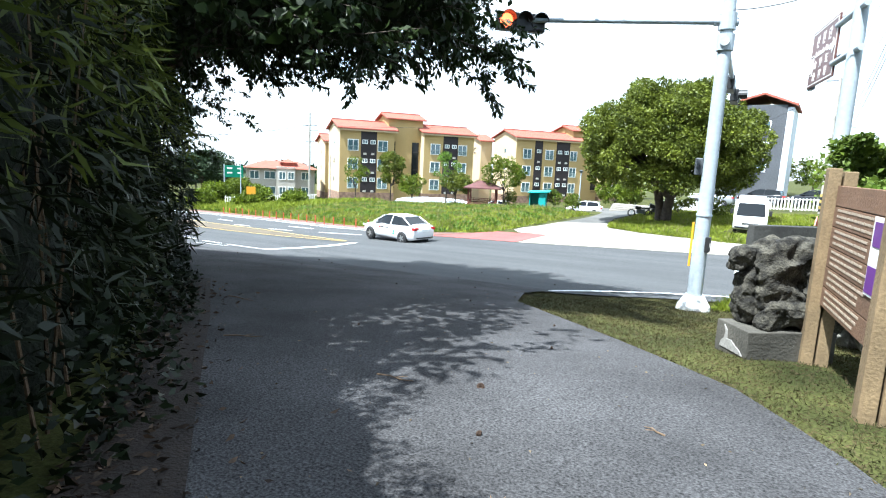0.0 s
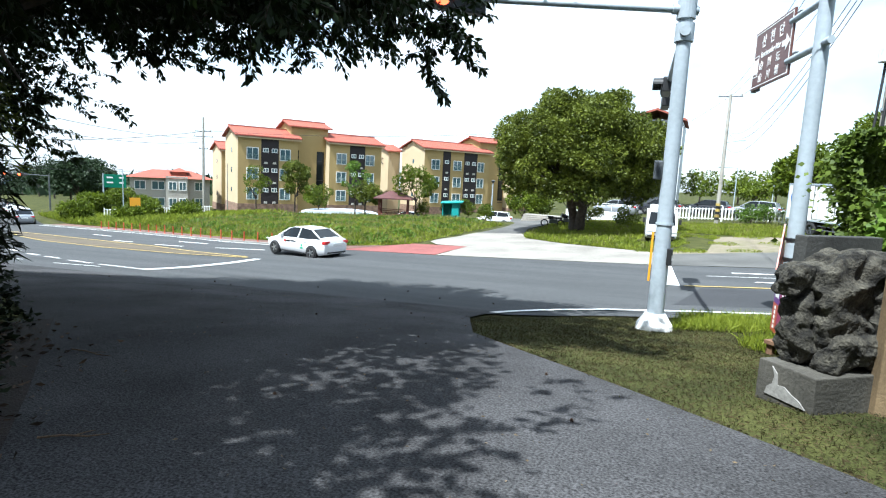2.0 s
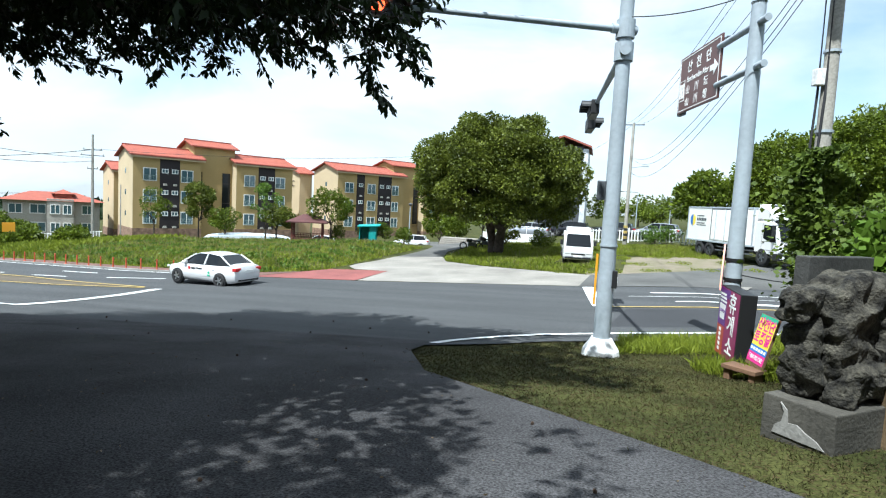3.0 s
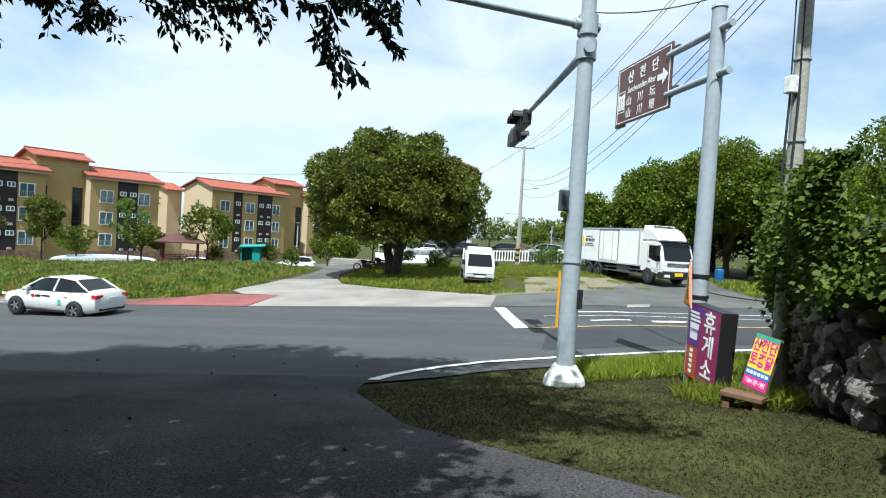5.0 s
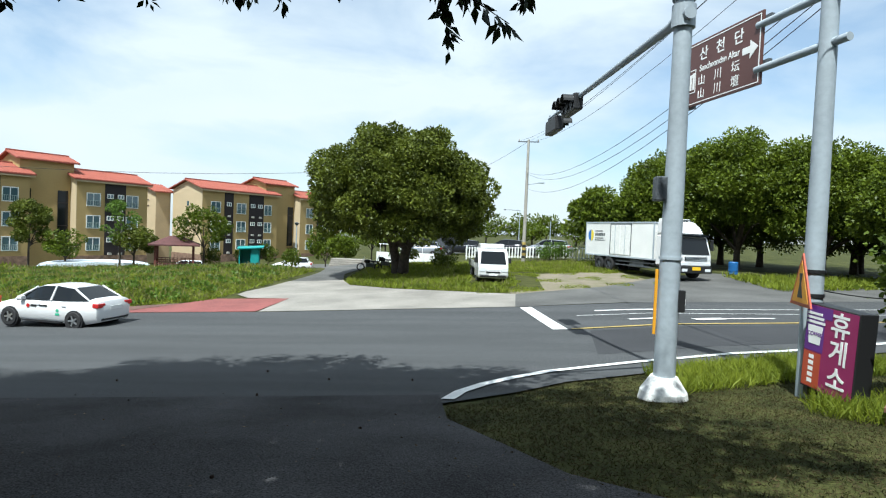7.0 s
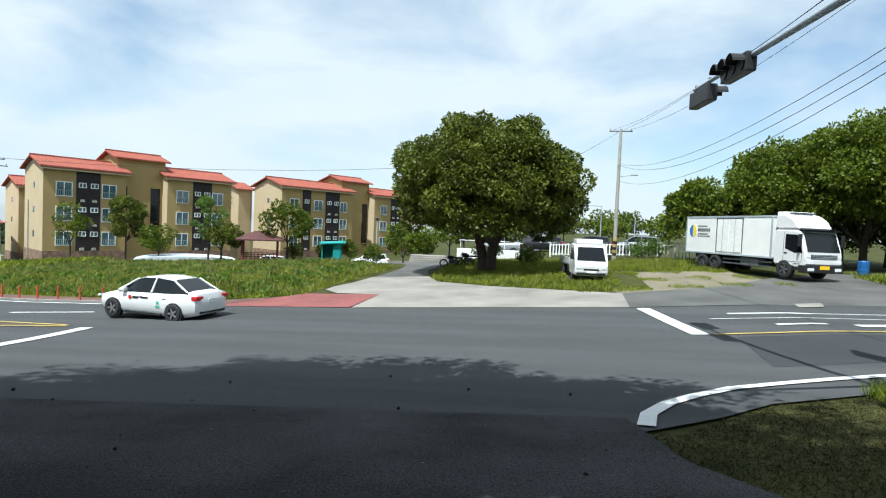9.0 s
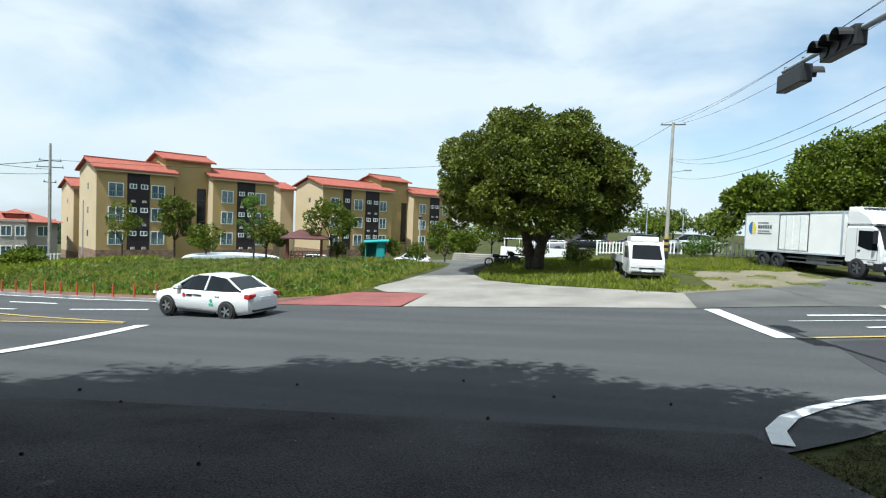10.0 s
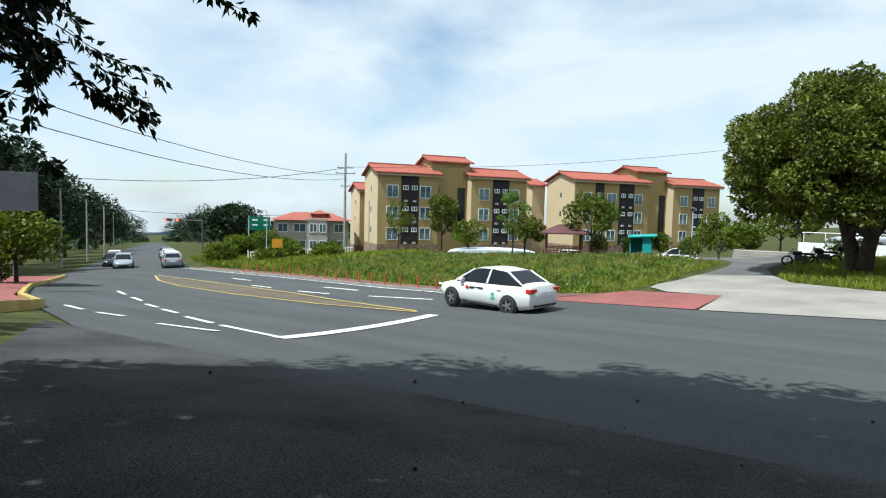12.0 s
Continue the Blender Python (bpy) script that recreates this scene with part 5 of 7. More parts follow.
def hedge_in(h, s):
    """How far back from the lane the foliage stands at height h, in waves along the bank."""
    return -0.28 * np.exp(-(h / 0.45) ** 2) + 0.2 + 0.22 * np.sin(s * 2.1) + 0.16 * np.sin(s * 5.3 + h * 2.0) - 0.10 * np.sin(h * 1.5) + 0.12 * (h > 2.6) * (h - 2.6)


hedge = thing("hedge", (0, 0, 0), "dense dark bamboo thicket along the lane edge", "hedge")
P, N2, rr = along_hedge(34000, 5)
hh = rr.uniform(0.0, 1.0, len(P)) ** 0.9 * 4.0
s_par = P[:, 0] * 0.8 - P[:, 1] * 0.6
inn = hedge_in(hh, s_par) + rr.exponential(0.16, len(P)) - 0.05
nrm = N2 * np.sign((N2 * np.array((-0.55, -0.83))).sum(1))[:, None]
xy = P + nrm * inn[:, None]
pts = np.column_stack([xy, land(xy[:, 0], xy[:, 1]) + hh])
ways = np.column_stack([-nrm * 0.7, np.full(len(P), -0.65)]) + rr.normal(size=(len(P), 3)) * 0.55
# upper leaves take the painted sunlit colour, the rest the shade-dark ones
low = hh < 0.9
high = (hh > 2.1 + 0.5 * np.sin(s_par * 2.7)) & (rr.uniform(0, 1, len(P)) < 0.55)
leaf_cloud("bamboo_leaves", pts[~low & ~high], ways[~low & ~high], 0.19, 0.026, LEAF_BAMBOO_SHADED, hedge, "long narrow drooping leaves", 0.3)
leaf_cloud("sunlit_leaves", pts[high] + np.column_stack([-nrm[high] * 0.12, np.zeros(high.sum())]), ways[high], 0.21, 0.026, LEAF_BAMBOO_SUNLIT, hedge, "yellow green bamboo leaves coloured as sunlit", 0.3)
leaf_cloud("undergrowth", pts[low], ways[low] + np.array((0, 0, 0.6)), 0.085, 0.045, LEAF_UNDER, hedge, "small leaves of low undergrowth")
# stems, and behind them blobs coloured near black for the shade inside the hedge
st = bmesh.new()
P3, N3, rr = along_hedge(170, 9)
n3 = N3 * np.sign((N3 * np.array((-0.55, -0.83))).sum(1))[:, None]
for p, n in zip(P3, n3):
    o = p + n * rr.uniform(0.35, 1.0)
    z = lz(*o)
    tip = o - n * rr.uniform(0.0, 0.35) + rr.normal(size=2) * 0.25
    rod(st, (o[0], o[1], z - 0.05), (tip[0], tip[1], z + rr.uniform(2.6, 4.4)), 0.014, 0.005, 5, False)
part("dry_stem", st, TWIG, hedge, "thin dry stems")
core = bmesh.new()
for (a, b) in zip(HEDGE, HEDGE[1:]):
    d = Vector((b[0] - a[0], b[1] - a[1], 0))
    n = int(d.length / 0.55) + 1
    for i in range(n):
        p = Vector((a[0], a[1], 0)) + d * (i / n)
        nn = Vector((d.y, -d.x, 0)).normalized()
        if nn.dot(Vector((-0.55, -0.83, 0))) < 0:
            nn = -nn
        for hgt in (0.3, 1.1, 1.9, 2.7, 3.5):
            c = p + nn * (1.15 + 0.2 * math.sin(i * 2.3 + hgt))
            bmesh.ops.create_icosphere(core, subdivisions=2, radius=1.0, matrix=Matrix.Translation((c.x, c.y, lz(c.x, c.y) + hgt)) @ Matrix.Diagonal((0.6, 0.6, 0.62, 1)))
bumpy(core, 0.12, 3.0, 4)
part("thicket", core, material("shade-dark inner foliage", (0.008, 0.012, 0.005), 0.95, 0.4, 4, 30, 0.8), hedge, "inner foliage coloured near black for shade")
tagged(sheet("litter_strip", [((5.4, -6.6), (6.2, -5.9)), ((-0.9, -1.1), (-0.45, -0.55)), ((-2.7, 0.45), (-2.4, 0.98)), ((-4.75, 1.7), (-4.5, 2.2)), ((-6.5, 2.6), (-6.2, 3.2)), ((-9.4, 4.1), (-9.2, 4.85))], LITTER, 0.02, "strip of leaf litter at the lane edge, darkened as shade", 0.4, 0.2), category="ground")

# ---- ivy wall beside the verge ----
WALL = [(-0.3, 9.55), (0.75, 13.2)]
wall = thing("stone_wall", (0, 0, 0), "dry field stone wall overgrown with ivy", "wall")
wd = Vector((WALL[1][0] - WALL[0][0], WALL[1][1] - WALL[0][1], 0)).normalized()
wn2 = Vector((wd.y, -wd.x, 0))
bm = bmesh.new()
for i in range(7):
    for j in range(4):
        c = Vector((WALL[0][0], WALL[0][1], 0)) + wd * (0.35 + i * 0.56) + wn2 * 0.55
        bmesh.ops.create_icosphere(bm, subdivisions=2, radius=1.0, matrix=Matrix.Translation((c.x, c.y, lz(c.x, c.y) + 0.25 + 0.55 * j)) @ Matrix.Diagonal((0.5, 0.5, 0.45, 1)))
for i in range(6):
    for j in range(3):
        c = Vector((WALL[0][0] + 0.45, WALL[0][1] - 0.2, 0)) + Vector((0.35, -0.85, 0)) * (0.45 * i) + Vector((0.3, 0, 0))
        bmesh.ops.create_icosphere(bm, subdivisions=2, radius=1.0, matrix=Matrix.Translation((c.x + 0.35, c.y, lz(c.x, c.y) + 0.2 + 0.55 * j)) @ Matrix.Diagonal((0.5, 0.5, 0.45, 1)))
bumpy(bm, 0.1, 3, 2)
part("wall_core", bm, BASALT, wall, "dark rubble core")
stone_meshes = []
for k in range(8):
    bm = bmesh.new()
    bmesh.ops.create_icosphere(bm, subdivisions=1, radius=0.5)
    bmesh.ops.subdivide_edges(bm, edges=bm.edges, cuts=1)
    bumpy(bm, 0.09, 2.2, 10 + k)
    me = bpy.data.meshes.new("stone")
    bm.to_mesh(me)
    bm.free()
    me.materials.append(WALL_STONE)
    stone_meshes.append(me)
rs = np.random.default_rng(3)


def lay_stone(x, y, z, s):
    ob = new("stone", stone_meshes[rs.integers(8)])
    ob.parent = wall
    ob.matrix_world = Matrix.Translation((x, y, z)) @ Euler(rs.uniform(-3, 3, 3)).to_matrix().to_4x4() @ Matrix.Diagonal((s * rs.uniform(0.8, 1.3), s * rs.uniform(0.8, 1.2), s * rs.uniform(0.6, 0.9), 1))


for i in range(120):
    t, hgt = rs.uniform(0, 3.6), rs.uniform(0.05, 2.0)
    p = Vector((WALL[0][0], WALL[0][1], 0)) + wd * t + wn2 * rs.uniform(0.02, 0.16)
    lay_stone(p.x, p.y, lz(p.x, p.y) + hgt, rs.uniform(0.2, 0.36))
for i in range(110):
    t, hgt = rs.uniform(0, 2.6), rs.uniform(0.05, 1.7)
    p = Vector((WALL[0][0] + 0.1, WALL[0][1], 0)) + Vector((0.32, -0.95, 0)) * t
    lay_stone(p.x + rs.uniform(0, 0.2), p.y, lz(p.x, p.y) + hgt, rs.uniform(0.2, 0.4))
ri = np.random.default_rng(6)
n = 26000
t = ri.uniform(-0.2, 3.8, n)
hgt = (2.95 - 0.14 * np.maximum(t - 1.6, 0)) * (1 - ri.uniform(0, 1, n) ** 1.7)
keep = hgt > 1.0 + 0.45 * np.sin(t * 2.3 + 1)
t, hgt = t[keep], hgt[keep]
n = len(t)
swell = 0.10 * np.sin(t * 3.1) + 0.10 * np.sin(hgt * 2.7 + t) + 0.12 * step(1.2, 2.4, hgt)
out = swell + ri.exponential(0.07, n) - 0.09 - 0.9 * step(2.6, 3.4, hgt) * ri.uniform(0, 1, n)
bx2 = WALL[0][0] + wd.x * t - wn2.x * out
by2 = WALL[0][1] + wd.y * t - wn2.y * out
iv = np.column_stack([bx2, by2, land(bx2, by2) + hgt])
iw = np.column_stack([-wn2.x + ri.normal(size=n) * 0.7, -wn2.y + ri.normal(size=n) * 0.7, -0.5 + ri.normal(size=n) * 0.5])
leaf_cloud("ivy", iv, iw, 0.075, 0.06, LEAF_IVY, wall, "ivy leaves hanging over the stones")
n = 16000
tt = ri.uniform(0, 3.2, n)
hgt = 2.2 * (1 - ri.uniform(0, 1, n) ** 1.6)
keep = hgt > 1.1 + 0.3 * np.sin(tt * 3)
tt, hgt = tt[keep], hgt[keep]
n = len(tt)
x2 = WALL[0][0] + 0.1 + 0.32 * tt - 0.12 - ri.exponential(0.1, n) + 1.6 * step(1.5, 2.1, hgt) * ri.uniform(0, 1, n)
y2 = WALL[0][1] - 0.95 * tt + ri.normal(size=n) * 0.1
iv = np.column_stack([x2, y2, land(x2, y2) + hgt])
leaf_cloud("ivy_corner", iv, np.column_stack([-0.9 + ri.normal(size=n) * 0.7, ri.normal(size=n) * 0.8, -0.4 + ri.normal(size=n) * 0.5]), 0.075, 0.06, LEAF_IVY, wall, "ivy leaves hanging over the stones")
# leafy bush over the monument
put_tree("vine_bush", 0.75, 8.1, "bright leafy vine bush behind the monument", 0.05, 0.6, (-0.25, 0.1, 1.45), (0.85, 1.0, 0.5), 26, 0.3, 4200, 0.12, 0.09, LEAF_YOUNG, 330, 6)
put_tree("roadside_bush", 2.6, 10.8, "tall leafy bush behind the stone wall", 0.08, 0.8, (0, 0, 1.45), (1.6, 1.9, 0.85), 46, 0.4, 9000, 0.14, 0.09, LEAF_WOOD, 331, 6)
put_tree("leaning_tree", 6.4, 18.2, "dark pine leaning over the road edge", 0.16, 2.5, (0.3, 0, 5.1), (1.9, 1.8, 1.8), 44, 0.45, 6500, 0.17, 0.06, LEAF_WOOD, 332, 9)
put_tree("woodland_tree", 14, 22, "leafy tree beyond the stone wall", 0.2, 2, (0, 0, 4.2), (3.4, 3.2, 2.6), 40, 1.0, 7000, 0.3, 0.17, LEAF_WOOD, 333, 6, group="trees beyond the wall")


# ---- vehicles ----
def loft(bm, rings):
    vs = [[bm.verts.new(p) for p in ring] for ring in rings]
    n = len(vs[0])
    for a, b in zip(vs, vs[1:]):
        for k in range(n):
            bm.faces.new((a[k], a[(k + 1) % n], b[(k + 1) % n], b[k]))
    bm.faces.new(vs[0][::-1])
    bm.faces.new(vs[-1])


def wheel(parent, x, y, r, w, side, rim=RIM):
    bm = bmesh.new()
    s = 1 if side > 0 else -1
    prof = [(r * 0.60, -w / 2), (r * 0.92, -w / 2), (r, -w / 2 + 0.03), (r, w / 2 - 0.03), (r * 0.92, w / 2), (r * 0.60, w / 2)]
    rings = []
    for k in range(24):
        a = k * math.tau / 24
        rings.append([(x + math.cos(a) * q, y + t, r + math.sin(a) * q) for q, t in prof])
    vs = [[bm.verts.new(p) for p in ring] for ring in rings]
    for i in range(24):
        a, b = vs[i], vs[(i + 1) % 24]
        for k in range(6):
            bm.faces.new((a[k], a[(k + 1) % 6], b[(k + 1) % 6], b[k]))
    wh = part("wheel", bm, RUBBER, parent, "black rubber tyre", True)
    bm = bmesh.new()
    yo = y + s * w * 0.3
    rod(bm, (x, yo - 0.02 * s, r), (x, yo, r), r * 0.6, r * 0.6, 20)
    part("rim_well", bm, BLACK, wh)
    bm = bmesh.new()
    for k in range(5):
        a = k * math.tau / 5
        m = Matrix.Translation((x, yo + 0.025 * s, r)) @ Matrix.Rotation(a, 4, "Y")
        block(bm, (0.03, -0.015, -r * 0.085), (r * 0.58, 0.015, r * 0.085), 0, m)
    rod(bm, (x, yo - 0.01 * s, r), (x, yo + 0.04 * s, r), r * 0.14, r * 0.14, 12)
    part("rim", bm, rim, wh)


def car(at, rz, paint, label, suv=False, tall=1.46, group="", taxi=False):
    """A saloon or tall estate car: lofted body, glass, roof, lamps, mirrors, plates and wheels."""
    ob = thing("car", at, label, "car", group, rz)
    k = tall / 1.46
    belt = 0.95 * (1.08 if suv else 1.0)
    st = [(-2.18, 0.60, 0.42, 0.80), (-2.08, 0.77, 0.28, 0.98), (-1.7, 0.83, 0.20, 1.04), (-1.0, 0.85, 0.18, 0.99), (0.0, 0.85, 0.18, 0.95), (0.8, 0.85, 0.18, 0.93), (1.35, 0.83, 0.20, 0.88), (1.85, 0.77, 0.24, 0.76), (2.1, 0.62, 0.30, 0.64), (2.19, 0.45, 0.36, 0.56)]
    rings = []
    for x, hw, zb, zt in st:
        zt *= belt / 0.95
        half = [(hw * 0.86, zb), (hw * 0.98, zb + 0.14), (hw, zb + (zt - zb) * 0.55), (hw * 0.97, zt - 0.07), (hw * 0.88, zt), (hw * 0.45, zt + 0.025)]
        rings.append([(x, y, z) for y, z in half] + [(x, -y, z) for y, z in half[::-1]])
    bm = bmesh.new()
    loft(bm, rings)
    body = part("body", bm, paint, ob, "", True)
    b = belt
    top = tall
    g = [(-1.78, b + 0.06, b + 0.07, 0.66), (-1.05 if not suv else -1.6, b, top - 0.06, 0.58), (-0.45, b, top, 0.60), (0.15, b, top - 0.02, 0.60), (0.42, b, top - 0.1, 0.60), (1.12, b - 0.06, b - 0.03, 0.64)]
    rings = []
    for x, z0, z1, hw in g:
        half = [(0.80, z0), (0.80 - (0.80 - hw) * 0.9, z1 - 0.04 * (z1 > z0 + 0.1)), (hw * 0.8, z1)]
        rings.append([(x, y, z) for y, z in half] + [(x, -y, z) for y, z in half[::-1]])
    bm = bmesh.new()
    loft(bm, rings)
    part("cabin_glass", bm, CAR_GLASS, ob, "dark tinted windows")
    bm = bmesh.new()
    loft(bm, [[(x, y, z + 0.012) for y, z in ((hw, z1 - 0.035), (hw * 0.8, z1), (-hw * 0.8, z1), (-hw, z1 - 0.035))] for x, z1, hw in ((-1.08 if not suv else -1.62, top - 0.06, 0.6), (-0.45, top, 0.62), (0.15, top - 0.02, 0.62), (0.42, top - 0.1, 0.62))])
    part("roof", bm, paint, ob, "", True)
    for s in (-1, 1):
        for p0, p1 in (((0.40, 0.6 * s, top - 0.09), (1.15, 0.72 * s, b - 0.02)), ((-0.38, 0.62 * s, top - 0.03), (-0.33, 0.8 * s, b)), ((-1.1 if not suv else -1.62, 0.6 * s, top - 0.08), (-1.75, 0.72 * s, b + 0.05))):
            bm = bmesh.new()
            rod(bm, p0, p1, 0.035, 0.045, 8)
            part("pillar", bm, paint, ob, "", True)
        bm = bmesh.new()
        block(bm, (0.72, 0.86 * s - 0.09, b - 0.02), (0.9, 0.86 * s + 0.09, b + 0.11), 0.03)
        part("mirror", bm, paint, ob)
        bm = bmesh.new()
        prism(bm, [(0.42 * s, 0.60), (0.72 * s, 0.66), (0.70 * s, 0.74), (0.44 * s, 0.69)], 2.02, 2.10, axis="x")
        part("headlight", bm, CLEAR_LAMP, ob)
        bm = bmesh.new()
        block(bm, (-2.16, 0.62 * s - 0.17, 0.78 * b / 0.95), (-1.93, 0.62 * s + 0.17, 0.93 * b / 0.95), 0.03)
        part("taillight", bm, RED_LAMP, ob, "red tail lamp")
        for x in (-1.28, 1.29):
            bm = bmesh.new()
            rod(bm, (x, 0.70 * s, 0.31), (x, 0.861 * s, 0.31), 0.355, 0.355, 24)
            part("wheel_arch", bm, BLACK, ob)
            wheel(ob, x, 0.80 * s, 0.31, 0.2, s, RIM)
        for x in (-0.95, 0.1):
            bm = bmesh.new()
            block(bm, (x, 0.845 * s - 0.02, b - 0.17), (x + 0.17, 0.845 * s + 0.025, b - 0.14), 0.006)
            part("door_handle", bm, paint, ob)
    bm = bmesh.new()
    block(bm, (-2.2, -0.26, 0.70), (-2.165, 0.26, 0.82))
    part("plate", bm, PLATE_WHITE, ob)
    bm = bmesh.new()
    block(bm, (-2.17, -0.6, 0.34), (-2.12, 0.6, 0.42))
    block(bm, (2.12, -0.4, 0.36), (2.2, 0.4, 0.5))
    part("bumper_trim", bm, BLACK, ob)
    bm = bmesh.new()
    block(bm, (-0.75, -0.835, 0.19), (0.8, 0.835, 0.24))
    part("sill", bm, BLACK, ob)
    if taxi:
        for s in (-1, 1):
            bm = bmesh.new()
            rod(bm, (0.55, 0.852 * s, 0.74), (0.55, 0.862 * s, 0.74), 0.07, 0.07, 14)
            part("door_emblem", bm, RED_LAMP, ob, "red round emblem")
            bm = bmesh.new()
            for x, z, w, h in ((0.22, 0.71, 0.22, 0.07), (-0.2, 0.74, 0.3, 0.05)):
                block(bm, (x, 0.85 * s - 0.006, z), (x + w, 0.85 * s + 0.012, z + h))
            part("door_print", bm, BLACK, ob)
            bm = bmesh.new()
            rod(bm, (-0.62, 0.846 * s, 0.62), (-0.62, 0.858 * s, 0.62), 0.06, 0.06, 14)
            block(bm, (-0.70, 0.846 * s - 0.004, 0.46), (-0.54, 0.846 * s + 0.012, 0.53), 0)
            part("door_picture", bm, SIGN_TEAL, ob, "small blue green door print")
    return ob


car((-20.9, 22.2, lz(-20.9, 22.2)), 176, CAR_WHITE, "white saloon taxi with dark windows on the road", taxi=True)
for x, y, rz, c in ((-75.0, 27.4, -20, CAR_BLACK), (-69.5, 26.6, -20, CAR_GREY), (-88, 31.8, -21, CAR_WHITE)):
    car((x, y, lz(x, y)), rz, c, "%s saloon car coming up the road" % {CAR_WHITE: "white", CAR_GREY: "grey", CAR_BLACK: "dark"}[c], group="cars on the far road")
for x, y, c in ((-64.5, 29.2, CAR_GREY), (-68.5, 30.9, CAR_WHITE), (-74, 33.0, CAR_WHITE), (-83, 36.4, CAR_WHITE), (-93, 40.2, CAR_BLACK)):
    car((x, y, lz(x, y)), 160, c, "%s car driving away downhill" % {CAR_WHITE: "white", CAR_GREY: "silver", CAR_BLACK: "black"}[c], group="cars on the far road")
car((-28.6, 63.8, lz(-28.6, 63.8)), 195, CAR_WHITE, "white and grey hatchback parked by the drive", True, 1.6)
car((-38.6, 59.2, lz(-38.6, 59.2)), 205, CAR_WHITE, "white car parked behind the gazebo", True, 1.55)
for x, y, rz, c, lab in ((-9.6, 63, 176, CAR_BLACK, "black car in the car park"), (-5.0, 61.5, 172, CAR_BLACK, "black tall car in the car park"), (-0.9, 58.5, 165, CAR_GREY, "silver car in the car park"), (-13.5, 60, 178, CAR_GREY, "grey car in the car park")):
    car((x, y, lz(x, y)), rz, c, lab, True, 1.55, "cars in the car park")

# small white pickup
pk = thing("pickup_truck", (-6.2, 37.7, lz(-6.2, 37.0)), "small white cab-over pickup truck parked on the grass", "truck", "", -80)
bm = bmesh.new()
prism(bm, [(2.42, 0.30), (2.5, 0.45), (2.52, 0.85), (2.40, 1.12), (1.98, 1.86), (1.85, 1.93), (1.2, 1.97), (0.78, 1.94), (0.74, 0.45), (1.05, 0.34)], -0.85, 0.85)
bmesh.ops.bevel(bm, geom=[e for e in bm.edges], offset=0.05, segments=3, affect="EDGES")
part("cab", bm, CAR_WHITE, pk, "white cab")
bm = bmesh.new()
loft(bm, [[(2.435, y, 1.10) for y in (-0.74,)] + [(2.435, 0.74, 1.10), (2.40, 0.74, 1.10), (2.40, -0.74, 1.10)], [(2.035, -0.66, 1.80), (2.035, 0.66, 1.80), (2.0, 0.66, 1.80), (2.0, -0.66, 1.80)]])
part("windscreen", bm, CAR_GLASS, pk)
bm = bmesh.new()
block(bm, (0.82, -0.7, 1.95), (1.75, 0.7, 2.22), 0.06)
part("roof_fairing", bm, CAR_WHITE, pk)
for s in (-1, 1):
    bm = bmesh.new()
    prism(bm, [(1.15, 1.12), (2.2, 1.12), (1.88, 1.72), (1.15, 1.74)], 0.85 * s - 0.006, 0.85 * s + 0.006)
    part("side_window", bm, CAR_GLASS, pk)
    bm = bmesh.new()
    block(bm, (2.44, 0.62 * s - 0.17, 0.66), (2.535, 0.62 * s + 0.17, 0.92), 0.03)
    part("headlight", bm, CLEAR_LAMP, pk)
    bm = bmesh.new()
    block(bm, (2.1, 0.98 * s - 0.08, 1.15), (2.18, 0.98 * s + 0.08, 1.45), 0.02)
    rod(bm, (2.14, 0.84 * s, 1.3), (2.14, 0.95 * s, 1.3), 0.015, 0.015, 6)
    part("mirror", bm, BLACK, pk)
    for x in (-1.55, 1.45):
        wheel(pk, x, 0.72 * s, 0.33, 0.22, s, RIM)
    bm = bmesh.new()
    block(bm, (-2.55, 0.82 * s - 0.03, 0.78), (0.62, 0.82 * s + 0.03, 1.16), 0.01)
    part("drop_side", bm, SIGN_BLUE if s > 9 else CAR_WHITE, pk)
bm = bmesh.new()
block(bm, (-2.55, -0.8, 0.70), (0.66, 0.8, 0.78))
block(bm, (0.6, -0.8, 0.78), (0.66, 0.8, 1.75))
block(bm, (-2.5, -0.35, 0.40), (1.0, 0.35, 0.70))
part("load_bed", bm, STEEL_DARK, pk)
bm = bmesh.new()
block(bm, (2.44, -0.75, 0.36), (2.54, 0.75, 0.46), 0.01)
block(bm, (2.5, -0.4, 0.60), (2.535, 0.4, 0.68), 0.01)
part("grille", bm, BLACK, pk)
bm = bmesh.new()
block(bm, (2.54, -0.26, 0.46), (2.56, 0.26, 0.58))
part("plate", bm, PLATE_WHITE, pk)

# large white box truck
tk = thing("box_truck", (3.95, 42.3, lz(3.95, 42.3) + 0.0), "large white refrigerated box truck parked on the lot", "truck", "", -64.5)
bm = bmesh.new()
block(bm, (-4.75, -1.2, 1.05), (2.55, 1.2, 3.35), 0.03)
boxb = part("cargo_box", bm, WHITE_PAINT, tk, "white insulated cargo box")
bm = bmesh.new()
for z0, z1 in ((1.0, 1.1), (3.3, 3.4)):
    block(bm, (-4.78, -1.225, z0), (2.58, 1.225, z1), 0.01)
for x in (-4.78, 2.5):
    for y in (-1.225, 1.165):
        block(bm, (x, y, 1.1), (x + 0.08, y + 0.06, 3.3))
part("box_edging", bm, STEEL, boxb, "aluminium edge trim")
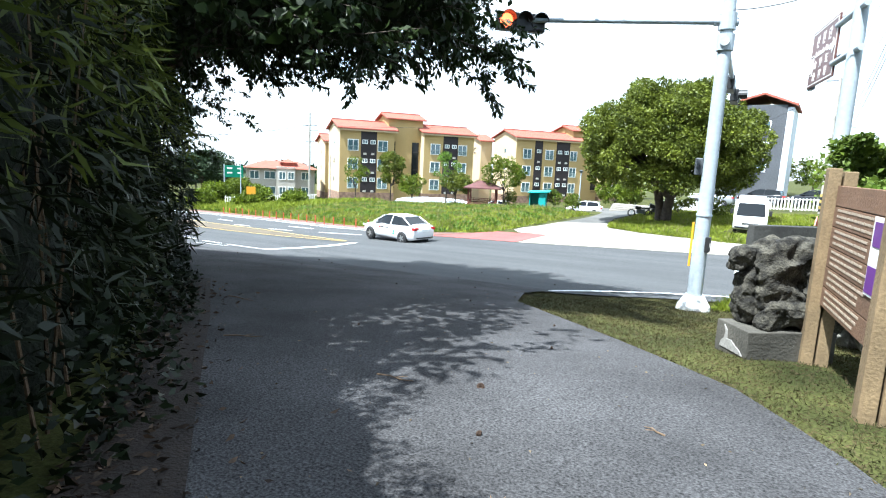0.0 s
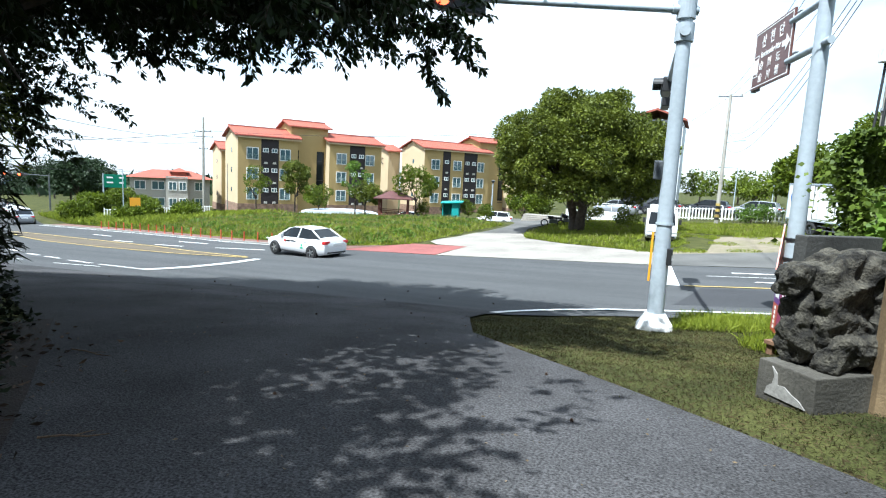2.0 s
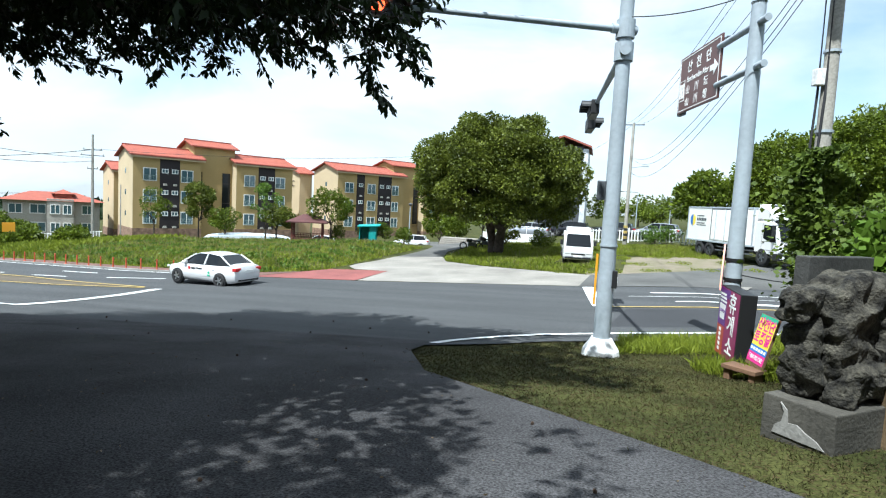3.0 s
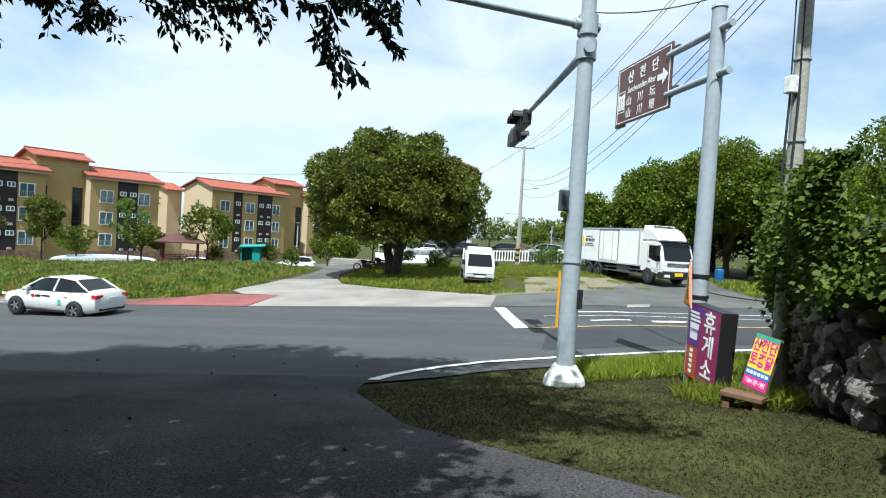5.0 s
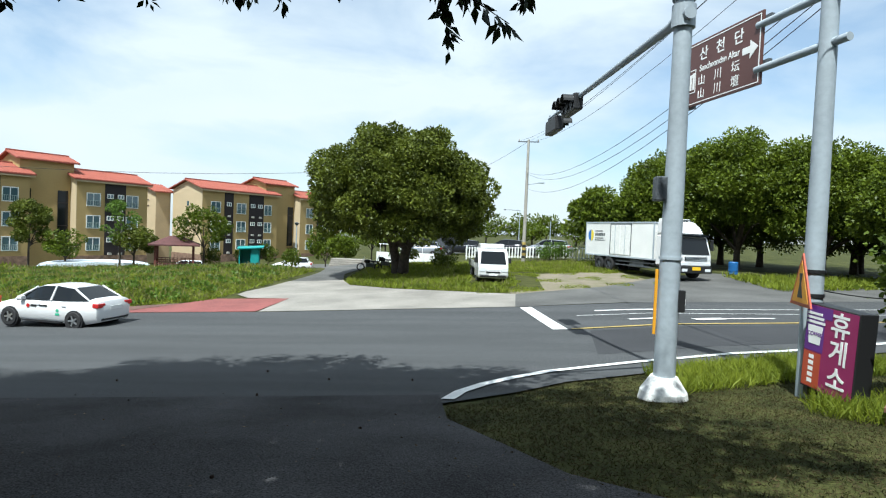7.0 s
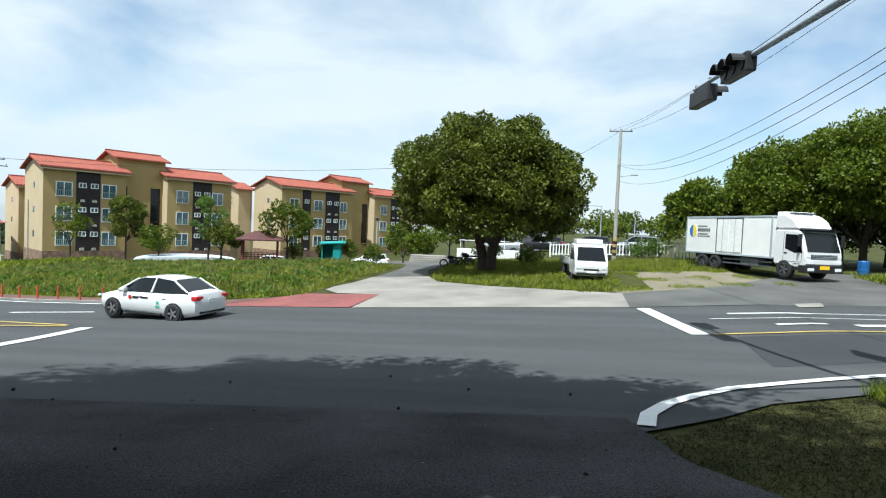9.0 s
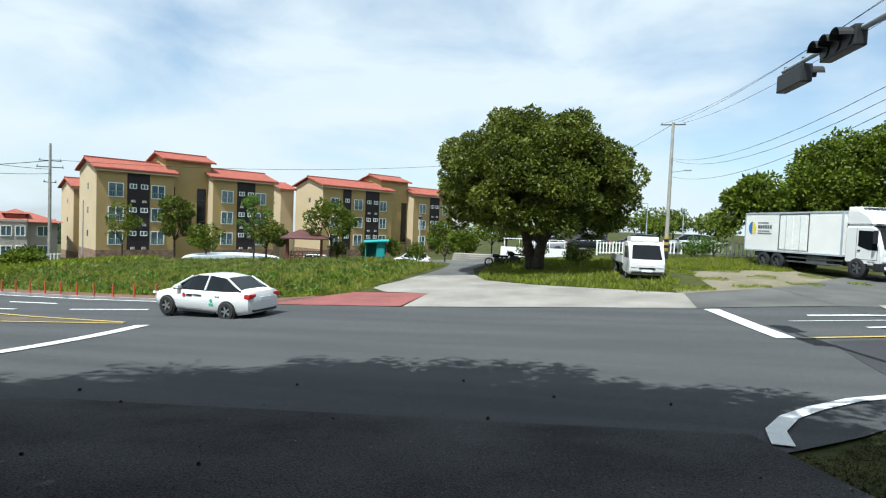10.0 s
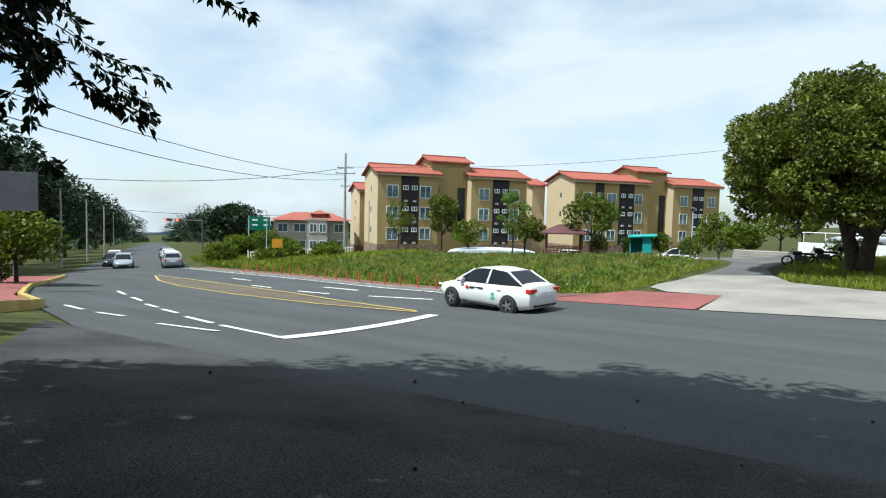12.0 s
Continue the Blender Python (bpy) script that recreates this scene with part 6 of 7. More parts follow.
for x in (-1.75, -0.7):
    bm = bmesh.new()
    block(bm, (x, -1.235, 1.2), (x + 1.0, -1.2, 3.2), 0.01)
    dr = part("side_door", bm, WHITE_PAINT, boxb)
    bm = bmesh.new()
    rod(bm, (x + 0.5, -1.25, 1.2), (x + 0.5, -1.25, 3.2), 0.018, 0.018, 8)
    part("lock_bar", bm, STEEL, dr)
bm = bmesh.new()
block(bm, (-1.85, -1.222, 1.15), (-1.78, -1.205, 3.28))
block(bm, (0.34, -1.222, 1.15), (0.41, -1.205, 3.28))
block(bm, (-1.85, -1.222, 3.2), (0.41, -1.205, 3.3))
part("door_frame", bm, STEEL_DARK, boxb)
for a0, mt in ((0, SIGN_BLUE), (1, SIGN_YELLOW)):
    bm = bmesh.new()
    pts = [(-4.1 + math.cos(a) * 0.33, 2.45 + math.sin(a) * 0.4) for a in np.linspace(math.pi / 2 + math.pi * a0, math.pi * 1.5 + math.pi * a0, 12)]
    prism(bm, pts[::-1], -1.216, -1.206)
    part("emblem", bm, mt, boxb, "blue and yellow round emblem")
bm = bmesh.new()
for i, (z, w, h) in enumerate(((2.72, 0.9, 0.08), (2.42, 1.2, 0.2), (2.22, 1.0, 0.07), (2.08, 1.2, 0.07))):
    n = 6
    for k in range(n):
        bm = bmesh.new()
        block(bm, (-3.6 + k * w / n, -1.216, z), (-3.6 + (k + 0.75) * w / n, -1.206, z + h))
        part("box_print", bm, STEEL_DARK, boxb)
bm = bmesh.new()
prism(bm, [(2.72, 0.75), (4.72, 0.62), (4.82, 1.15), (4.78, 1.5), (4.42, 2.52), (4.2, 2.62), (2.72, 2.62)], -1.18, 1.18)
bmesh.ops.bevel(bm, geom=[e for e in bm.edges], offset=0.07, segments=3, affect="EDGES")
part("cab", bm, CAR_WHITE, tk, "white truck cab")
bm = bmesh.new()
loft(bm, [[(4.80, -1.02, 1.5), (4.80, 1.02, 1.5), (4.7, 1.02, 1.5), (4.7, -1.02, 1.5)], [(4.47, -0.98, 2.46), (4.47, 0.98, 2.46), (4.37, 0.98, 2.46), (4.37, -0.98, 2.46)]])
part("windscreen", bm, CAR_GLASS, tk, "dark windscreen")
bm = bmesh.new()
prism(bm, [(2.6, 2.62), (4.3, 2.62), (4.15, 2.95), (3.75, 3.3), (3.3, 3.5), (2.6, 3.5)], -1.08, 1.08)
bmesh.ops.bevel(bm, geom=[e for e in bm.edges], offset=0.12, segments=4, affect="EDGES")
part("wind_deflector", bm, CAR_WHITE, tk, "rounded white wind deflector")
bm = bmesh.new()
block(bm, (2.56, -0.9, 2.75), (3.2, 0.9, 3.62), 0.03)
unit = part("cooling_unit", bm, WHITE_PAINT, tk)
bm = bmesh.new()
for k in range(6):
    block(bm, (3.2, -0.7 + k * 0.25, 3.5), (3.45, -0.52 + k * 0.25, 3.58))
part("grille_bar", bm, STEEL_DARK, unit)
bm = bmesh.new()
block(bm, (4.2, -1.1, 2.55), (4.62, 1.1, 2.66), 0.02)
part("sun_visor", bm, CAR_GLASS, tk)
for s in (-1, 1):
    bm = bmesh.new()
    prism(bm, [(3.5, 1.62), (4.1, 1.42), (4.62, 1.42), (4.36, 2.36), (3.5, 2.4)], 1.18 * s - 0.008, 1.18 * s + 0.008)
    part("side_window", bm, CAR_GLASS, tk)
    for xa, xb, za, zb in ((3.38, 3.4, 0.95, 2.5), (4.56, 4.58, 0.95, 1.4), (3.4, 4.56, 0.93, 0.95)):
        bm = bmesh.new()
        block(bm, (xa, 1.18 * s - 0.004, za), (xb, 1.18 * s + 0.004, zb))
        part("door_gap", bm, BLACK, tk)
    bm = bmesh.new()
    block(bm, (3.46, 1.19 * s - 0.02, 1.36), (3.64, 1.19 * s + 0.03, 1.42), 0.01)
    part("door_handle", bm, BLACK, tk)
    for xa, za in ((3.9, 0.5), (4.0, 0.78)):
        bm = bmesh.new()
        block(bm, (4.05, 1.12 * s - 0.06, za), (4.5, 1.12 * s + 0.075, za + 0.1), 0.01)
        part("cab_step", bm, BLACK, tk)
    bm = bmesh.new()
    block(bm, (4.87, 0.86 * s - 0.2, 0.5), (4.9, 0.86 * s + 0.2, 0.66), 0.01)
    part("fog_lamp", bm, CLEAR_LAMP, tk)
    bm = bmesh.new()
    block(bm, (4.55, 1.36 * s - 0.1, 1.75), (4.65, 1.36 * s + 0.1, 2.4), 0.03)
    rod(bm, (4.55, 1.15 * s, 2.4), (4.6, 1.36 * s, 2.38), 0.02, 0.02, 6)
    part("mirror", bm, BLACK, tk)
    bm = bmesh.new()
    block(bm, (4.74, 0.86 * s - 0.24, 0.86), (4.85, 0.86 * s + 0.24, 1.03), 0.02)
    part("headlight", bm, CLEAR_LAMP, tk)
    bm = bmesh.new()
    prism(bm, [(3.0, 0.45), (4.0, 0.45), (4.05, 1.15), (3.85, 1.3), (3.1, 1.3), (2.9, 1.1)], 1.14 * s - 0.03, 1.14 * s + 0.045)
    part("wheel_arch", bm, BLACK, tk)
    wheel(tk, 3.48, 1.05 * s, 0.5, 0.3, s, STEEL_DARK)
    for x in (-1.9, -3.05):
        wheel(tk, x, 0.98 * s, 0.5, 0.46, s, STEEL_DARK)
    bm = bmesh.new()
    block(bm, (0.2, 0.85 * s - 0.25, 0.45), (1.6, 0.85 * s + 0.25, 0.95), 0.05)
    part("fuel_tank", bm, STEEL_DARK, tk)
    bm = bmesh.new()
    for z in (0.5, 0.75):
        block(bm, (-1.2, 1.12 * s - 0.02, z), (2.6, 1.12 * s + 0.02, z + 0.08))
    part("side_guard", bm, STEEL_DARK, tk)
bm = bmesh.new()
block(bm, (-4.7, -0.45, 0.7), (4.4, 0.45, 1.0))
part("chassis", bm, BLACK, tk)
bm = bmesh.new()
block(bm, (4.4, -1.2, 0.40), (4.88, 1.2, 0.80), 0.05)
part("bumper", bm, BLACK, tk, "black front bumper")
bm = bmesh.new()
block(bm, (4.77, -0.82, 1.14), (4.845, 0.82, 1.36), 0.02)
grl = part("grille", bm, BLACK, tk)
for z in (1.18, 1.25, 1.32):
    bm = bmesh.new()
    block(bm, (4.845, -0.8, z - 0.012), (4.86, 0.8, z + 0.012))
    part("grille_bar", bm, STEEL, grl)
bm = bmesh.new()
block(bm, (4.70, -1.0, 0.84), (4.84, 1.0, 1.08), 0.03)
part("front_panel", bm, CAR_WHITE, tk)
bm = bmesh.new()
block(bm, (4.88, -0.3, 0.58), (4.9, 0.3, 0.78))
part("plate", bm, PLATE_YELLOW, tk, "yellow number plate")

# ---- estate corner: gazebo, booth, fences, steps ----
gz0 = gnd(-30.9, 45)
gaz = thing("gazebo", (-30.9, 45, gz0 - 0.1), "open gazebo with a dull red hipped roof", "gazebo", "", 30)
gaz.matrix_world = pose(-30.9, 45, gz0 - 0.1, 0, 0, 30) @ Matrix.Scale(0.82, 4)
for x in (-1.6, 1.6):
    for y in (-1.4, 1.4):
        bm = bmesh.new()
        block(bm, (x - 0.1, y - 0.1, -0.2), (x + 0.1, y + 0.1, 2.3), 0.01)
        part("post", bm, GAZEBO_WOOD, gaz)
for (xa, ya), (xb, yb) in (((-1.6, -1.4), (1.6, -1.4)), ((-1.6, 1.4), (1.6, 1.4)), ((-1.6, -1.4), (-1.6, 1.4))):
    bm = bmesh.new()
    for z in (0.55, 0.95):
        rod(bm, (xa, ya, z), (xb, yb, z), 0.035, 0.035, 6)
    for k in range(1, 9):
        p = (xa + (xb - xa) * k / 9, ya + (yb - ya) * k / 9)
        rod(bm, (*p, 0.4), (*p, 0.95), 0.022, 0.022, 5)
    part("railing", bm, GAZEBO_WOOD, gaz)
bm = bmesh.new()
v = [bm.verts.new(p) for p in ((-2.2, -2.0, 2.25), (2.2, -2.0, 2.25), (2.2, 2.0, 2.25), (-2.2, 2.0, 2.25), (-0.5, 0, 3.15), (0.5, 0, 3.15), (-2.2, -2.0, 2.37), (2.2, -2.0, 2.37), (2.2, 2.0, 2.37), (-2.2, 2.0, 2.37))]
for q in ((6, 7, 5, 4), (7, 8, 5), (8, 9, 4, 5), (9, 6, 4), (0, 1, 2, 3), (0, 1, 7, 6), (1, 2, 8, 7), (2, 3, 9, 8), (3, 0, 6, 9)):
    bm.faces.new([v[i] for i in q])
part("roof", bm, GAZEBO_RED, gaz, "dull red hipped roof")
bm = bmesh.new()
block(bm, (-1.6, -1.4, 0.3), (1.6, 1.4, 0.42), 0.01)
part("deck", bm, GAZEBO_WOOD, gaz)

tb = thing("booth", (-24.9, 45.3, gnd(-24.9, 45.3)), "small teal painted open booth", "booth", "", 22)
bm = bmesh.new()
for lo, hi in (((-0.75, 0.55, 0), (0.75, 0.65, 1.45)), ((-0.75, -0.6, 0), (-0.67, 0.65, 1.42)), ((0.1, -0.6, 0), (0.75, -0.52, 1.4)), ((0.67, -0.6, 0), (0.75, 0.65, 1.45))):
    bm = bmesh.new()
    block(bm, lo, hi, 0.005)
    part("wall", bm, TEAL, tb, "teal board wall")
bm = bmesh.new()
block(bm, (-0.9, -0.8, 0), (1.05, 0.85, 0.09), 0.01, pose(0, 0, 1.46, 3, -4, 0))
part("roof", bm, TEAL, tb, "sloping teal roof")

pool = thing("canopy_shelter", (-40.2, 48.4, gnd(-40.2, 48.4) - 0.15), "low pale blue sheet shelter before the flats", "shelter", "", 38)
bm = bmesh.new()
pts = [(math.cos(a) * 4.2, math.sin(a) * 0.45 + 0.5) for a in np.linspace(0, math.pi, 13)]
prism(bm, [(4.2, -0.4)] + pts[:] + [(-4.2, -0.4)], -2.0, 2.0)
part("cover", bm, POOL_WHITE, pool, "pale blue sheet cover")


def fence(name, pts, label, h=1.15, gap=0.28, mat=WHITE_PAINT):
    for a, b in zip(pts, pts[1:]):
        L = math.dist(a, b)
        n = max(1, int(L / 2.2))
        for i in range(n):
            p = (a[0] + (b[0] - a[0]) * i / n, a[1] + (b[1] - a[1]) * i / n)
            q = (a[0] + (b[0] - a[0]) * (i + 1) / n, a[1] + (b[1] - a[1]) * (i + 1) / n)
            z0, z1 = gnd(*p), gnd(*q)
            ob = thing(name, (p[0], p[1], z0), label, "fence", "white fence panels", math.degrees(math.atan2(q[1] - p[1], q[0] - p[0])))
            l = math.dist(p, q)
            dz = z1 - z0
            bm = bmesh.new()
            block(bm, (-0.06, -0.06, -0.1), (0.06, 0.06, h + 0.1), 0.01)
            part("post", bm, mat, ob)
            for z in (0.22, h - 0.12):
                bm = bmesh.new()
                rod(bm, (0, 0, z), (l, 0, z + dz), 0.03, 0.03, 6)
                part("rail", bm, mat, ob)
            m = int(l / gap)
            for j in range(1, m + 1):
                x = l * j / (m + 1)
                bm = bmesh.new()
                block(bm, (x - 0.05, -0.015, 0.12 + dz * x / l), (x + 0.05, 0.015, h - 0.02 + dz * x / l))
                part("picket", bm, mat, ob)


fence("fence_panel", [(-8.6, 55), (-0.8, 53.2), (3.2, 51.2), (6.5, 49.5)], "white picket fence panel on grass")
fence("fence_panel", [(-64.5, 37.2), (-62.5, 39.5), (-57.2, 45.6)], "white picket fence panel before the flats")
fence("fence_panel", [(-50, 8.5), (-46, 7.4)], "white picket fence panel on the corner")
rw = thing("retaining_wall", (-16.2, 52.2, gnd(-16, 52) - 0.3), "white painted low wall with a pipe rail", "wall", "", 8)
bm = bmesh.new()
block(bm, (-0.2, -0.12, 0), (5.2, 0.12, 1.25), 0.015)
part("wall_body", bm, WHITE_PAINT, rw)
bm = bmesh.new()
rod(bm, (0, 0, 1.95), (5.1, 0, 1.95), 0.03, 0.03, 6)
for k in range(5):
    rod(bm, (0.1 + k * 1.25, 0, 1.3), (0.1 + k * 1.25, 0, 1.95), 0.025, 0.025, 6)
part("rail", bm, WHITE_PAINT, rw)
stp = thing("entrance_steps", (-18.6, 50.6, gnd(-18.6, 50.6) - 0.35), "grey concrete entrance steps", "steps", "", 10)
for i in range(5):
    bm = bmesh.new()
    block(bm, (-1.6, 0.34 * i, 0), (1.9, 0.34 * (i + 1) + (1.2 if i == 4 else 0), 0.16 * (i + 1)), 0.012)
    part("step", bm, CONCRETE, stp)


def motorbike(x, y, rz):
    ob = thing("motorbike", (x, y, gnd(x, y)), "dark motorbike parked by the tree", "motorbike", "motorbikes by the tree", rz)
    for wx in (-0.62, 0.66):
        bm = bmesh.new()
        for k in range(18):
            a, b = k * math.tau / 18, (k + 1) * math.tau / 18
            rod(bm, (wx + math.cos(a) * 0.26, 0, 0.3 + math.sin(a) * 0.26), (wx + math.cos(b) * 0.26, 0, 0.3 + math.sin(b) * 0.26), 0.05, 0.05, 6)
        part("wheel", bm, RUBBER, ob)
    bm = bmesh.new()
    block(bm, (-0.35, -0.13, 0.3), (0.3, 0.13, 0.62), 0.05)
    part("engine", bm, STEEL_DARK, ob)
    bm = bmesh.new()
    block(bm, (-0.05, -0.14, 0.62), (0.42, 0.14, 0.86), 0.07)
    part("tank", bm, CAR_BLACK, ob)
    bm = bmesh.new()
    block(bm, (-0.72, -0.13, 0.66), (-0.05, 0.13, 0.78), 0.04)
    part("seat", bm, BLACK, ob)
    bm = bmesh.new()
    rod(bm, (0.66, 0, 0.3), (0.42, 0, 1.0), 0.03, 0.03, 8)
    rod(bm, (0.4, -0.36, 1.02), (0.4, 0.36, 1.02), 0.018, 0.018, 8)
    part("fork", bm, STEEL, ob)
    bm = bmesh.new()
    block(bm, (-1.0, -0.2, 0.8), (-0.66, 0.2, 1.08), 0.04)
    part("top_box", bm, BLACK, ob)


motorbike(-15.0, 44.0, 200)
motorbike(-14.0, 44.5, 190)


# ---- utility poles, lamps, wires ----
def utility_pole(x, y, h, label, arms=((0.6, 0), (1.2, 0)), turn=0, band=False, r=0.16):
    ob = thing("utility_pole", (x, y, gnd(x, y)), label, "utility pole", "", turn)
    bm = bmesh.new()
    rod(bm, (0, 0, -0.3), (0, 0, h), r, r * 0.62, 16)
    part("pole", bm, POLE_CONCRETE, ob, "", True)
    for z, w in arms:
        bm = bmesh.new()
        block(bm, (-w, -0.04, h - z - 0.04), (w, 0.04, h - z + 0.04), 0.005)
        part("cross_arm", bm, STEEL_DARK, ob)
        for k in (-0.9, 0, 0.9):
            bm = bmesh.new()
            rod(bm, (w * k, 0, h - z + 0.04), (w * k, 0, h - z + 0.2), 0.05, 0.035, 8)
            part("insulator", bm, POLE_CONCRETE, ob)
    if band:
        for k in range(6):
            bm = bmesh.new()
            rod(bm, (0, 0, 0.4 + 0.22 * k), (0, 0, 0.6 + 0.22 * k), r * 1.05, r * 1.04, 16)
            part("warning_band", bm, YELLOW_LINE if k % 2 else BLACK, ob)
    return ob


p1 = utility_pole(-3.6, 49.6, 10.0, "tall concrete utility pole with a street lamp", ((0.15, 0.85),), 0, True)
bm = bmesh.new()
rod(bm, (0.1, 0, 6.4), (1.0, -0.1, 6.55), 0.03, 0.03, 8)
block(bm, (0.9, -0.22, 6.5), (1.4, 0.02, 6.6), 0.02)
part("street_lamp", bm, STEEL, p1)
p2 = utility_pole(0.2, 11.78, 8.6, "concrete utility pole with cables and a meter box", ((0.7, 0.5),), 20, False, 0.13)
bm = bmesh.new()
block(bm, (-0.24, -0.08, 4.5), (-0.1, 0.06, 4.75), 0.015)
part("meter_box", bm, WHITE_PAINT, p2, "pale grey meter box")
for k in range(4):
    bm = bmesh.new()
    rod(bm, (0, 0, 2.6 + 1.2 * k), (0, 0, 2.64 + 1.2 * k), 0.136 - 0.008 * k, 0.136 - 0.008 * k, 14)
    part("band", bm, STEEL, p2)
for dx, dy in ((-0.17, 0.02), (-0.13, -0.1)):
    bm = bmesh.new()
    tube(bm, [(dx, dy, 1.6), (dx - 0.03, dy, 3.0), (dx + 0.02, dy, 4.4), (dx, dy, 6.4)], [0.018] * 4, 6)
    part("riser_cable", bm, CABLE, p2)
bm = bmesh.new()
rod(bm, (0, 0, 7.05), (-0.5, -0.7, 7.25), 0.03, 0.03, 8)
block(bm, (-0.75, -1.0, 7.2), (-0.4, -0.62, 7.32), 0.03)
part("street_lamp", bm, STEEL_DARK, p2)
wp = utility_pole(-57.9, 45.0, 11.4, "tall utility pole with several cross-arms", ((1.6, 0.9), (2.2, 1.1), (3.6, 0.5)), 40, False, 0.17)
utility_pole(-54.8, 45.8, 6.0, "thin grey pole by the fence", (), 0, False, 0.07)
for x, y, h in ((-66, 17.2, 8.5), (-80, 24, 8.5), (-96, 31, 8.5), (-115, 39, 8.5), (-140, 48.5, 8.5)):
    utility_pole(x, y, h, "roadside utility pole by the pines", ((0.3, 0.8),), 70, False, 0.13)


def lamp_post(x, y, h, arm, label):
    ob = thing("street_lamp", (x, y, gnd(x, y)), label, "street lamp")
    bm = bmesh.new()
    rod(bm, (0, 0, -0.2), (0, 0, h), 0.07, 0.045, 10)
    part("pole", bm, STEEL, ob, "", True)
    bm = bmesh.new()
    if arm:
        rod(bm, (0, 0, h), (arm, 0, h + 0.05), 0.03, 0.025, 8)
        block(bm, (min(arm, arm * 1.15), -0.1, h - 0.02), (max(arm, arm * 1.15), 0.1, h + 0.1), 0.02)
    else:
        rod(bm, (0, 0, h), (0, 0, h + 0.18), 0.1, 0.2, 12)
        rod(bm, (0, 0, h + 0.18), (0, 0, h + 0.26), 0.2, 0.05, 12)
    part("lamp_head", bm, STEEL_DARK, ob)


lamp_post(-22.6, 49.0, 3.6, 0, "slim garden lamp beside the drive")
lamp_post(0.9, 79, 3.6, 0, "dark garden lamp in the car park")
lamp_post(-3.2, 80, 5.0, -1.9, "grey lamp post with an outreach arm")
lamp_post(-68, 41.5, 5.6, -1.6, "tall roadside lamp with an outreach arm")


def wire(a, b, sag, r=0.014):
    cu = bpy.data.curves.new("wire", "CURVE")
    cu.dimensions, cu.bevel_depth, cu.bevel_resolution = "3D", r, 1
    sp = cu.splines.new("POLY")
    sp.points.add(14)
    a, b = Vector(a), Vector(b)
    for i in range(15):
        t = i / 14
        p = a.lerp(b, t)
        sp.points[i].co = (p.x, p.y, p.z - sag * 4 * t * (1 - t), 1)
    cu.materials.append(CABLE)
    tagged(new("wire", cu), "black overhead cable sagging between poles", "cable", "overhead cables")


t1, t2 = Vector((-3.6, 49.6, gnd(-3.6, 49.6))), Vector((0.2, 11.78, gnd(0.2, 11.78)))
for dz, dx, e, sag in ((9.95, -0.6, 7.9, 0.8), (9.95, 0.6, 8.1, 0.9), (9.9, 0.0, 8.3, 0.7)):
    wire(t1 + Vector((dx, 0, dz)), t2 + Vector((dx * 0.6, 0, e)), sag, 0.008)
for dz, e, sag in ((7.4, 6.9, 1.5), (7.3, 6.75, 1.75), (6.1, 6.6, 1.6)):
    wire(t1 + Vector((0, 0, dz)), t2 + Vector((0, 0, e)), sag, 0.009)
wire(t2 + Vector((0, 0, 5.9)), (9, 12.5, 7.5), 0.6, 0.014)
wire(t2 + Vector((0, 0, 8.2)), (26, -6, 9), 0.8, 0.012)
wire(t1 + Vector((0, 0, 9.9)), (-15, 75, 7), 0.7, 0.012)
wire((-2.78, 12.3, 4.9), t2 + Vector((0, 0, 6.5)), 0.25, 0.01)
wire((-0.66, 12.75, 0.45), (3.5, 14.5, 0.55), 0.2, 0.01)
wpt = Vector((-57.9, 45.0, gnd(-57.9, 45)))
wire(wpt + Vector((0, 0, 9.8)), (-66, 17.2, lz(-66, 17.2) + 8.3), 1.0, 0.03)
wire(wpt + Vector((0, 0, 9.0)), (-38, 10, 5.4), 0.9, 0.022)
wire(wpt + Vector((0, 0, 8.6)), (-38, 9, 4.6), 1.2, 0.022)
wire(wpt + Vector((0, 0, 9.9)), (-20, 75, 9), 1.0, 0.02)
wire((-115, 39, lz(-115, 39) + 8.2), (-105, 70, -0.5), 0.6, 0.04)

# big sign seen from behind over the corner pavement
gs = thing("road_sign", (-40.6, 10.1, lz(-40.6, 9.6) - 0.8), "large grey metal road sign seen from behind", "road sign", "", 84)
bm = bmesh.new()
block(bm, (-1.6, -0.03, 4.0), (3.1, 0.03, 5.75), 0.01)
part("sign_panel", bm, BARRIER_GREY, gs)
for z in (4.3, 5.25):
    bm = bmesh.new()
    block(bm, (-1.6, 0.031, z), (3.1, 0.12, z + 0.12))
    part("rib", bm, STEEL, gs)
bm = bmesh.new()
rod(bm, (-1.9, 0.2, 0.6), (-1.9, 0.2, 6.0), 0.14, 0.12, 14)
part("pole", bm, STEEL, gs)
for z in (4.36, 5.31):
    bm = bmesh.new()
    rod(bm, (-1.9, 0.2, z), (2.8, 0.2, z), 0.05, 0.05, 8)
    part("bracket", bm, STEEL, gs)

gg = thing("green_sign", (-74.2, 44.2, gnd(-74.2, 44.2)), "green direction sign with white print beside the road", "road sign", "", 59)
bm = bmesh.new()
block(bm, (-1.2, -0.04, 3.4), (1.3, 0.04, 5.1), 0.01)
grn = part("sign_panel", bm, SIGN_GREEN, gg)
bm = bmesh.new()
for x, z, w in ((-0.9, 4.6, 0.7), (-0.9, 3.95, 0.7), (0.5, 4.6, 0.5), (0.5, 3.95, 0.5)):
    block(bm, (x, -0.055, z), (x + w, -0.045, z + 0.2))
part("print", bm, SIGN_WHITE, grn)
bm = bmesh.new()
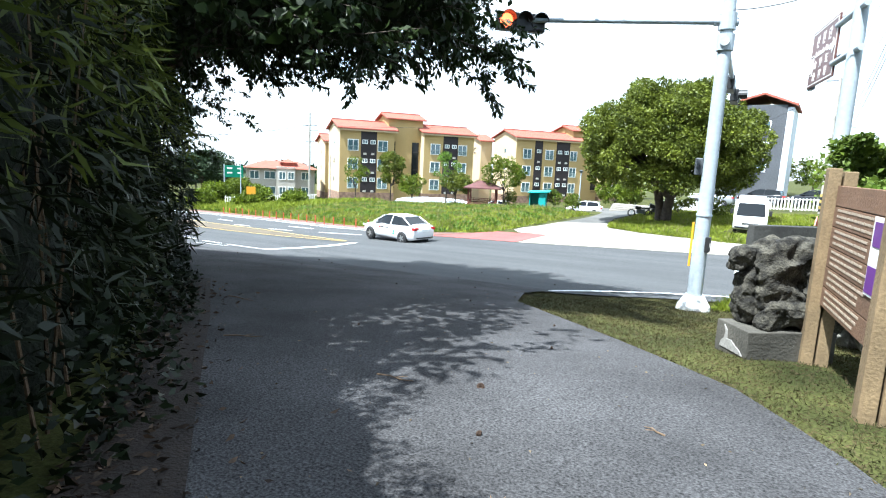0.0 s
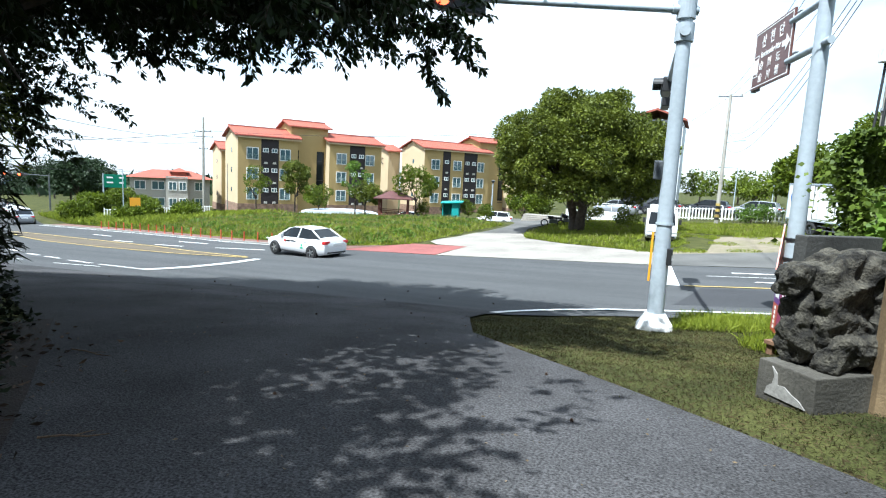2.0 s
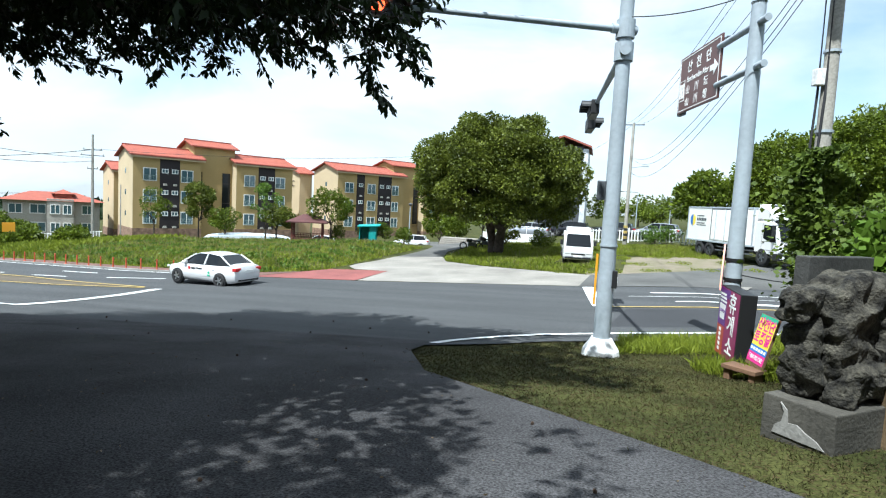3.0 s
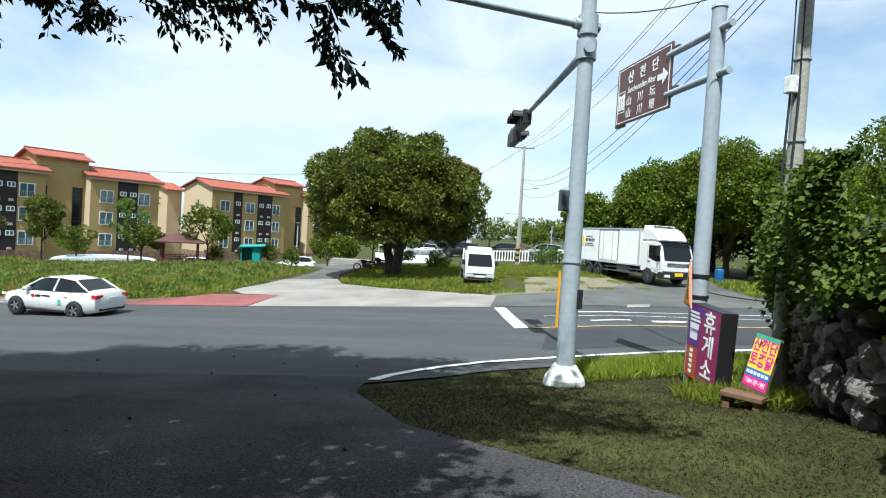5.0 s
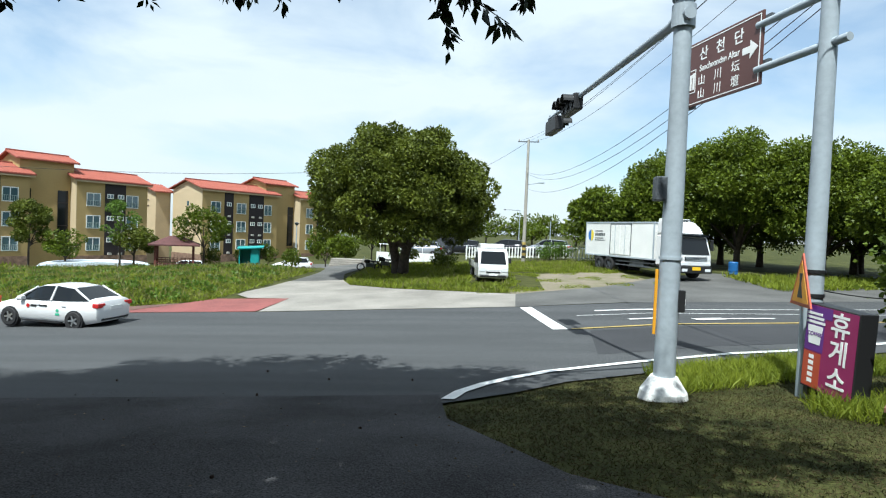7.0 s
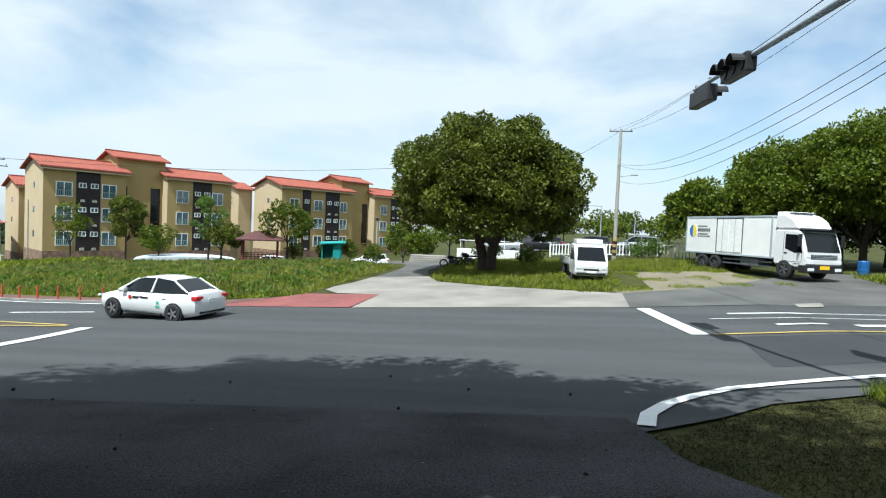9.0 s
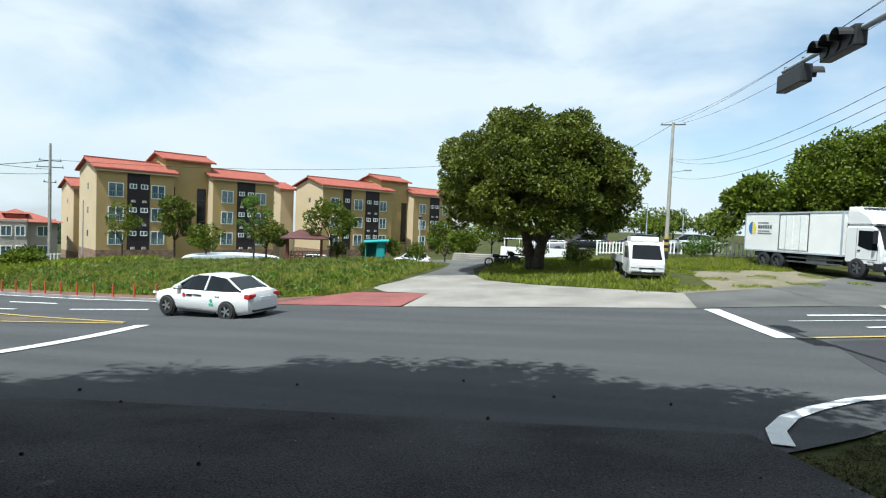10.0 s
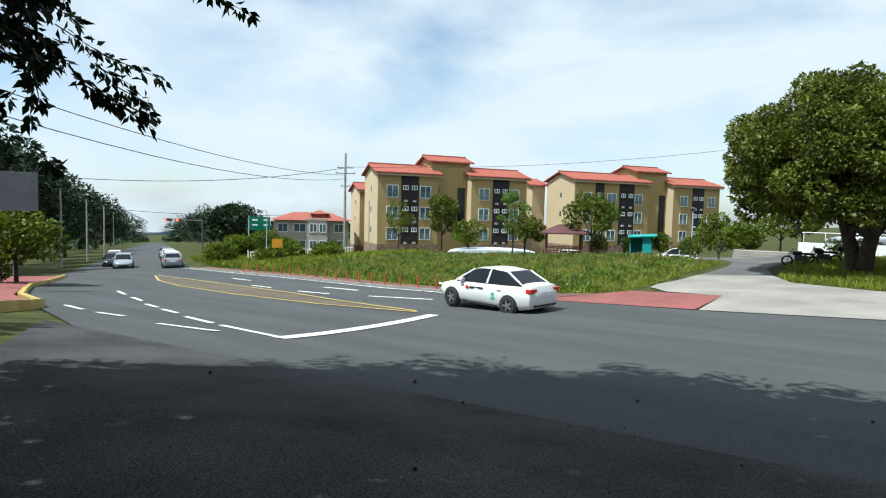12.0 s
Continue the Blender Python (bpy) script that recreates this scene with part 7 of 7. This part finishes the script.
rod(bm, (-1.3, 0.1, -0.2), (-1.3, 0.1, 5.2), 0.1, 0.08, 10)
rod(bm, (-1.3, 0.1, 4.3), (1.0, 0.1, 4.3), 0.05, 0.05, 8)
part("pole", bm, STEEL, gg)
osn = thing("orange_sign", (-58.5, 37, gnd(-58.5, 37)), "small orange sign on a thin post", "road sign", "", 59)
bm = bmesh.new()
block(bm, (-0.5, -0.03, 1.5), (0.5, 0.03, 2.4), 0.01)
part("sign_panel", bm, SIGN_ORANGE, osn)
bm = bmesh.new()
rod(bm, (0, 0.06, -0.1), (0, 0.06, 2.4), 0.05, 0.05, 8)
part("post", bm, STEEL_DARK, osn)

# traffic signals far down the road
fs = thing("far_signal", (-96, 47, lz(-96, 47)), "far traffic signal on a mast arm over the road", "signal pole", "", 205)
bm = bmesh.new()
rod(bm, (0, 0, 0), (0, 0, 5.4), 0.13, 0.1, 10)
rod(bm, (0, 0, 5.2), (9.5, -2, 5.3), 0.07, 0.05, 8)
part("mast", bm, STEEL_DARK, fs)
for x in (5.2, 8.2):
    bm = bmesh.new()
    block(bm, (x - 0.6, -0.2 - x * 0.21, 4.95), (x + 0.6, 0.1 - x * 0.21, 5.4), 0.03)
    hd = part("signal_head", bm, BLACK, fs)
    for sgn in (-1, 1):
        bm = bmesh.new()
        rod(bm, (x + 0.4, sgn * 0.22 - x * 0.21, 5.17), (x + 0.4, sgn * 0.16 - x * 0.21, 5.17), 0.2, 0.2, 12)
        part("lens", bm, SIGNAL_RED, hd)

# orange delineator posts
dp = thing("delineator_post", (-21.6, 25.4, lz(-21.6, 25.4)), "orange plastic delineator post on the kerb edge", "bollard", "delineator posts")
bm = bmesh.new()
rod(bm, (0, 0, 0.0), (0, 0, 0.06), 0.1, 0.09, 12)
rod(bm, (0, 0, 0.06), (0, 0, 0.66), 0.042, 0.036, 12)
part("shaft", bm, POST_ORANGE, dp)
for z in (0.40, 0.54):
    bm = bmesh.new()
    rod(bm, (0, 0, z), (0, 0, z + 0.05), 0.044, 0.044, 12)
    part("reflector_band", bm, SIGN_RED, dp)
x = -21.6
for i in range(22):
    x -= 1.28
    y = float(np.interp(x, (-60, -42, -30, -22), (29.5, 27.7, 25.75, 25.35)))
    copy_thing(dp, Matrix.Translation((x, y, lz(x, y))))

brl = thing("barrel", (10.2, 43.2, lz(10.2, 43.2)), "blue plastic barrel at the wood edge", "barrel")
bm = bmesh.new()
for z0, z1, r0, r1 in ((0, 0.06, 0.27, 0.3), (0.06, 0.84, 0.3, 0.3), (0.84, 0.9, 0.3, 0.25), (0.28, 0.32, 0.315, 0.315), (0.58, 0.62, 0.315, 0.315)):
    rod(bm, (0, 0, z0), (0, 0, z1), r0, r1, 18)
part("drum", bm, BLUE_BARREL, brl)

# low fence and clipped hedge on the corner
put_tree("corner_hedge", -43, 7.5, "clipped leafy hedge on the corner pavement", 0.04, 0.3, (0, 0, 0.7), (3.2, 1.0, 0.6), 26, 0.5, 4000, 0.2, 0.1, LEAF_WOOD, 401, 3)
put_tree("corner_shrub", -46.5, 12.3, "dark round clipped shrub on the corner", 0.05, 0.3, (0, 0, 0.75), (0.9, 0.9, 0.65), 14, 0.4, 2200, 0.16, 0.08, LEAF_CAMPHOR, 402, 3)

# woods added out of view behind the lane, to keep sky light off its shade
for i, (x, y, h, rr2) in enumerate(((-19, -3, 8.5, 4.2), (-13.5, -6, 9, 4.4), (-7, -9, 9.5, 4.6), (0, -13.5, 10, 5), (8, -17, 10, 5), (-24, 1.5, 6.5, 3.5), (-31, -4, 9, 5), (-22, -12, 11, 5.5), (-10, -18, 12, 6), (13, -3, 8, 4), (19, 4, 8, 4.5), (12, 7, 6.5, 3.2))):
    put_tree("woodland_tree", x, y, "tall leafy tree added out of view to block sky light", 0.25, 1.5, (0, 0, h * 0.55), (rr2, rr2, h * 0.5), 40, 1.5, 6000, 0.55, 0.4, LEAF_CHERRY, 500 + i, 5, group="trees of the lane wood")

# ---- grasses, litter ----
def blades(name, xy, length, width, mat, label, lean=0.45, lift=0.0, up=1.0):
    n = len(xy)
    z = land(xy[:, 0], xy[:, 1]) + bank(xy[:, 0], xy[:, 1]) - 0.035 + lift
    ways = np.column_stack([RNG.normal(size=(n, 2)) * lean, np.full(n, up)])
    ob = leaf_cloud(name, np.column_stack([xy, z]), ways, length, width, mat, None, label, 0.25)
    tagged(ob, kind="stuff", category="grass")
    return ob


def scatter(n, lo, hi, test):
    p = RNG.uniform(lo, hi, (n, 2))
    return p[test(p[:, 0], p[:, 1])]


LANE_X = np.array([-6.1, -5.85, -5.4, -4.74, -3.6, -2.1, -0.7, 0.12, 1.2])
LANE_Y = np.array([12.2, 10.3, 9.4, 8.1, 7.1, 5.95, 4.85, 3.8, 2.2])


def on_verge(x, y):
    a = y > np.interp(x, LANE_X, LANE_Y)
    b = y < np.interp(x, (-5.6, -5.0, -4.1, -2.4, 1.6, 5), (11.6, 12.6, 13.7, 14.8, 17.1, 19.1))
    return a & b & (x > -5.95) & (x < 3)


blades("verge_grass", scatter(110000, (-6, 2), (3, 17), on_verge), 0.042, 0.007, MOWN, "short mown grass of the verge", 0.9)
blades("grass_clippings", scatter(80000, (-6, 2), (3, 17), on_verge), 0.045, 0.007, DRY_GRASS, "dry mown clippings on the verge", 1.0, 0.012, 0.12)


def at_edge(x, y):
    d = np.interp(x, LANE_X, LANE_Y) - y
    return (d > -0.1) & (d < 0.04 + RNG.exponential(0.10, len(x))) & (x > -5.9) & (x < 1.0)


blades("edge_clippings", scatter(60000, (-6, 2), (1.2, 12), at_edge), 0.05, 0.009, DRY_GRASS, "dry clippings spilled on the lane edge", 1.0, 0.03, 0.1)
blades("edge_grass", scatter(26000, (-6, 2), (1.2, 12), at_edge), 0.05, 0.008, MOWN, "ragged short grass of the verge edge", 0.9, 0.012)


def tall_zone(x, y):
    e = np.interp(x, (-5.0, -4.1, -2.4, 1.6, 5), (12.6, 13.7, 14.8, 17.1, 19.1))
    return on_verge(x, y) & (y > e - 2.1) & (x > -2.55) | (on_verge(x, y) & (np.hypot(x + 0.5, y - 11.2) < 0.9))


blades("tall_grass", scatter(30000, (-3, 10), (3, 17), tall_zone), 0.26, 0.016, GRASS, "tufts of tall grass round the poles", 0.45)


def on_mound(x, y):
    front = np.interp(x, (-70, -45, -30, -22, -19), (33, 29.0, 26.9, 26.4, 28.6))
    return (y > front) & (x < -19.0 - 0.1 * (y > 36)) & (y < 45)


m_pts = scatter(190000, (-62, 26), (-18.8, 44), on_mound)
blades("mound_grass", m_pts[:76000], 0.26, 0.04, GRASS, "tall uncut grass on the mound", 0.9)
blades("mound_weeds", m_pts[76000:86000], 0.42, 0.03, WEED_TIPS, "pale seeding weeds on the mound", 0.3)
weed = m_pts[86000:112000]
weed = weed[np.sin(weed[:, 0] * 1.7) + np.sin(weed[:, 1] * 2.3 + weed[:, 0]) > 0.2]
blades("mound_leaves", weed, 0.2, 0.12, LEAF_YOUNG, "broad weed leaves on the mound", 1.0, 0.12)


def on_island(x, y):
    return (y > np.interp(x, (-15.2, -14, -11, -8.1, -5.7, -4.4), (38, 35.3, 33.4, 32.1, 31.2, 31))) & (x > np.interp(y, (35, 38, 46), (-14.2, -15.0, -15.8))) & ((x < -4.75 + 0.3 * np.sin(y * 2.3)) | (y > 41.5)) & (x < 2.4) & ((np.abs(x + 6.1) > 1.05) | (np.abs(y - 37.5) > 3.4))


i_pts = scatter(60000, (-16, 31), (3, 50), on_island)
blades("island_grass", i_pts[:36000], 0.24, 0.035, GRASS, "uncut grass under the broad tree", 0.6)
blades("island_weeds", i_pts[36000:40000], 0.4, 0.03, WEED_TIPS, "pale weeds under the broad tree", 0.35)
d_pts = scatter(26000, (-6.4, 30.7), (4.2, 44), lambda x, y: (np.sin(x * 2.1 + y * 0.7) + np.sin(y * 1.7 - x * 0.9) + np.sin(x * 5.3) * 0.5 > 0.95 - 0.9 * step(38, 43, y)) & (y > 31.2 + 0.55 * (x + 4)) & ((np.abs(x + 6.1) > 1.05) | (np.abs(y - 37.5) > 3.4)))
blades("dirt_tufts", d_pts, 0.12, 0.03, GRASS, "thin grass tufts growing into the bare dirt", 0.8)
f_pts = scatter(9000, (9, 34), (26, 42), lambda x, y: (y > 30 + 0.42 * (x - 9) + 4))
blades("wood_edge_grass", f_pts, 0.4, 0.06, GRASS, "tall grass at the edge of the wood", 0.5)
b_pts = scatter(26000, (-80, 28), (-45, 46), lambda x, y: (y > np.interp(x, (-80, -60, -45), (38, 31.2, 29.6))))
blades("far_bank_grass", b_pts, 0.6, 0.12, GRASS, "rough grass along the far roadside", 0.6)

# twigs and dead leaves on the lane edge
lp, ln, lr = along_hedge(2600, 33)
ls = ln * np.sign((ln * np.array((-0.55, -0.83))).sum(1))[:, None]
lxy = lp - ls * (lr.exponential(0.22, len(lp)) - 0.15)[:, None]
lit = leaf_cloud("dead_leaves", np.column_stack([lxy, land(lxy[:, 0], lxy[:, 1]) + 0.03]), np.column_stack([lr.normal(size=(len(lp), 2)), lr.normal(size=len(lp)) * 0.12]), 0.07, 0.028, material("dead leaf", (0.055, 0.034, 0.02), 0.9, 0.4, 8, 40, 0.2, island=0.6), None, "dead leaves along the lane edge")
tagged(lit, kind="stuff", category="litter")

# fallen pine cones, twigs and stones on the asphalt
bm = bmesh.new()
for ring in range(5):
    rr3 = 0.034 * math.sin(0.5 + ring * 0.55)
    for k in range(9):
        a = k * math.tau / 9 + ring * 0.35
        m = Matrix.Translation((math.cos(a) * rr3, math.sin(a) * rr3, 0.012 + ring * 0.012)) @ Matrix.Rotation(a, 4, "Z") @ Matrix.Rotation(-0.5, 4, "Y")
        block(bm, (-0.012, -0.009, -0.003), (0.016, 0.009, 0.004), 0, m)
bmesh.ops.create_icosphere(bm, subdivisions=2, radius=0.028, matrix=Matrix.Translation((0, 0, 0.032)))
cone = tagged(finish(bm, "pine_cone", CONE_BROWN), "fallen brown pine cone on the asphalt", "pine cone", "fallen pine cones")
cone.matrix_world = pose(-2.27, 3.35, lz(-2.27, 3.35) + 0.014, 80, 0, 30) @ Matrix.Scale(0.7, 4)
for x, y, s in ((-1.72, 2.55, 1.1), (-2.45, 4.9, 0.8), (-3.0, 6.1, 0.9), (-4.6, 4.2, 0.9), (-8.9, 11.9, 1.2), (-13.3, 11.1, 1.3), (-14.5, 11.6, 1.2), (-8.3, 13.6, 1.1), (-6.8, 13.6, 1.1), (-9.8, 14.4, 1.0), (-10.5, 9.2, 0.9), (-11.9, 8.9, 0.8), (-6.7, 9.6, 0.9), (-7.3, 7.7, 0.8), (-12.1, 13.2, 1.0), (-5.0, 7.0, 0.8), (-16.0, 9.5, 1.0)):
    copy_thing(cone, pose(x, y, lz(x, y) + 0.016, RNG.uniform(60, 100), 0, RNG.uniform(0, 360)) @ Matrix.Scale(s * 0.62, 4))
for x, y, a, l in ((-2.9, 3.0, 15, 0.34), (-1.2, 1.9, 80, 0.22), (-5.0, 2.9, 40, 0.4), (-7.0, 4.1, 10, 0.5), (-0.9, 3.4, 160, 0.15)):
    tw = thing("twig", (x, y, lz(x, y) + 0.022), "thin dry twig lying on the asphalt", "twig", "fallen twigs", a)
    bm = bmesh.new()
    tube(bm, [(-l / 2, 0, 0), (-l / 6, 0.015, 0.004), (l / 5, -0.008, 0.002), (l / 2, 0.02, 0)], [0.007, 0.006, 0.005, 0.002], 6)
    tube(bm, [(0, 0.005, 0.003), (l / 6, 0.05, 0.006), (l / 4, 0.07, 0.004)], [0.004, 0.003, 0.001], 5)
    part("stick", bm, TWIG, tw)
chips = np.column_stack([RNG.uniform(-12, 0.3, 600), RNG.uniform(1, 12, 600)])
chips = chips[(chips[:, 1] < np.interp(chips[:, 0], LANE_X, LANE_Y) - 0.05) & (chips[:, 1] > 1.2 - 0.55 * (chips[:, 0] + 2.5))]
ch = leaf_cloud("fallen_bits", np.column_stack([chips, land(chips[:, 0], chips[:, 1]) + 0.017]), np.column_stack([RNG.normal(size=(len(chips), 2)), np.full(len(chips), 0.05)]), 0.028, 0.014, material("pale fallen bits", (0.12, 0.09, 0.055), 0.9, 0.4, 8, 40, 0.2, island=0.7), None, "small fallen leaf bits on the lane")
tagged(ch, kind="stuff", category="litter")
